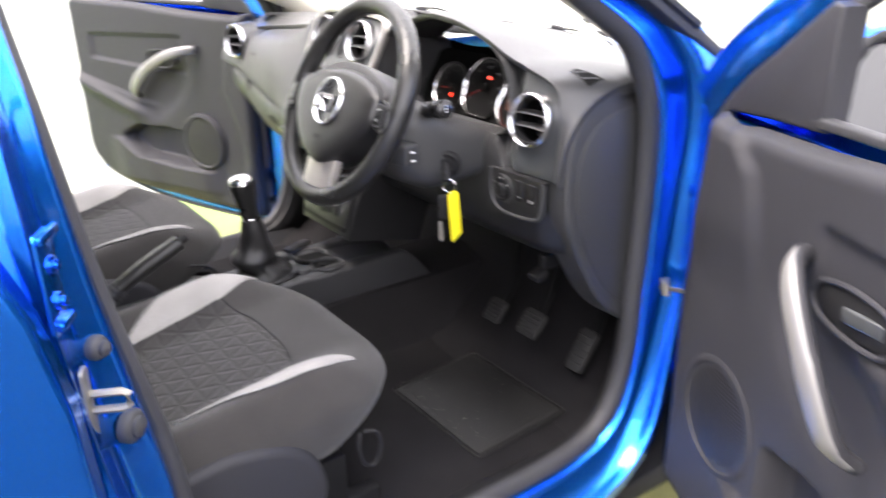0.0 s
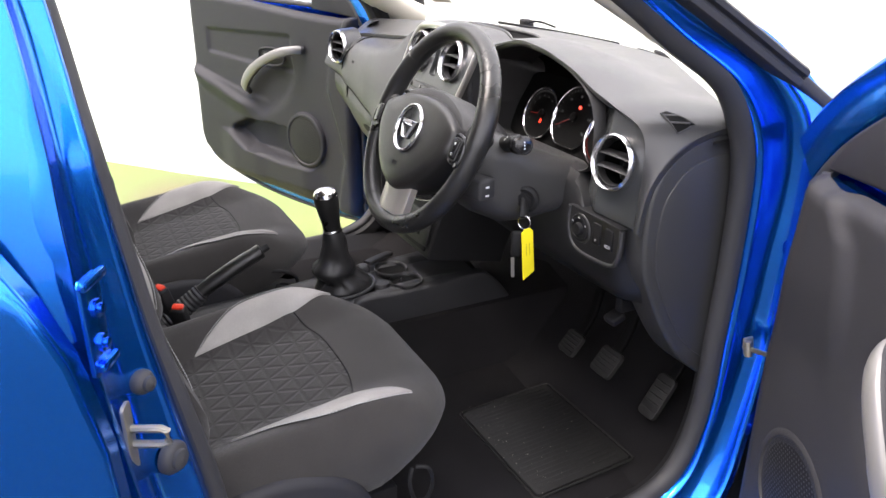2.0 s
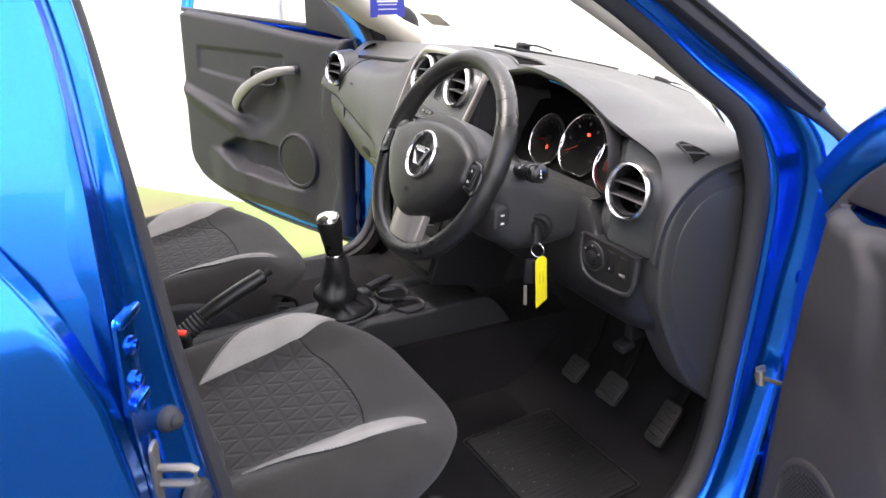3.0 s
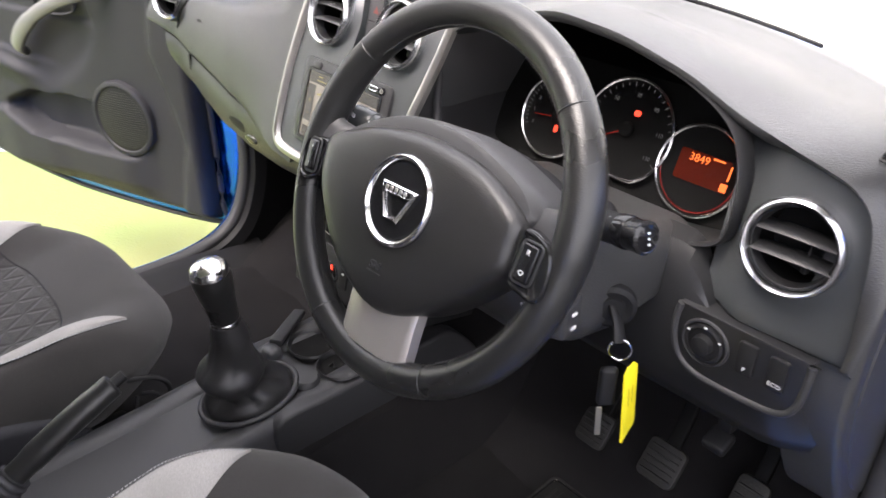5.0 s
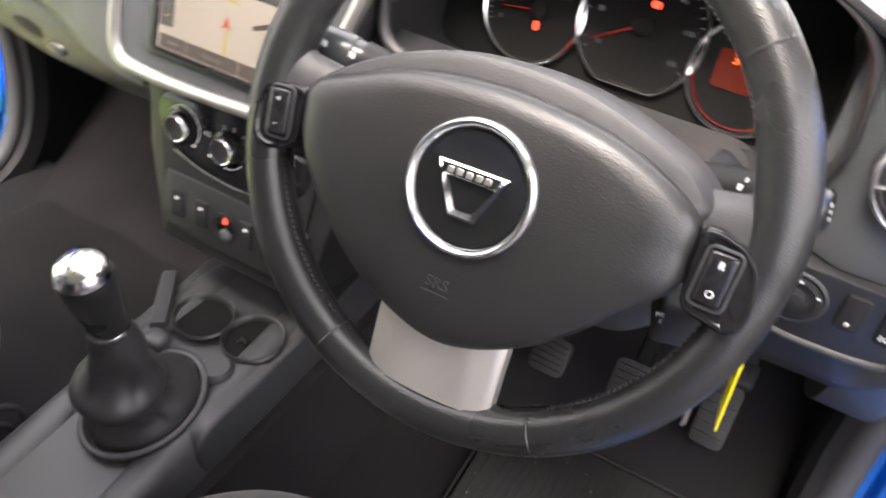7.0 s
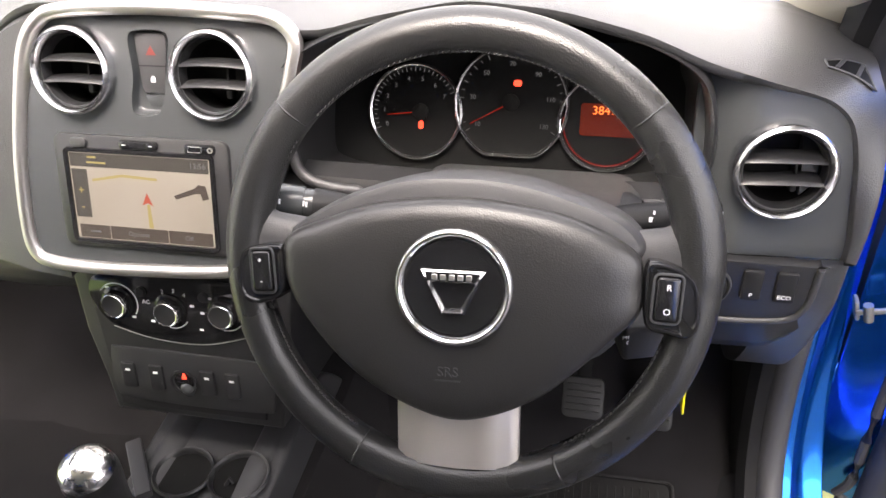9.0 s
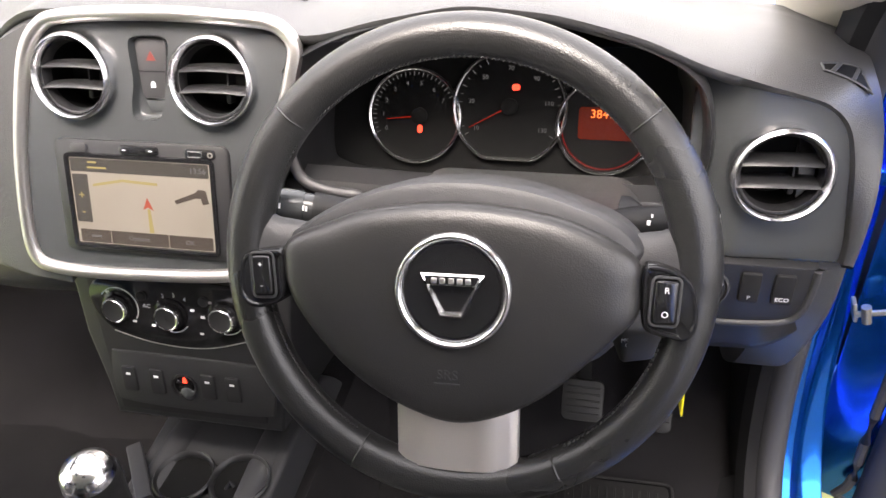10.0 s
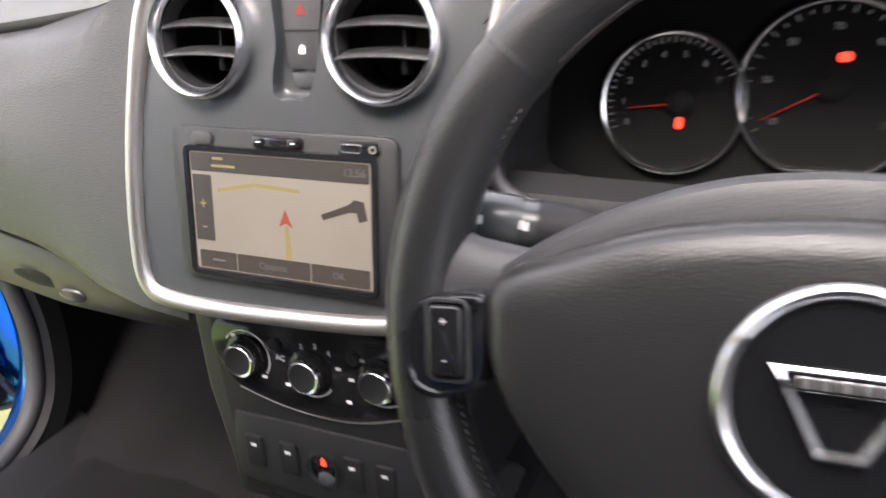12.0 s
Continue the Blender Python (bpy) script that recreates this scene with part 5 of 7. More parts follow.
for a in (40.5, 139.5, 242.5, 297.5):
    m = WH @ pose(0, 0, 0, 0, 0, a) @ pose(0.1705, 0, 0, 90, 0, 0)
    part("seam", lathe([(0.0166, -0.0008), (0.0172, 0.0), (0.0166, 0.0008)], m @ Matrix.Diagonal((0.95, 1.06, 1, 1)), 28), LEATHER, wheel)
stitches = []
for a in np.concatenate([np.linspace(45, 135, 60), np.linspace(145, 238, 62), np.linspace(302, 396, 62)]):
    m = WH @ pose(0, 0, 0, 0, 0, a) @ pose(0.1705 - 0.0158, 0, 0.0045)
    stitches.append(rbox((0.0012, 0.0030, 0.0012), m @ pose(0, 0, 0, 0, 0, 25), 0))
tagged(part("stitching", join(*stitches), DARK_THREAD, wheel), kind="stuff")


pad_line = spline([(-0.131, 0.026), (-0.10, 0.040), (-0.060, 0.053), (0.0, 0.059), (0.060, 0.053), (0.10, 0.040), (0.128, 0.022), (0.131, 0.0), (0.130, -0.019), (0.1165, -0.035), (0.094, -0.0585), (0.066, -0.0835), (0.032, -0.102), (0.0, -0.109), (-0.032, -0.102), (-0.066, -0.0855), (-0.093, -0.064), (-0.1165, -0.037), (-0.130, -0.014), (-0.134, 0.006)], 120, closed=True)
PADM = WH @ pose(0, -0.007, 0)
centre_pad = part("airbag_pad", dome(pad_line, (0, -0.015), ((0.96, -0.035), (1.0, -0.02), (1.0, 0.012), (0.99, 0.018), (0.965, 0.0225), (0.92, 0.0255), (0.8, 0.028), (0.6, 0.0295), (0.3, 0.030), (0.05, 0.030)), PADM), PAD, wheel, "grained dark grey airbag pad")
top_line = spline([(-0.132, 0.024), (-0.124, 0.036), (-0.088, 0.056), (-0.045, 0.070), (0.0, 0.074), (0.045, 0.070), (0.088, 0.058), (0.122, 0.042), (0.133, 0.022), (0.10, 0.0), (0.0, 0.0), (-0.10, 0.0)], 90, closed=True)
part("pad_shoulder", dome(top_line, (0, 0.03), ((1.0, -0.05), (1.01, -0.01), (0.99, 0.004), (0.95, 0.010), (0.85, 0.012), (0.3, 0.012)), PADM), DASH_LOW, wheel)
for s in (1, -1):
    arm = spline([(s * 0.100, -0.004, -0.012), (s * 0.130, 0.002, -0.008), (s * 0.152, 0.006, -0.003), (s * 0.166, 0.008, 0.0)], 14)
    part("spoke", sweep([WH @ Vector(p) for p in arm], [(0.026 * math.cos(a), 0.012 * math.sin(a)) for a in np.linspace(0, 2 * math.pi, 21)[:-1]], up=W3 @ Vector((0, 0, 1)), scale=[(1.1, 1.1)] * 9 + [(1.15, 1.1), (1.2, 1.1), (1.3, 1.1), (1.4, 1.1), (1.5, 1.1)]), DASH_LOW, wheel)
    pod_line = spline([(0.1325, 0.010), (0.139, 0.0135), (0.149, 0.0115), (0.1585, 0.0075), (0.167, -0.002), (0.1705, -0.018), (0.1695, -0.034), (0.162, -0.041), (0.151, -0.0395), (0.1345, -0.034), (0.1318, -0.012)] if s > 0 else [(-0.1335, 0.010), (-0.141, 0.0125), (-0.155, 0.0105), (-0.1665, 0.006), (-0.1700, -0.006), (-0.1700, -0.022), (-0.1665, -0.032), (-0.155, -0.0355), (-0.140, -0.031), (-0.1335, -0.024), (-0.1325, -0.006)], 60, closed=True)
    pod = part("control_pod", dome(pod_line, (s * 0.151, -0.013), ((1.0, -0.012), (1.0, 0.0160), (0.97, 0.0187), (0.92, 0.0200), (0.85, 0.0200), (0.80, 0.0188), (0.2, 0.0188)), WH), GLOSS, wheel, "gloss black control pod")
    key_pose = WH @ pose(0.1475 if s > 0 else -0.1495, -0.0125 if s > 0 else -0.0085, 0.0195, 0, s * 4, -3 if s > 0 else 4)
    part("rocker", prism(rounded(0.016, 0.031, 0.003, 4), 0.0, 0.0045, key_pose, 0.002, 3), GLOSS, pod)
    part("rocker_edge", sweep([key_pose @ Vector((a, b, 0.001)) for a, b in rounded(0.0195, 0.0345, 0.004, 4)], circle(0.0011, 6), up=W3 @ Vector((0, 0, 1)), closed=True), DASH_LOW, pod)
    marks = (("+", 0.0085), ("-", -0.0075)) if s < 0 else (("R", 0.0085), ("O", -0.0085))
    for txt, dy in marks:
        part("mark", letters(txt, 0.0062, key_pose @ pose(0, dy, 0.0048), 0.0001), WHITE, pod)
rows = []
for v in np.linspace(0, 1, 9):
    y = -0.090 - 0.063 * v
    rows.append([WH @ Vector((x, y - 0.004 * (1 - (x / 0.047) ** 2), 0.0135 - 0.006 * (abs(x) / 0.047) ** 8 - 0.005 * (1 - math.cos(v * 1.2)) + (0.0012 if abs(x) < 0.030 else 0.0))) for x in (-0.047, -0.0465, -0.045, -0.040, -0.0315, -0.0295, -0.015, 0.0, 0.015, 0.0295, 0.0315, 0.040, 0.045, 0.0465, 0.047)])
part("lower_spoke", thick(rows, W3 @ Vector((0, 0, -0.012))), SPOKE, wheel, "satin silver lower spoke")
BD = WH @ pose(0.0, -0.011, 0.0295)
badge = part("badge", lathe([(0.043, -0.004), (0.043, 0.0015), (0.040, 0.0025), (0.0335, 0.0015), (0.0005, 0.0015)], BD, 56), GLOSS, wheel, "round chrome badge with a shield outline")
part("badge_ring", lathe([(0.0430, 0.0), (0.0428, 0.0026), (0.0420, 0.0045), (0.0405, 0.0058), (0.0390, 0.0058), (0.0376, 0.0046), (0.0367, 0.0030), (0.0360, 0.0012)], BD, 72), CHROME, badge, "polished chrome ring")
shield = [(-0.0235, 0.013), (0.0235, 0.013), (0.0085, -0.0195), (-0.0085, -0.0195)]
inner_shield = [(-0.0165, 0.0045), (0.0165, 0.0045), (0.0058, -0.0145), (-0.0058, -0.0145)]
ridge = [((a + c) / 2, (b + d) / 2) for (a, b), (c, d) in zip(shield, inner_shield)]
v4 = [BD @ Vector((*p, h)) for line, h in ((shield, 0.0015), (shield, 0.0030), (ridge, 0.0068), (inner_shield, 0.0030), (inner_shield, 0.0015)) for p in line]
faces = [(i + 4 * k, (i + 1) % 4 + 4 * k, (i + 1) % 4 + 4 * k + 4, i + 4 * k + 4) for k in range(4) for i in range(4)]
part("shield", ([tuple(p) for p in v4], faces), SHINE, badge, "bright chrome shield", sharp=15)
part("shield_field", prism([(-0.0198, 0.0118), (0.0198, 0.0118), (0.0172, 0.0058), (-0.0172, 0.0058)], 0.0050, 0.0072, BD), GLOSS, badge)
part("name_bar", join(*[rbox((0.0042, 0.0042, 0.0012), BD @ pose(x, 0.0088, 0.0075), 0.0005, 1) for x in (-0.0125, -0.0065, 0.0, 0.0062, 0.0122)]), SILVER, badge)
part("emboss", join(letters("SRS", 0.0105, WH @ pose(-0.0035, -0.0745, 0.0302, 1), 0.0006), rbox((0.019, 0.0012, 0.0006), WH @ pose(-0.0035, -0.0808, 0.0300, 1), 0.0002, 1)), DASH_LOW, centre_pad)

column = thing("steering_column", (0.40, 0.25, 0.85), "dark grey steering column shroud with stalks and ignition lock", "steering column")
# shroud sections from the wheel towards the dash
shells = []
for y, x0, x1, z0, z1 in ((0.045, 0.285, 0.445, 0.930, 0.995), (0.055, 0.275, 0.462, 0.905, 1.002), (0.085, 0.268, 0.490, 0.868, 1.008), (0.13, 0.262, 0.505, 0.848, 1.002), (0.17, 0.262, 0.512, 0.848, 0.980), (0.235, 0.27, 0.512, 0.86, 0.955), (0.29, 0.28, 0.51, 0.87, 0.94)):
    shells.append([(a, y, b) for a, b in rounded(x1 - x0, z1 - z0, 0.042 if y < 0.2 else 0.03, 6, (x0 + x1) / 2, (z0 + z1) / 2)])
v, f = sheet(shells, wrap_v=True)
part("shroud", (v, f + [tuple(range(len(shells[0])))]), DASH, column)
collar = spline([(0.298, 0.115, 0.982), (0.308, 0.110, 1.002), (0.332, 0.105, 1.012), (0.3575, 0.105, 1.016), (0.40, 0.105, 1.013), (0.44, 0.108, 1.002), (0.468, 0.113, 0.983)], 30)
part("upper_cowl", sweep(collar, [(0.045 * math.cos(a), 0.008 * math.sin(a)) for a in np.linspace(0, 2 * math.pi, 17)[:-1]], up=(0, 0, 1)), BLACK, column)


def stalk(a, b, tip):
    """A stalk from the column to b, with a ring and a turning end; tip: the short glossy end with a bright ring."""
    path = spline([a, tuple(np.array(a) * 0.5 + np.array(b) * 0.5), b], 10)
    scale = [0.75] * 3 + [0.85, 0.95] + [1.05] * 5 if tip else [0.62, 0.64, 0.67, 0.71, 0.76, 0.82, 0.88, 0.94, 0.98, 1.0]
    st = part("stalk", sweep(path, [(0.0142 * math.cos(t), 0.0130 * math.sin(t)) for t in np.linspace(0, 2 * math.pi, 25)[:-1]], scale=scale), BLACK, column, "black control stalk")
    d = (Vector(b) - Vector(a)).normalized()
    m = look(Vector(b), Vector(b) - d)
    if tip:
        part("stalk_collar", lathe([(0.0125, -0.012), (0.0148, -0.010), (0.0152, 0.0), (0.0140, 0.002)], m, 24), GLOSS, st)
        part("stalk_ring", lathe([(0.0140, 0.014), (0.0147, 0.016), (0.0147, 0.0195), (0.0122, 0.0215), (0.0115, 0.0212)], m, 32), GLOSS, st)
        end = part("stalk_end", lathe([(0.0135, 0.003), (0.0140, 0.005), (0.0140, 0.020), (0.0118, 0.0210), (0.0005, 0.0222)], m, 32), GLOSS, st)
        part("mark", join(*[rbox((0.002, 0.002, 0.0004), m @ pose(0, k, 0.0224), 0) for k in (-0.005, 0.0, 0.005)]), WHITE, end)
    else:
        part("stalk_collar", lathe([(0.0105, -0.002), (0.0122, -0.001), (0.0122, 0.008), (0.0105, 0.009)], m, 28), SATIN, st)
        part("stalk_end", lathe([(0.0105, 0.0070), (0.0132, 0.0078), (0.0138, 0.010), (0.0138, 0.032), (0.0120, 0.036), (0.0005, 0.0365)], m, 32), SATIN, st)
    return st


wiper = stalk((0.45, 0.135, 0.983), (0.540, 0.120, 1.002), True)
for x, z in ((0.508, 1.0036), (0.519, 1.0052)):
    part("mark", join(rbox((0.0034, 0.0040, 0.0005), pose(x, 0.1130, z, 53, 0, 0), 0.001, 1), rbox((0.0016, 0.003, 0.0005), pose(x + 0.002, 0.1162, z + 0.0046, 53, 0, 0), 0)), WHITE, wiper)
lights = stalk((0.300, 0.098, 1.003), (0.240, 0.087, 1.0135), False)
for u in (0.025, 0.004):
    x, y, z = 0.240 - 0.97 * u, 0.087 - 0.178 * u, 1.0135 + 0.17 * u
    r = 0.0141 if u > 0.01 else 0.0129
    part("mark", join(*[rbox((0.0014, 0.0042, 0.0008), pose(x + k, y - 0.85 * r, z + 0.53 * r - k * 0.3, 58, 0, 0), 0) for k in (-0.0024, 0.0, 0.0024)]), WHITE, lights)
part("stalk_boot", lathe([(0.0195, -0.004), (0.0195, 0.002), (0.014, 0.012)], look((0.49, 0.145, 0.985), (0.40, 0.16, 0.98)), 24), BLACK, column)
ign = look((0.509, 0.156, 0.897), (0.47, 0.20, 0.90))
part("ignition_lock", lathe([(0.024, -0.004), (0.0235, 0.003), (0.019, 0.006), (0.013, 0.004), (0.012, 0.008), (0.0005, 0.008)], ign, 28), BLACK, column)
pod = part("remote_control", rbox((0.042, 0.034, 0.036), axes((0.509, 0.0665, 0.931), (1, 0.3, 0), (0, 0, 1)), 0.005, 3), DASH_LOW, column, "audio remote control pod")
part("mark", letters("MODE", 0.0050, axes((0.4995, 0.0452, 0.940), (1, 0.3, 0), (0, 0, 1)), 0.0001), WHITE, pod)
part("mark", letters("OK", 0.0050, axes((0.4995, 0.0452, 0.9345), (1, 0.3, 0), (0, 0, 1)), 0.0001), WHITE, pod)
part("speaker_mark", join(rbox((0.004, 0.004, 0.0005), axes((0.5110, 0.0487, 0.940), (1, 0.3, 0), (0, 0, 1)), 0), rbox((0.004, 0.0008, 0.0005), axes((0.5160, 0.0502, 0.940), (1, 0.3, 0), (0, 0, 1)), 0)), WHITE, pod)
part("arrow_mark", join(rbox((0.001, 0.008, 0.003), pose(0.5302, 0.070, 0.936), 0), rbox((0.001, 0.008, 0.003), pose(0.5302, 0.070, 0.922), 0)), WHITE, pod)

# key in the lock, with ring, fob, blade and yellow tag
keys = thing("key_bunch", (0.536, 0.118, 0.885), "car key with fob and yellow tag hanging from the ignition", "keys")
part("key_head", sweep([(0.512, 0.153, 0.896), (0.527, 0.144, 0.890), (0.535, 0.139, 0.876)], [(0.009 * math.cos(t), 0.0045 * math.sin(t)) for t in np.linspace(0, 2 * math.pi, 13)[:-1]], up=(1, 0, 0)), BLACK, keys)
part("split_ring", sweep([(0.536 + 0.0085 * math.cos(t), 0.139 + 0.0065 * math.cos(t), 0.868 + 0.0115 * math.sin(t)) for t in np.linspace(0, 2 * math.pi, 33)[:-1]], circle(0.0011, 8), up=(0, 1, 0), closed=True), CHROME, keys, "steel split ring")
tag = axes((0.556, 0.136, 0.822), (-0.14, 0.99, 0.05), (-0.05, -0.06, 0.99))
tagp = part("tag", prism([(-0.012, -0.046), (0.012, -0.036), (0.012, 0.036), (0.006, 0.042), (-0.006, 0.042), (-0.012, 0.036)], -0.001, 0.001, tag, 0.0005), YELLOW, keys, "yellow plastic tag with faint writing")
part("writing", join(*[rbox((0.0012, 0.020, 0.0003), tag @ pose(k, 0.006, 0.0012), 0) for k in (-0.004, 0.003)]), OLIVE, tagp)
part("fob", rbox((0.018, 0.010, 0.045), axes((0.537, 0.125, 0.833), (0.6, 0.8, 0), (-0.8, 0.6, 0.0)), 0.006, 3), BLACK, keys, "black key fob")
part("blade", rbox((0.006, 0.002, 0.036), axes((0.535, 0.121, 0.790), (0.6, 0.8, 0.05), (-0.8, 0.6, 0)), 0.0006, 1), STEEL, keys)

# ---- front seats ----
def plan_edge(hw, back, front, rb, rf, n=160):
    """The outline of a cushion seen from above: half width, ends and corner radii."""
    pts = []
    for sx, y, r, a0 in ((1, front, rf, 0), (-1, front, rf, 90), (-1, back, rb, 180), (1, back, rb, 270)):
        cy = y - r if y == front else y + r
        for i in range(n // 4):
            a = radians(a0 + 90 * i / (n // 4 - 1))
            pts.append((sx * (hw - r) + r * math.cos(a), cy + r * math.sin(a)))
    return np.array(pts)


def cushion_height(x, y):
    """The cushion's upper face: a dished middle between raised side bolsters, falling at the rear."""
    side = smooth(0.105, 0.214, np.abs(x)) * (1 - 0.72 * smooth(-0.20, -0.04, y)) * (1 + 0.10 * smooth(-0.15, -0.30, y))
    return 0.596 + 0.046 * side - 0.022 * smooth(0.218, 0.252, np.abs(x)) + 0.030 * smooth(-0.32, -0.06, y) - 0.03 * smooth(-0.25, -0.5, y)


def backrest_depth(x, h):
    """How far the backrest's front stands forward, by height h along it."""
    side = smooth(0.125, 0.212, np.abs(x)) * (1 - 0.5 * smooth(0.35, 0.55, h))
    return 0.035 + 0.070 * side - 0.03 * smooth(0.215, 0.25, np.abs(x)) - 0.02 * smooth(0.4, 0.6, h)


BACK = axes((0, -0.482, 0.60), (-1, 0, 0), (0, -0.30, 0.954))


def cushion_roll(x, y):
    """The rounding of the cushion's rim at a place on it."""
    edge = plan_edge(0.252, -0.53, 0.004, 0.06, 0.165) - np.array([0.0, -0.28])
    a = math.atan2(y + 0.28, x)
    at = np.arctan2(edge[:, 1], edge[:, 0])
    order = np.argsort(at)
    reach = float(np.interp(a, at[order], np.hypot(edge[:, 0], edge[:, 1])[order], period=2 * math.pi))
    k = math.hypot(x, y + 0.28) / reach
    nose = float(smooth(-0.20, -0.06, y))
    span = 0.16 + 0.12 * nose
    return (0.045 + 0.012 * nose) * (1 - math.sqrt(max(0.0, 1 - min(1.0, max(0.0, (k - 1 + span) / span)) ** 2)))


def on_cushion(x, y, lift=0.0):
    q = np.array([x, y])
    return (x, y, float(cushion_height(*q)) + lift - cushion_roll(x, y))


def on_back(x, h, lift=0.0):
    return tuple(BACK @ Vector((x, h, float(backrest_depth(x, h)) + lift)))


def between(a, b, place, lift, n=28, k=8):
    """A strip of cloth between two curves on a cushion, raised by lift and tucked in at its rim."""
    a, b = spline(a, n), spline(b, n)
    rows = []
    for j in range(k + 1):
        t = j / k
        rows.append([place(*(p + (q - p) * t), lift if 0 < j < k else lift * 0.2) for p, q in zip(a, b)])
    return sheet(rows)


def stitch_line(points, place, count):
    p = spline(points, count)
    out = []
    for i in range(count - 1):
        a, b = Vector(place(*p[i], 0.0022)), Vector(place(*(p[i] + (p[i + 1] - p[i]) * 0.55), 0.0022))
        out.append(sweep([a, b], circle(0.0006, 5), up=(0.1, 0.1, 1)))
    return join(*out)


def front_seat(at, driver, fore=0.0):
    x0 = at
    seat = thing("front_seat", (x0, -0.27, 0.33), "black cloth front seat with quilted triangles and light grey side panels", "seat", "front seats")
    shift = lambda geo: ([(p[0] + x0, p[1] + fore, p[2]) for p in geo[0]], geo[1])
    edge = plan_edge(0.252, -0.53, 0.004, 0.06, 0.165)
    mid = np.array([0.0, -0.28])
    rim = []
    for p in edge:
        q = mid + (p - mid) * 0.999
        rim.append(float(cushion_height(*q)) - 0.045 - 0.012 * float(smooth(-0.20, -0.06, q[1])))
    rows = []
    for k, f in ((0.80, 0.0), (0.90, 0.04), (0.955, 0.16), (0.980, 0.40), (0.992, 0.70), (1.0, 0.98)):
        under = np.interp(edge[:, 1], [-0.30, -0.19, -0.11, -0.02], [0.452, 0.485, 0.525, 0.552])
        rows.append([(*(mid + (p - mid) * k), b0 + (h - b0) * f) for p, h, b0 in zip(edge, rim, under)])
    for k in (0.999, 0.996, 0.99, 0.98, 0.965, 0.945, 0.92, 0.89, 0.85, 0.80, 0.74, 0.67, 0.6, 0.48, 0.34, 0.18, 0.02):
        row = []
        for p in edge:
            q = mid + (p - mid) * k
            nose = float(smooth(-0.20, -0.06, q[1]))
            span = 0.16 + 0.12 * nose
            roll = (0.045 + 0.012 * nose) * (1 - math.sqrt(max(0.0, 1 - (max(0.0, (k - 1 + span) / span)) ** 2)))
            row.append((*q, float(cushion_height(*q)) - roll))
        rows.append(row)
    cushion = part("seat_cushion", shift(sheet(rows, wrap_v=True)), CLOTH, seat, "dark cloth seat cushion")
    for s in (1, -1):
        outer = [(s * 0.193, -0.090), (s * 0.211, -0.143), (s * 0.216, -0.20), (s * 0.206, -0.27), (s * 0.168, -0.333), (s * 0.138, -0.368)]
        inner = [(s * 0.193, -0.090), (s * 0.176, -0.130), (s * 0.157, -0.176), (s * 0.147, -0.236), (s * 0.142, -0.31), (s * 0.138, -0.368)]
        part("side_panel", shift(between(outer, inner, on_cushion, 0.0045)), CLOTH_GREY, cushion, "light grey cloth panel")
        part("stitching", shift(stitch_line([(a * 1.012, b) for a, b in outer], on_cushion, 70)), THREAD, cushion)
    front_edge = [(-0.157, -0.176), (-0.08, -0.153), (0.0, -0.149), (0.08, -0.153), (0.157, -0.176)]
    back_edge = [(-0.128, -0.47), (-0.06, -0.47), (0.0, -0.47), (0.06, -0.47), (0.128, -0.47)]
    part("seat_insert", shift(between(front_edge, back_edge, on_cushion, 0.002, 40, 30)), CLOTH_TRI, cushion, "quilted dark centre cloth")
    part("piping", shift(sweep([on_cushion(*p, 0.001) for p in spline(front_edge, 30)], circle(0.0016, 6))), BLACK, cushion)
    # backrest and headrest
    b_edge = plan_edge(0.245, 0.02, 0.60, 0.05, 0.13)
    b_mid = np.array([0.0, 0.30])
    rows = []
    for k, d in ((0.80, -0.075), (0.92, -0.07), (0.98, -0.045), (1.0, -0.005)):
        rows.append([BACK @ Vector((*(b_mid + (p - b_mid) * k), d)) for p in b_edge])
    for k in (0.998, 0.99, 0.975, 0.955, 0.93, 0.89, 0.84, 0.77, 0.69, 0.6, 0.48, 0.34, 0.18, 0.02):
        roll = 0.04 * (1 - math.sqrt(max(0.0, 1 - (max(0.0, (k - 0.84) / 0.16)) ** 2)))
        rows.append([BACK @ Vector((*(b_mid + (p - b_mid) * k), float(backrest_depth(*(b_mid + (p - b_mid) * k))) - roll)) for p in b_edge])
    rest = part("backrest", shift(sheet(rows, wrap_v=True)), CLOTH, seat, "dark cloth backrest")
    for s in (1, -1):
        outer = [(s * 0.180, 0.06), (s * 0.198, 0.12), (s * 0.202, 0.20), (s * 0.200, 0.30), (s * 0.190, 0.40), (s * 0.17, 0.47)]
        inner = [(s * 0.180, 0.06), (s * 0.145, 0.12), (s * 0.130, 0.20), (s * 0.130, 0.30), (s * 0.145, 0.40), (s * 0.17, 0.47)]
        part("side_panel", shift(between(outer, inner, on_back, 0.0025)), CLOTH_GREY, rest, "light grey cloth panel")
        part("stitching", shift(stitch_line([(a * 1.012, b) for a, b in outer], on_back, 70)), THREAD, rest)
    part("back_insert", shift(between([(-0.12, 0.06), (0, 0.055), (0.12, 0.06)], [(-0.13, 0.45), (0, 0.46), (0.13, 0.45)], on_back, 0.002, 30, 20)), CLOTH_TRI, rest)
    part("headrest", shift(rbox((0.27, 0.15, 0.09), BACK @ pose(0, 0.715, 0.015, 0, 0, 0), 0.04, 4)), CLOTH, seat)
    for s in (1, -1):
        part("headrest_post", shift(sweep([BACK @ Vector((s * 0.07, 0.57, 0.0)), BACK @ Vector((s * 0.07, 0.66, 0.0))], circle(0.006, 10))), CHROME, seat)
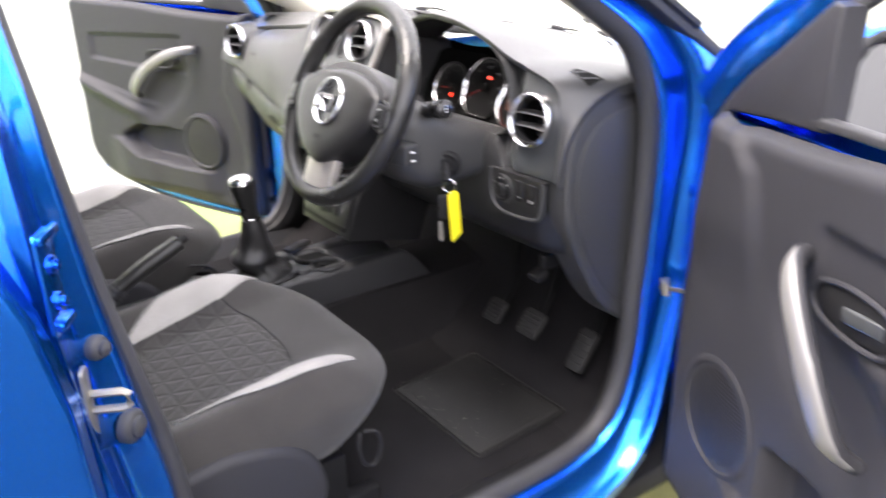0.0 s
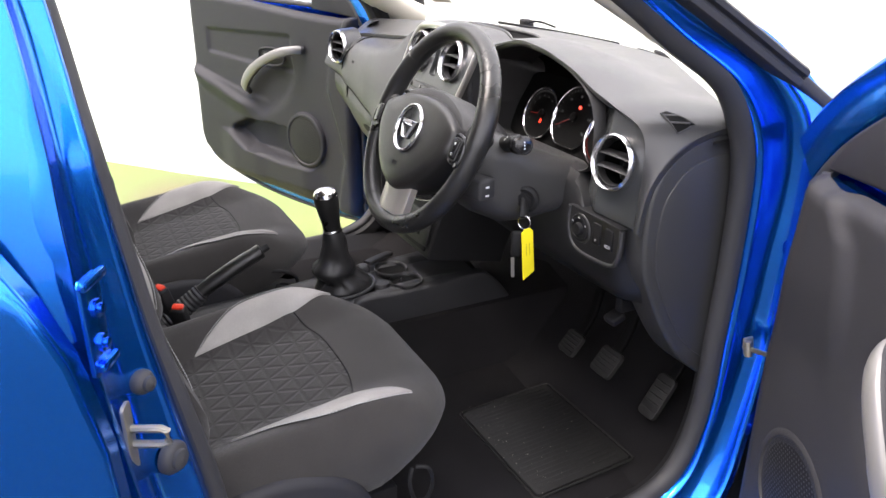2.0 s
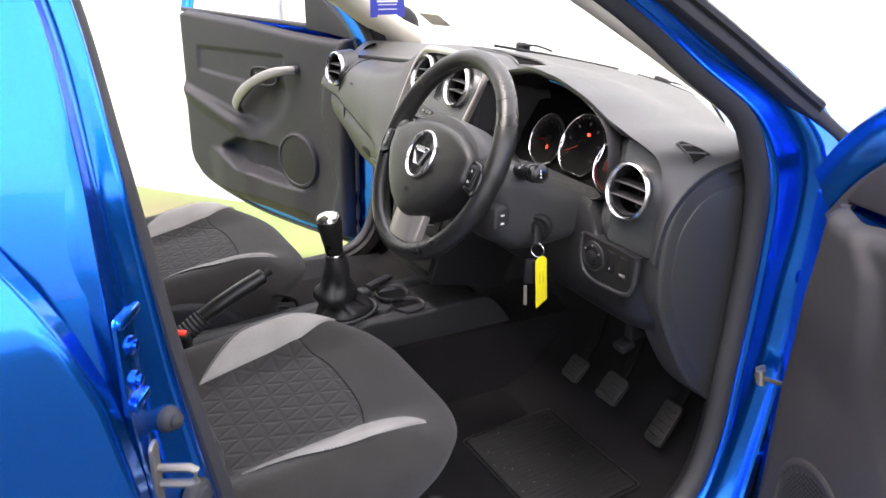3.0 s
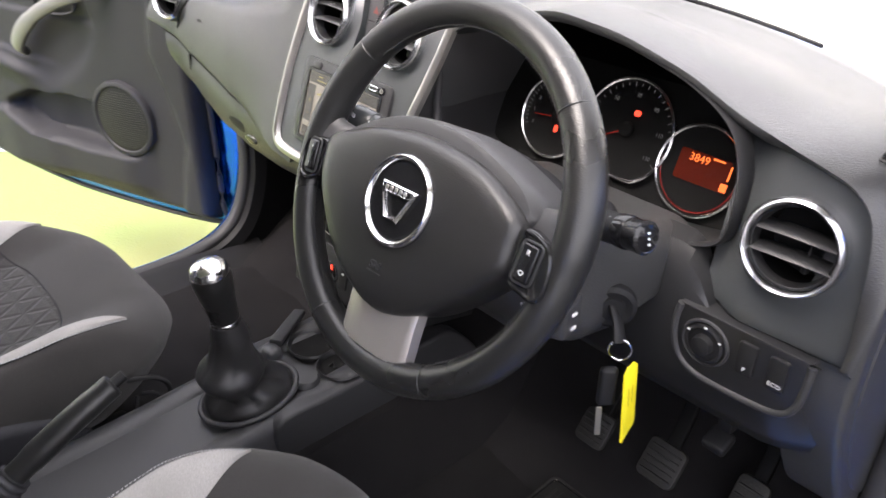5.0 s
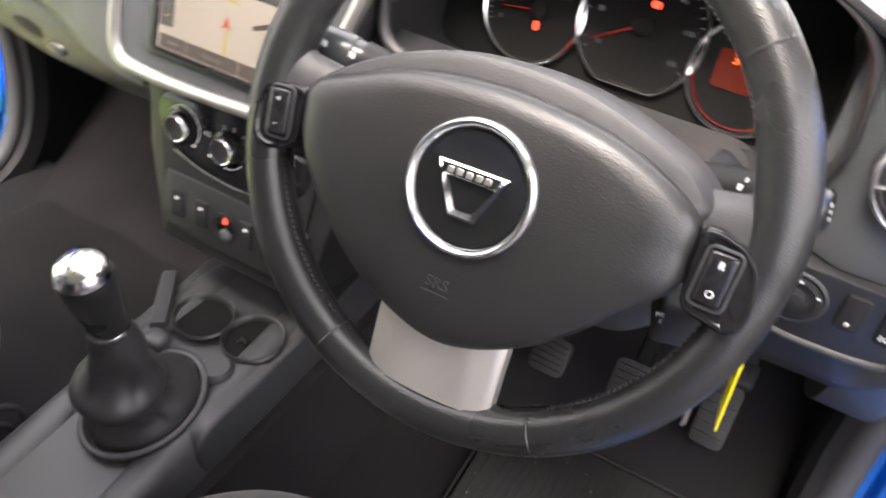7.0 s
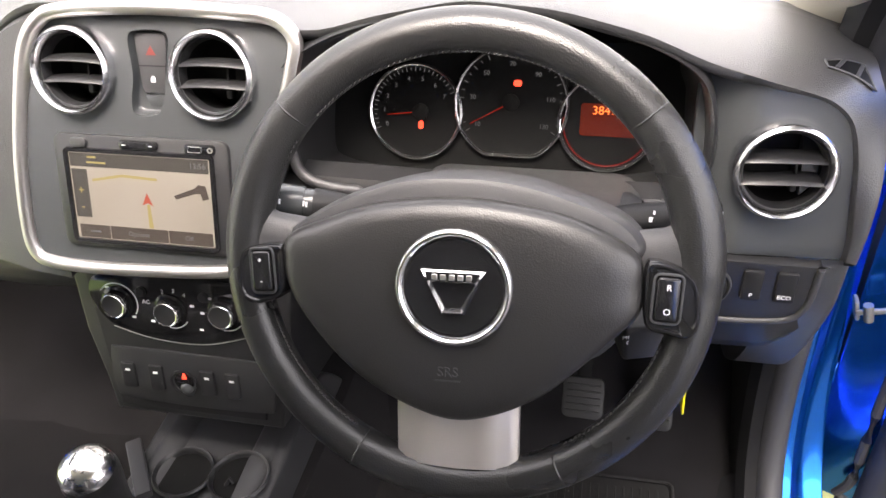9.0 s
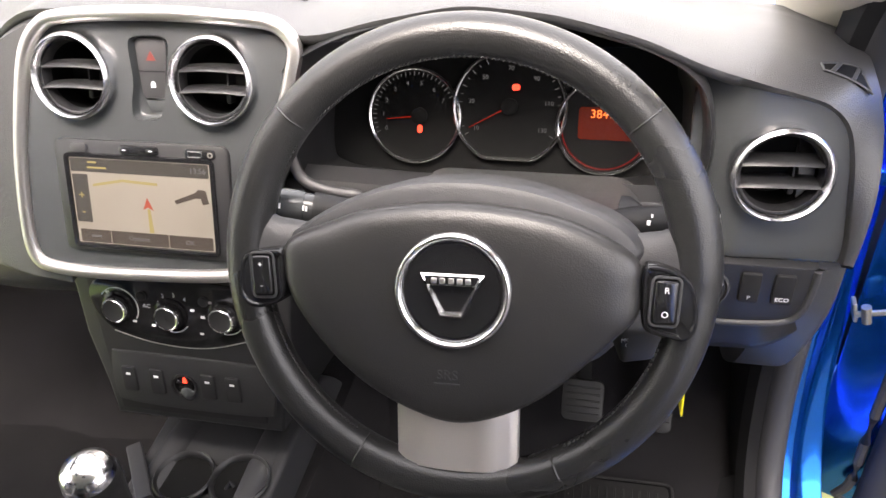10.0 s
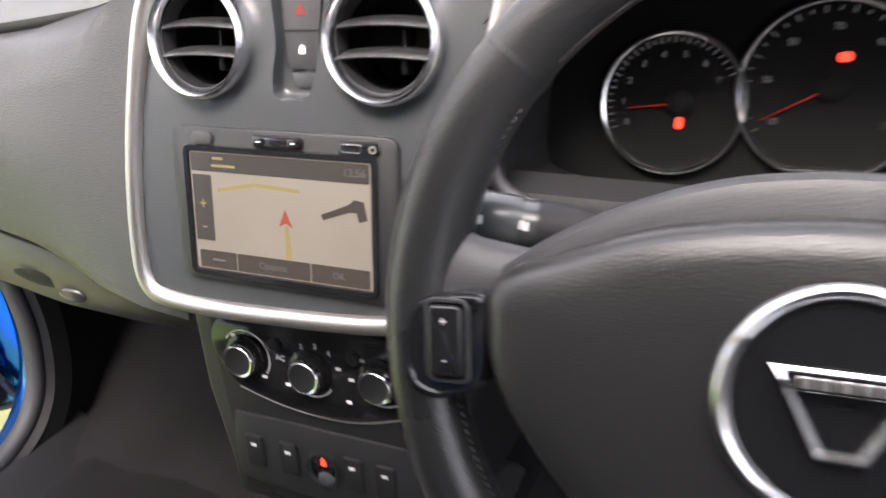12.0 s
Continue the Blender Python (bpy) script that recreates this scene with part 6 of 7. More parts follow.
    # base, runners, recliner cover, lift bar
    for s in (1, -1):
        part("runner", shift(rbox((0.03, 0.46, 0.04), pose(s * 0.19, -0.29, 0.36), 0.006)), BLACK, seat)
        part("seat_leg", shift(rbox((0.025, 0.36, 0.10), pose(s * 0.19, -0.30, 0.42), 0.006)), BLACK, seat)
        cover_line = spline([(-0.46, 0.575), (-0.40, 0.582), (-0.32, 0.588), (-0.25, 0.572), (-0.205, 0.540), (-0.180, 0.485), (-0.195, 0.44), (-0.30, 0.425), (-0.46, 0.43)], 48, closed=True)
        m = axes((s * 0.232, 0, 0), (0, s, 0), (0, 0, 1))
        part("recliner_cover", shift(prism([(s * a, b) for a, b in cover_line], -0.004, 0.030, m, 0.016, 4)), TRIM, seat, "grey plastic seat side cover")
    bar = [(-0.115, -0.10, 0.50), (-0.115, -0.055, 0.485), (-0.10, -0.035, 0.475), (0.10, -0.035, 0.475), (0.115, -0.055, 0.485), (0.115, -0.10, 0.50)]
    part("lift_bar", shift(sweep(bar, circle(0.006, 10))), BLACK, seat)
    hook = spline([(0.240, -0.105, 0.530), (0.250, -0.088, 0.528), (0.252, -0.082, 0.50), (0.250, -0.092, 0.47), (0.248, -0.112, 0.475), (0.248, -0.120, 0.51), (0.240, -0.112, 0.530)], 24)
    part("pull_loop", shift(sweep(hook, circle(0.0035, 8), up=(1, 0, 0))), BLACK, seat)
    if not driver:
        wire = spline([(0.21, -0.20, 0.54), (0.240, -0.13, 0.565), (0.255, -0.085, 0.560), (0.262, -0.070, 0.535), (0.258, -0.090, 0.49), (0.240, -0.16, 0.44)], 24)
        part("belt_wire", shift(sweep(wire, circle(0.004, 8), up=(1, 0, 0))), BLACK, seat)
    return seat


front_seat(0.394, True)
front_seat(-0.356, False, -0.004)


def buckle(x, y, z, turn):
    b = thing("seat_belt_buckle", (x, y, z - 0.08), "black seat belt buckle with a red release button", "buckle", "belt buckles")
    m = pose(x, y, z, 18, 0, turn)
    part("housing", rbox((0.030, 0.022, 0.062), m, 0.005, 3), BLACK, b)
    part("release_button", rbox((0.022, 0.014, 0.010), m @ pose(0, 0.002, 0.030), 0.003, 2), RED, b, "red release button")
    part("stem", rbox((0.02, 0.008, 0.10), m @ pose(0, 0, -0.07), 0.003), BLACK, b)


buckle(0.128, -0.368, 0.612, 60)
buckle(0.108, -0.390, 0.648, 30)

# ---- centre console, gear lever, handbrake ----
console = thing("centre_console", (0, 0.0, 0.45), "dark grey plastic centre console with cup holders", "console")
deck = [(-0.45, 0.52), (-0.36, 0.525), (-0.25, 0.53), (-0.12, 0.538), (-0.05, 0.545), (0.02, 0.550), (0.10, 0.555), (0.17, 0.558), (0.24, 0.558), (0.34, 0.54)]
rows = []
for y, z in deck:
    w = float(np.interp(y, [-0.45, -0.15, 0.0, 0.1, 0.34], [0.085, 0.085, 0.082, 0.080, 0.080]))
    rows.append([(w + 0.018, y, z - 0.17), (w + 0.015, y, z - 0.08), (w + 0.008, y, z - 0.014), (w, y, z - 0.003), (w - 0.010, y, z), (w - 0.028, y, z - 0.002), (w - 0.034, y, z - 0.008), (0.0, y, z - 0.010), (-w + 0.034, y, z - 0.008), (-w + 0.028, y, z - 0.002), (-w + 0.010, y, z), (-w, y, z - 0.003), (-w - 0.008, y, z - 0.014), (-w - 0.015, y, z - 0.08), (-w - 0.018, y, z - 0.17)])
part("console_body", sheet(rows), DASH_LOW, console)
flank = spline([(0.00, 0.545), (0.10, 0.551), (0.20, 0.555), (0.28, 0.560), (0.34, 0.55), (0.41, 0.46), (0.422, 0.385), (0.38, 0.352), (0.325, 0.385), (0.245, 0.412), (0.15, 0.430), (0.02, 0.455)], 60, closed=True)
for s in (1, -1):
    m = axes((s * 0.090, 0, 0), (0, s, 0), (0, 0, 1))
    part("console_flank", prism([(s * a, b) for a, b in flank], -0.02, 0.006, m, 0.006, 3), DASH_LOW, console)
for x, y in ((-0.024, 0.136), (0.050, 0.142)):
    cup = part("cup_holder", lathe([(0.040, 0.004), (0.038, 0.007), (0.0355, 0.005), (0.034, -0.002), (0.032, -0.05), (0.0005, -0.052)], pose(x, y, 0.5535), 36), HOOD, console)
    # flat near-black disc just under the rim paints the cup's inner shade
    part("cup_shade", lathe([(0.0345, -0.002), (0.0005, -0.002)], pose(x, y, 0.5535), 30), VOID, cup)
part("stub_post", join(rbox((0.030, 0.026, 0.022), pose(-0.034, 0.070, 0.566), 0.008, 3), sweep([(-0.046, 0.084, 0.572), (-0.078, 0.125, 0.566), (-0.114, 0.170, 0.556)], rounded(0.020, 0.010, 0.003, 3))), DASH_LOW, console)
part("switch_knob", lathe([(0.020, 0.0), (0.020, 0.010), (0.016, 0.015), (0.0005, 0.015)], pose(0.045, 0.082, 0.546), 28), DASH_LOW, console)
part("wire_hook", sweep([(0.035, 0.130, 0.550), (0.04, 0.135, 0.558), (0.045, 0.133, 0.553)], circle(0.003, 8)), BLACK, console)

gear = thing("gear_lever", (0.010, 0.0, 0.56), "gear lever with a chrome-topped knob and black leather gaiter", "gear lever")
AX = axes((0.012, 0.004, 0.552), (1, 0, 0), (0, 0.985, 0.10))
folds = []
# height, radius, depth of the creases, drift towards the seat
for h, r, wob, drift in ((-0.010, 0.0545, 0.0, 0.0), (0.000, 0.0545, 0.0, 0.0), (0.006, 0.0550, 0.04, 0.0), (0.012, 0.0530, 0.14, 0.0), (0.019, 0.0475, 0.24, 0.0), (0.026, 0.0425, 0.28, 0.001), (0.033, 0.0405, 0.20, 0.003), (0.040, 0.0440, 0.10, 0.006), (0.047, 0.0480, 0.05, 0.007), (0.055, 0.0490, 0.04, 0.007), (0.062, 0.0465, 0.06, 0.007), (0.069, 0.0415, 0.09, 0.006), (0.076, 0.0365, 0.10, 0.004), (0.085, 0.0330, 0.07, 0.003), (0.094, 0.0305, 0.06, 0.002), (0.104, 0.0290, 0.06, 0.001), (0.114, 0.0275, 0.03, 0.0), (0.124, 0.0260, 0.02, 0.0), (0.135, 0.0240, 0.01, 0.0), (0.146, 0.0205, 0.0, 0.0)):
    low_part = 1 - float(smooth(0.0, 0.05, h))
    ring_at = []
    for a in np.linspace(0, 2 * math.pi, 73)[:-1]:
        # broad folds with narrow valleys between them
        crease_in = 0.5 * abs(math.sin(2.5 * a + 0.6)) ** 0.6 + 0.5 * math.sin(3 * a + 70 * h) * (1 - low_part)
        rr = r * (1 + 1.6 * wob * (crease_in - 0.35))
        ring_at.append(AX @ Vector((rr * math.cos(a) + 0.009 * h / 0.146 - drift, rr * (1 + 0.20 * low_part) * math.sin(a) - 2 * drift - 0.009 * h / 0.146, h)))
    folds.append(ring_at)
part("gaiter", sheet(folds, wrap_v=True), GAITER, gear, "creased black leather gaiter")
part("gaiter_frame", sweep([AX @ Vector((0.058 * math.cos(a), 0.073 * math.sin(a), 0.001)) for a in np.linspace(0, 2 * math.pi, 49)[:-1]], circle(0.0045, 10), up=(0, 0, 1), closed=True), DASH_LOW, gear)
KN = axes((0.0210, -0.0195, 0.698), (1, 0, -0.036), (0, 0.988, 0.151))
knob = part("knob", lathe([(0.0185, 0.0), (0.0195, 0.008), (0.0208, 0.025), (0.0235, 0.047), (0.0262, 0.066), (0.0268, 0.076), (0.0256, 0.085)], KN, 36), LEATHER, gear, "black leather knob")
part("knob_collar", lathe([(0.0195, -0.006), (0.0208, -0.003), (0.0208, 0.003), (0.0195, 0.005)], KN, 36), CHROME, knob, "thin chrome collar")
part("knob_cap", lathe([(0.0259, 0.084), (0.0246, 0.0905), (0.0200, 0.0968), (0.0105, 0.1008), (0.0005, 0.102)], KN, 40), CHROME, knob, "chrome cap with gear pattern")
gate = [rbox((0.0008, 0.014, 0.0004), KN @ pose(x, 0.0, 0.1012), 0) for x in (-0.008, 0.0, 0.008)] + [rbox((0.0165, 0.0008, 0.0004), KN @ pose(0, 0, 0.1014), 0)]
part("gear_pattern", join(*gate), BLACK, knob)
part("gear_marks", join(letters("1", 0.005, KN @ pose(-0.008, 0.0105, 0.1000), 0.0001), letters("3", 0.005, KN @ pose(0.0, 0.0105, 0.1018), 0.0001), letters("5", 0.005, KN @ pose(0.008, 0.0105, 0.1000), 0.0001), letters("2", 0.005, KN @ pose(-0.008, -0.0105, 0.1000), 0.0001), letters("4", 0.005, KN @ pose(0.0, -0.0105, 0.1018), 0.0001), letters("R", 0.005, KN @ pose(0.008, -0.0105, 0.1000), 0.0001)), BLACK, knob)

brake = thing("handbrake", (0.042, -0.372, 0.5540), "black handbrake lever, raised, with a ribbed gaiter", "handbrake")
hb = [(0.042, -0.357, 0.5920), (0.042, -0.312, 0.6220), (0.042, -0.247, 0.6580), (0.042, -0.197, 0.6820), (0.042, -0.182, 0.6890)]
hp = spline(hb, 24)
part("lever_grip", sweep(hp, [(0.0165 * math.cos(a), 0.0150 * math.sin(a)) for a in np.linspace(0, 2 * math.pi, 17)[:-1]], scale=[0.95] * 8 + [1.05] * 8 + [1.0] * 6 + [0.9, 0.6]), LEATHER, brake)
part("release_knob", sweep([(0.042, -0.184, 0.6885), (0.042, -0.168, 0.6955)], circle(0.0075, 14)), BLACK, brake)
ribs = []
for i in range(41):
    t = i / 40
    c = Vector((0.042, -0.387 + 0.075 * t, 0.566 + 0.054 * t))
    ribs.append((c, 0.021 - 0.002 * t + (0.0012 if i % 4 < 2 else -0.0010)))
part("gaiter", sweep([c for c, r in ribs], circle(1.0, 20), scale=[r for c, r in ribs]), RUBBER, brake, "ribbed rubber gaiter")

# ---- floor mat and pedals ----
mat = thing("floor_mat", (0.42, 0.1, 0.335), "black carpet mat with a scuffed ribbed rubber heel pad", "mat")
part("carpet", prism(rounded(0.50, 0.66, 0.05, 6), 0.0, 0.008, pose(0.41, 0.055, 0.337), 0.004), CARPET, mat)
hm = axes((0.455, 0.262, 0.3525), (1.0, 0.01, 0), (-0.01, 1, 0.06))
pad = part("heel_pad", prism(rounded(0.29, 0.215, 0.008, 3), -0.001, 0.003, hm, 0.0015), MAT_RUBBER, mat, "scuffed ribbed rubber heel pad")
for i in range(22):
    part("rib", rbox((0.0035, 0.19, 0.003), hm @ pose(-0.130 + 0.0123 * i, 0, 0.0035), 0.001, 1), MAT_RUBBER, pad)
part("mat_edging", sweep([hm @ Vector((a, b, 0.001)) for a, b in rounded(0.302, 0.227, 0.010, 3)], circle(0.0022, 6), up=(0, 0, 1), closed=True), MAT_RUBBER, mat)
rng = random.Random(11)
grit = []
for k in range(56):
    along, across = rng.uniform(-0.155, 0.155), -0.112 + abs(rng.gauss(0, 0.05)) if k % 3 else rng.uniform(-0.11, 0.11)
    size = rng.uniform(0.0006, 0.0016)
    grit.append(rbox((size, size * rng.uniform(0.6, 1.8), size * 0.6), hm @ pose(along, across, 0.0048 + size * 0.2, 0, 0, rng.uniform(0, 180)), 0))
tagged(part("grit", join(*grit), STEEL, mat, "pale specks of grit"), kind="stuff")
mat_p = thing("floor_mat", (-0.40, 0.1, 0.335), "plain black carpet passenger mat", "mat")
part("carpet", prism(rounded(0.48, 0.60, 0.05, 6), 0.0, 0.008, pose(-0.40, 0.05, 0.337), 0.004), CARPET, mat_p)


def pedal(x, y, z, w, h, lean_deg, name, label):
    p = thing(name, (x, y + 0.06, z), label, "pedal", "pedals")
    m = pose(x, y, z, 90 - lean_deg, 0, 0)
    plate = part("pad", prism(rounded(w, h, 0.010, 4), -0.004, 0.006, m, 0.003), MAT_RUBBER, p)
    for i in range(5):
        part("rib", rbox((w * 0.82, 0.003, 0.003), m @ pose(0, (i - 2) * h * 0.16, 0.007), 0.001, 1), MAT_RUBBER, plate)
    # arm in near-black: the footwell's darkness is put into its colour
    part("arm", sweep(spline([(x, y + 0.008, z), (x, y + 0.05, z + 0.06), (x, y + 0.07, z + 0.16), (x, y + 0.06, z + 0.27)], 12), rounded(0.012, 0.022, 0.004, 3), up=(1, 0, 0)), VOID, p)


pedal(0.347, 0.402, 0.478, 0.052, 0.054, 40, "clutch_pedal", "worn rubber clutch pedal")
pedal(0.464, 0.405, 0.492, 0.060, 0.060, 40, "brake_pedal", "worn rubber brake pedal")
pedal(0.574, 0.447, 0.462, 0.046, 0.092, 35, "accelerator_pedal", "ribbed rubber accelerator pedal")
lever = thing("bonnet_release", (0.575, 0.40, 0.66), "small black bonnet release lever", "lever")
part("grip", rbox((0.03, 0.03, 0.016), pose(0.571, 0.320, 0.666, 20), 0.005, 3), BLACK, lever)
part("pivot", rbox((0.02, 0.06, 0.03), pose(0.571, 0.355, 0.690), 0.005), BLACK, lever)
belt = thing("seat_belt", (0.66, -0.56, 0.4), "dark seat belt webbing beside the centre pillar", "seat belt")
part("webbing", thick([[(0.655, -0.585, 1.40), (0.655, -0.635, 1.40)], [(0.665, -0.580, 1.0), (0.665, -0.630, 1.0)], [(0.672, -0.575, 0.6), (0.672, -0.625, 0.6)], [(0.675, -0.570, 0.40), (0.675, -0.620, 0.40)]], (0.002, 0, 0)), BLACK, belt)
part("belt_guide", rbox((0.03, 0.08, 0.05), pose(0.655, -0.61, 1.40), 0.01, 3), BLACK, belt)

# ---- front doors, both open ----
def car_door(s):
    """A front door, standing open. Local u runs from the hinge, w towards the cabin side, z up. s: 1 the driver's side, -1 the other."""
    swing = radians(24.0 if s > 0 else 23.3)
    inward = 0.0 if s > 0 else 0.045
    hinge = Vector((s * 0.812, 0.470, -0.012)) if s > 0 else Vector((s * 0.805, 0.462, 0))
    d, n = Vector((s * math.cos(swing), -math.sin(swing), 0)), Vector((-s * math.sin(swing), -math.cos(swing), 0))
    P = lambda u, z, w: tuple(hinge + d * u + n * w + Vector((0, 0, z)))
    FACE = Matrix(((d.x * s, 0, n.x, hinge.x), (d.y * s, 0, n.y, hinge.y), (0, 1, 0, hinge.z), (0, 0, 0, 1)))
    L = lambda u, z, w=0.0: FACE @ pose(s * u, z, w)
    door = thing("front_door", P(0.5, 0.34, 0.03), "blue car front door standing open, dark grey trim inside" if s < 0 else "blue car front door standing open, dark grey trim, with a mirror", "car door", "front doors")
    # outer skin
    rows = []
    lift = lambda u, z: 0.085 * smooth(0.45, 1.0, u) * (1 - smooth(0.34, 0.62, z))
    for z, w in ((0.325, 0.015), (0.335, -0.004), (0.40, -0.025), (0.55, -0.045), (0.72, -0.052), (0.86, -0.046), (0.96, -0.032), (1.03, -0.016), (1.055, 0.0)):
        rows.append([P(u, z + float(lift(u, z)), w * (1.0 if 0.02 < u < 0.97 else 0.7)) for u in np.linspace(0.0, 1.0, 24)])
    part("outer_skin", sheet(rows), PAINT, door)
    shell = [(0.0, 0.335), (0.45, 0.335), (0.70, 0.362), (0.88, 0.398), (0.955, 0.44), (0.985, 0.52), (0.998, 0.75), (0.985, 1.02), (0.0, 1.02)]
    part("inner_shell", prism([(s * a, b) for a, b in shell], 0.0, 0.030, FACE, 0.004), PAINT, door)
    part("edge_seal", sweep([P(u, z, 0.048) for u, z in spline([(0.105, 1.03), (0.08, 0.90), (0.066, 0.70), (0.066, 0.42), (0.09, 0.352), (0.5, 0.352), (0.75, 0.385), (0.92, 0.435), (0.968, 0.52), (0.980, 0.7), (0.970, 1.05)], 60)], circle(0.007, 8), up=(0, 0, 1)), RUBBER, door, "rubber door edge seal")
    # trim panel: a relief over u and z
    u0 = 0.074
    us = np.concatenate([[u0, u0 + 0.004, u0 + 0.012], np.linspace(u0 + 0.025, 0.93, 110), [0.945, 0.957, 0.964, 0.967]])
    vs = np.concatenate([[0.0, 0.006, 0.018], np.linspace(0.03, 0.97, 96), [0.985, 0.994, 1.0]])
    low = np.interp(us, [0.03, 0.13, 0.36, 0.61, 0.74, 0.87, 0.93, 0.967], [0.366, 0.367, 0.372, 0.383, 0.398, 0.428, 0.470, 0.56])
    high = np.interp(us, [0.03, 0.10, 0.14, 0.345, 0.61, 0.93, 0.967], [1.040, 1.035, 1.028, 1.035, 1.055, 1.066, 1.05])
    relief = []
    for v in vs:
        z = low + (high - low) * v
        rim = np.minimum(np.minimum((us - u0) / 0.02, (0.967 - us) / 0.022), np.minimum((z - low) / 0.025, (high - z) / 0.018))
        w = 0.046 + 0.030 * np.sqrt(np.clip(1 - (1 - np.clip(rim, 0, 1)) ** 2, 0, 1))
        up_box = smooth(0, 0.014, np.minimum(np.minimum(us - 0.375, 0.865 - us), np.minimum(z - 0.835 - 0.06 * (us - 0.6), 0.955 - z - 0.03 * (us - 0.6))))
        w = w - 0.008 * up_box
        rest_top, rest_low = 0.700 + 0.30 * (us - 0.60), 0.640 + 0.30 * (us - 0.60)
        armrest = smooth(0, 0.035, rest_top - z) * smooth(-0.03, 0.05, z - rest_low) * smooth(0.55, 0.66, us) * (1 - smooth(0.93, 0.965, us))
        w = w + 0.022 * armrest
        step = smooth(0, 0.012, (0.802 + 0.22 * (us - 0.95)) - z) * smooth(0.52, 0.60, us)
        w = w + 0.008 * step * (1 - smooth(0.94, 0.965, us))
        grip = np.exp(-(((us - 0.45 - inward) / 0.12) ** 2 + ((z - 0.76 - 0.55 * (0.45 + inward - us)) / 0.075) ** 2) ** 2)
        w = w - 0.022 * grip
        pocket_top = np.interp(us - inward, [0.17, 0.30, 0.42, 0.60, 0.70], [0.60, 0.62, 0.635, 0.635, 0.59])
        pocket_low = np.interp(us - inward, [0.17, 0.25, 0.42, 0.60, 0.70], [0.548, 0.500, 0.500, 0.515, 0.565])
        pocket = smooth(0, 0.018, np.minimum(pocket_top - z, z - pocket_low)) * smooth(0.335, 0.36, us - inward) * (1 - smooth(0.675, 0.70, us - inward))
        w = w - 0.044 * pocket
        bin_low = smooth(0, 0.05, z - 0.385) * (1 - smooth(-0.004, 0.012, z - pocket_low)) * smooth(0.22, 0.34, us) * (1 - smooth(0.70, 0.84, us))
        w = w + 0.022 * bin_low
        brow = 0.7 * inward + np.interp(z, [0.36, 0.46, 0.56, 0.65, 0.79, 0.92, 1.0, 1.06], [0.14, 0.12, 0.095, 0.115, 0.165, 0.145, 0.085, 0.07])
        rise = 0.014
        if s > 0:
            brow = np.interp(z, [0.36, 0.70, 0.80, 0.88, 0.94, 0.98, 1.01, 1.04, 1.07], [0.20, 0.25, 0.262, 0.264, 0.256, 0.240, 0.205, 0.165, 0.12])
            rise = 0.014 * smooth(0.78, 0.92, z)
        w = w + rise * (1 - smooth(-0.02, 0.012, us - brow)) * smooth(u0, u0 + 0.02, us)
        slant = (0.040 if s > 0 else 0.0) * smooth(0.72, 1.04, z) * (1 - smooth(u0, 0.22, us))
        relief.append([P(a, b, c) for a, b, c in zip(us + slant, z, w)])
    part("door_trim", sheet(relief), TRIM, door, "dark grey moulded door trim", sharp=60)
    # loudspeaker
    spk = L(0.222, 0.590, 0.074) if s > 0 else L(0.318, 0.604, 0.086)
    ring = part("speaker_ring", lathe([(0.100, -0.012), (0.097, 0.002), (0.092, 0.0055), (0.086, 0.005), (0.083, 0.001)], spk, 48), TRIM, door)
    part("speaker_grille", lathe([(0.084, 0.001), (0.06, 0.004), (0.03, 0.0055), (0.0005, 0.006)], spk, 40), BLACK, ring, "perforated black speaker grille")
    bumps = []
    for i in range(-11, 12):
        for j in range(-12, 13):
            x, y = (i + 0.5 * (j % 2)) * 0.0068, j * 0.0059
            if x * x + y * y < 0.078 ** 2:
                h = 0.006 - 0.75 * (x * x + y * y)
                bumps.append(([spk @ Vector((x + 0.0022 * math.cos(t), y + 0.0022 * math.sin(t), h + 0.0008)) for t in (0.5, 2.1, 3.6, 5.2)], [(0, 1, 2, 3)]))
    tagged(part("grille_mesh", join(*bumps), DASH_LOW, ring), kind="stuff")
    # pull handle with a silver face
    bow = spline([(0.303 + (a - 0.266) * 0.923 if s < 0 else 0.368 + (a - 0.266) * 0.42, 0.740 + (b - 0.694) * 0.846 if s < 0 else 0.718 + (b - 0.694) * 0.96, c) for a, b, c in ((0.605, 0.694, 0.085), (0.584, 0.722, 0.114), (0.535, 0.775, 0.128), (0.47, 0.826, 0.132), (0.395, 0.868, 0.128), (0.33, 0.893, 0.116), (0.288, 0.902, 0.100), (0.266, 0.902, 0.080))], 30)
    wide = [(0.9, 1.0)] * 4 + [(1.15, 1.0)] * 8 + [(1.0, 1.0)] * 10 + [(0.9, 1.0)] * 6 + [(0.8, 0.9)] * 2
    pull = part("pull_handle", sweep([P(*p) for p in bow], [(0.017 * math.cos(a), 0.011 * math.sin(a)) for a in np.linspace(0, 2 * math.pi, 17)[:-1]], up=tuple(n), scale=wide), TRIM, door)
    part("handle_face", sweep([P(a, b, c + 0.006) for a, b, c in bow[1:-1]], [(0.0155 * math.cos(a), 0.0075 * math.sin(a)) for a in np.linspace(0, math.pi, 11)], up=tuple(n), scale=wide[1:-1]), HANDLE, pull, "satin silver handle face")
    # inner latch
    cup = part("latch_cup", prism([(s * (a + 0.8 * inward), b) for a, b in spline([(0.40, 0.893), (0.45, 0.900), (0.505, 0.892), (0.515, 0.868), (0.495, 0.850), (0.44, 0.848), (0.395, 0.858), (0.385, 0.878)], 40, closed=True)], 0.060, 0.0725, FACE, 0.003), BLACK, door)
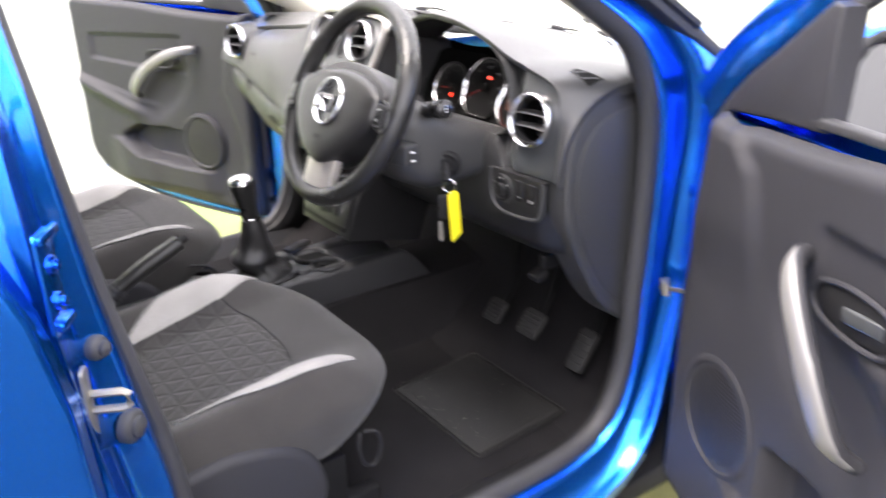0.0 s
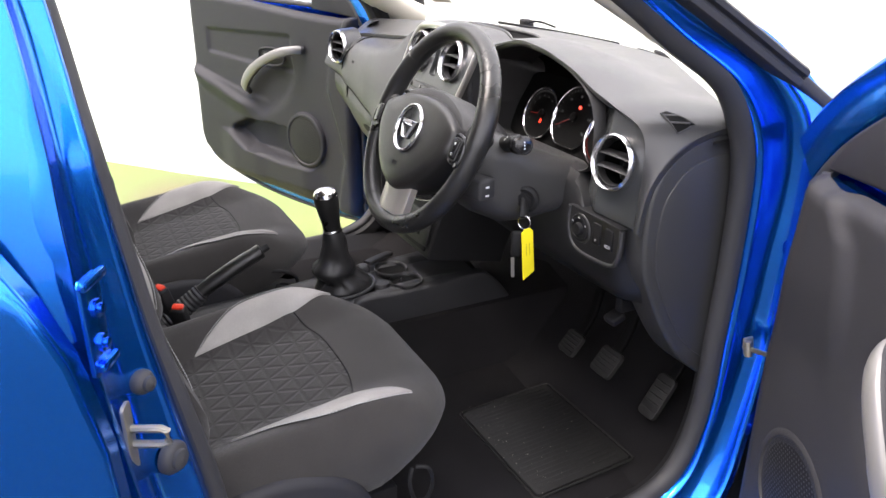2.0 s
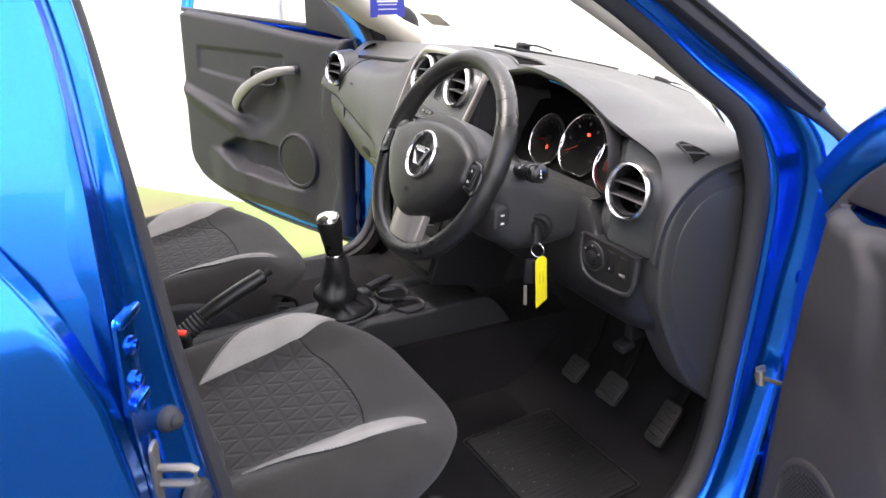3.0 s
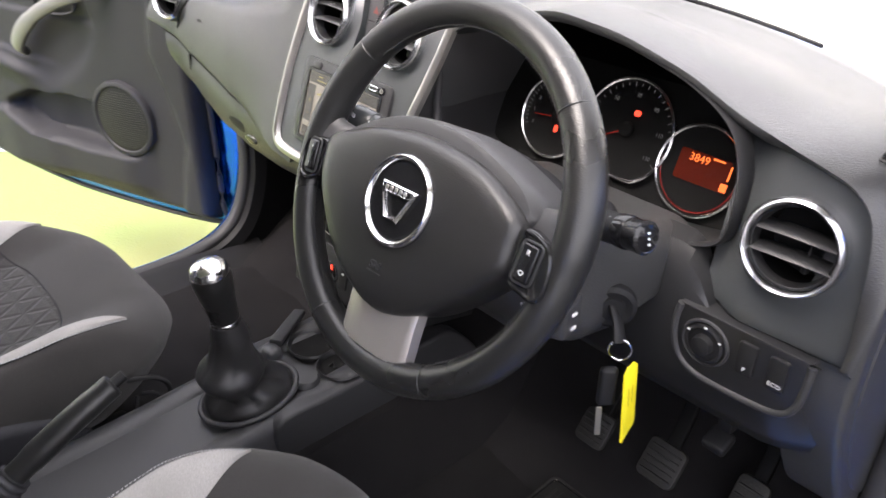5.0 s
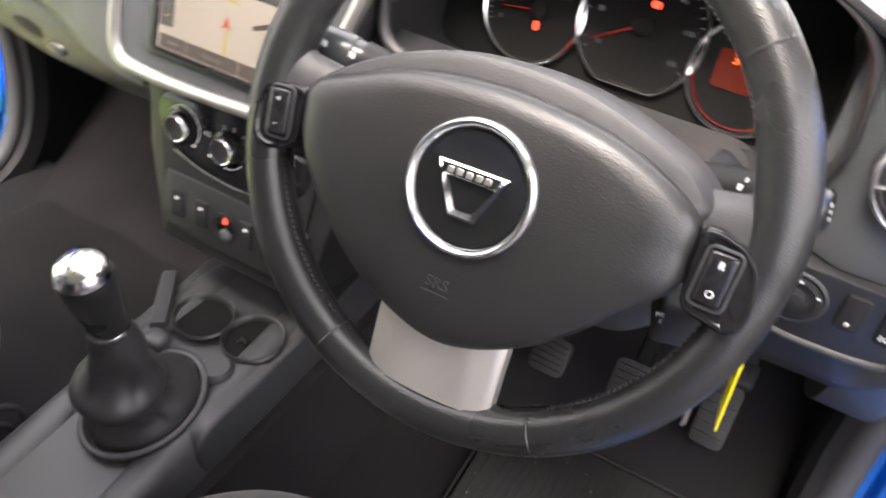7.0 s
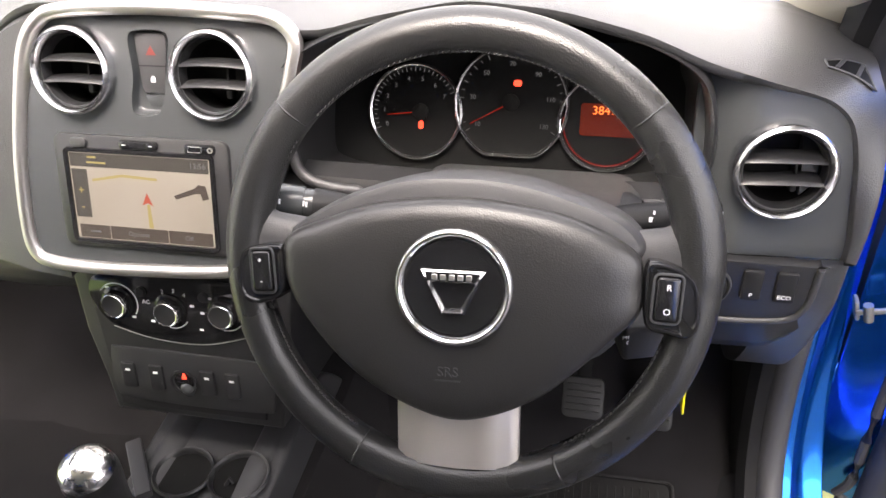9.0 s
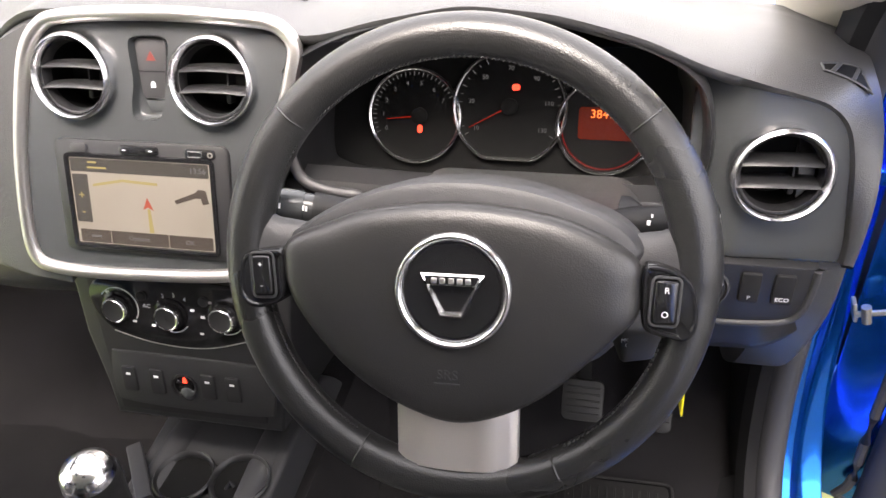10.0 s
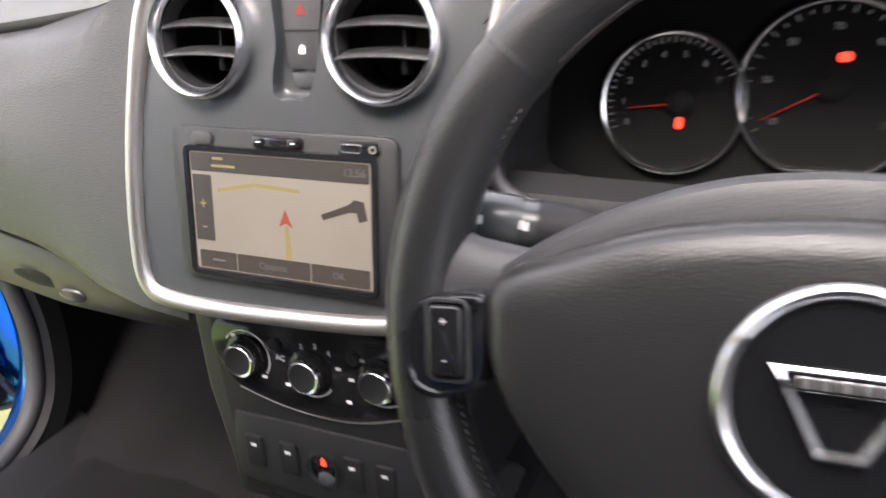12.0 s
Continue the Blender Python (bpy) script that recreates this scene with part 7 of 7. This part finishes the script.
    part("latch_rim", sweep([P(a + 0.8 * inward, b, 0.074) for a, b in spline([(0.40, 0.897), (0.45, 0.904), (0.508, 0.895), (0.519, 0.868), (0.498, 0.846), (0.44, 0.844), (0.392, 0.855), (0.381, 0.878)], 40, closed=True)], circle(0.004, 8), up=tuple(n), closed=True), TRIM, cup)
    part("latch_lever", rbox((0.060, 0.020, 0.008), L(0.470 + 0.8 * inward, 0.874, 0.074) @ pose(0, 0, 0, 0, s * 10, 0), 0.004, 3), SATIN, cup, "dark latch lever")
    # window frame, mirror corner, glass
    sash = spline([(0.030, 1.030, 0.02), (0.088, 1.100, 0.016), (0.184, 1.175, 0.005), (0.36, 1.295, -0.025), (0.52, 1.385, -0.06), (0.66, 1.43, -0.085), (0.90, 1.445, -0.10), (1.04, 1.44, -0.10)], 40)
    part("window_frame", sweep([P(*p) for p in sash], rounded(0.078, 0.046, 0.012, 3), up=tuple(n)), PAINT, door)
    part("frame_seal", sweep([P(a + 0.026, b - 0.036, c + 0.012) for a, b, c in sash], rounded(0.022, 0.018, 0.006, 3), up=tuple(n)), RUBBER, door)
    part("rear_sash", sweep([P(1.0, 1.05, 0.01), P(1.02, 1.25, -0.05), P(1.03, 1.44, -0.10)], rounded(0.05, 0.03, 0.008, 3), up=tuple(n)), PAINT, door)
    part("mirror_corner", prism([(s * a, b) for a, b in ((0.085, 1.030), (0.120, 1.080), (0.22, 1.152), (0.285, 1.200), (0.305, 1.195), (0.300, 1.045), (0.20, 1.040))], 0.004, 0.040, FACE, 0.006, 3), TRIM, door, "dark plastic mirror corner")
    part("window_glass", sheet([[P(0.30, 1.04, 0.015), P(1.0, 1.05, 0.015)], [P(0.31, 1.235, -0.02), P(1.01, 1.25, -0.045)], [P(0.58, 1.40, -0.075), P(1.02, 1.43, -0.095)]]), GLASS, door).visible_shadow = False
    part("waist_seal", sweep([P(u, 1.054 + 0.01 * u, 0.03) for u in np.linspace(0.28, 0.99, 12)], rounded(0.014, 0.02, 0.004, 3), up=tuple(n)), RUBBER, door)
    # lock on the free edge
    part("lock_plate", rbox((0.012, 0.10, 0.035), L(0.997, 0.76, 0.022), 0.003), STEEL, door)
    # outside mirror
    m = axes(P(0.115, 1.052, -0.185), n * -s, (0, 0, 1))
    blank = rbox((2, 2, 2), Matrix.Identity(4), 0.75, 6)
    mirror = part("door_mirror", moved(([(p[0] * 0.112, p[1] * 0.098, p[2] * 0.065) for p in blank[0]], blank[1]), m), PAINT if s > 0 else BLACK, door)
    away = 1.0 if (m.to_3x3() @ Vector((0, 0, 1))).dot(d) > 0 else -1.0
    face_on = m @ Matrix.Diagonal((1, 1, away, 1))
    part("mirror_rim", sweep([face_on @ Vector((a, b, 0.060)) for a, b in rounded(0.200, 0.172, 0.05, 6)], circle(0.010, 10), up=tuple(d), closed=True), BLACK, mirror)
    part("mirror_glass", prism(rounded(0.190, 0.162, 0.046, 5), 0.055, 0.0655, face_on), MIRROR, mirror, "mirror glass")
    part("mirror_foot", rbox((0.10, 0.05, 0.07), axes(P(0.13, 1.00, -0.06), d * s, (0, 0, 1)), 0.02, 3), BLACK, mirror)
    return door


car_door(1)
car_door(-1)

# ---- wipers, hanging tag, paper on the screen ----
def wiper(pts, cap):
    w = thing("wiper", pts[0], "black windscreen wiper lying at the foot of the glass", "wiper", "wipers")
    part("blade", sweep(spline(pts, 20), rounded(0.009, 0.009, 0.003, 3)), BLACK, w)
    part("arm", sweep(spline([cap, (cap[0] + 0.08, cap[1] - 0.01, cap[2] + 0.012), (pts[1][0], pts[1][1] + 0.03, pts[1][2] + 0.012)], 12), rounded(0.011, 0.007, 0.003, 3)), BLACK, w)
    part("pivot_cap", lathe([(0.022, -0.02), (0.022, 0.006), (0.016, 0.012), (0.0005, 0.013)], pose(*cap), 24), BLACK, w)


wiper([(-0.60, 0.762, 1.046), (-0.36, 0.778, 1.049), (-0.06, 0.795, 1.052)], (-0.485, 0.790, 1.060))
wiper([(0.02, 0.795, 1.050), (0.20, 0.770, 1.050), (0.42, 0.712, 1.046)], (0.105, 0.800, 1.056))
tag_thing = thing("hanging_card", (-0.47, 0.33, 1.30), "blue card with white writing hanging inside the windscreen", "card")
tm = axes((-0.462, 0.328, 1.166), (0.25, 1.0, 0.02), (0.0, -0.02, 1))
card = part("card", prism([(-0.046, -0.026), (-0.028, -0.026), (-0.026, -0.020), (0.026, -0.020), (0.028, -0.026), (0.046, -0.026), (0.046, 0.10), (-0.046, 0.10)], -0.0006, 0.0006, tm), BLUE_CARD, tag_thing)
part("writing", join(rbox((0.056, 0.004, 0.0004), tm @ pose(0, 0.014, 0.0010), 0), rbox((0.050, 0.002, 0.0004), tm @ pose(0, 0.006, 0.0010), 0), rbox((0.050, 0.002, 0.0004), tm @ pose(0, -0.006, 0.0010), 0), rbox((0.06, 0.008, 0.0004), tm @ pose(0, 0.03, 0.0010), 0)), WHITE, card)
part("cord", sweep([tm @ Vector((0, 0.10, 0)), (-0.44, 0.20, 1.34)], circle(0.0015, 6)), WHITE, tag_thing)
paper = thing("paper_note", (-0.42, 0.45, 1.12), "cream paper note stuck low inside the windscreen", "paper")
part("sheet", thick([[(-0.442, 0.410, 1.150), (-0.385, 0.440, 1.149)], [(-0.460, 0.463, 1.116), (-0.400, 0.490, 1.117)]], (0, 0, 0.001)), CREAM, paper)
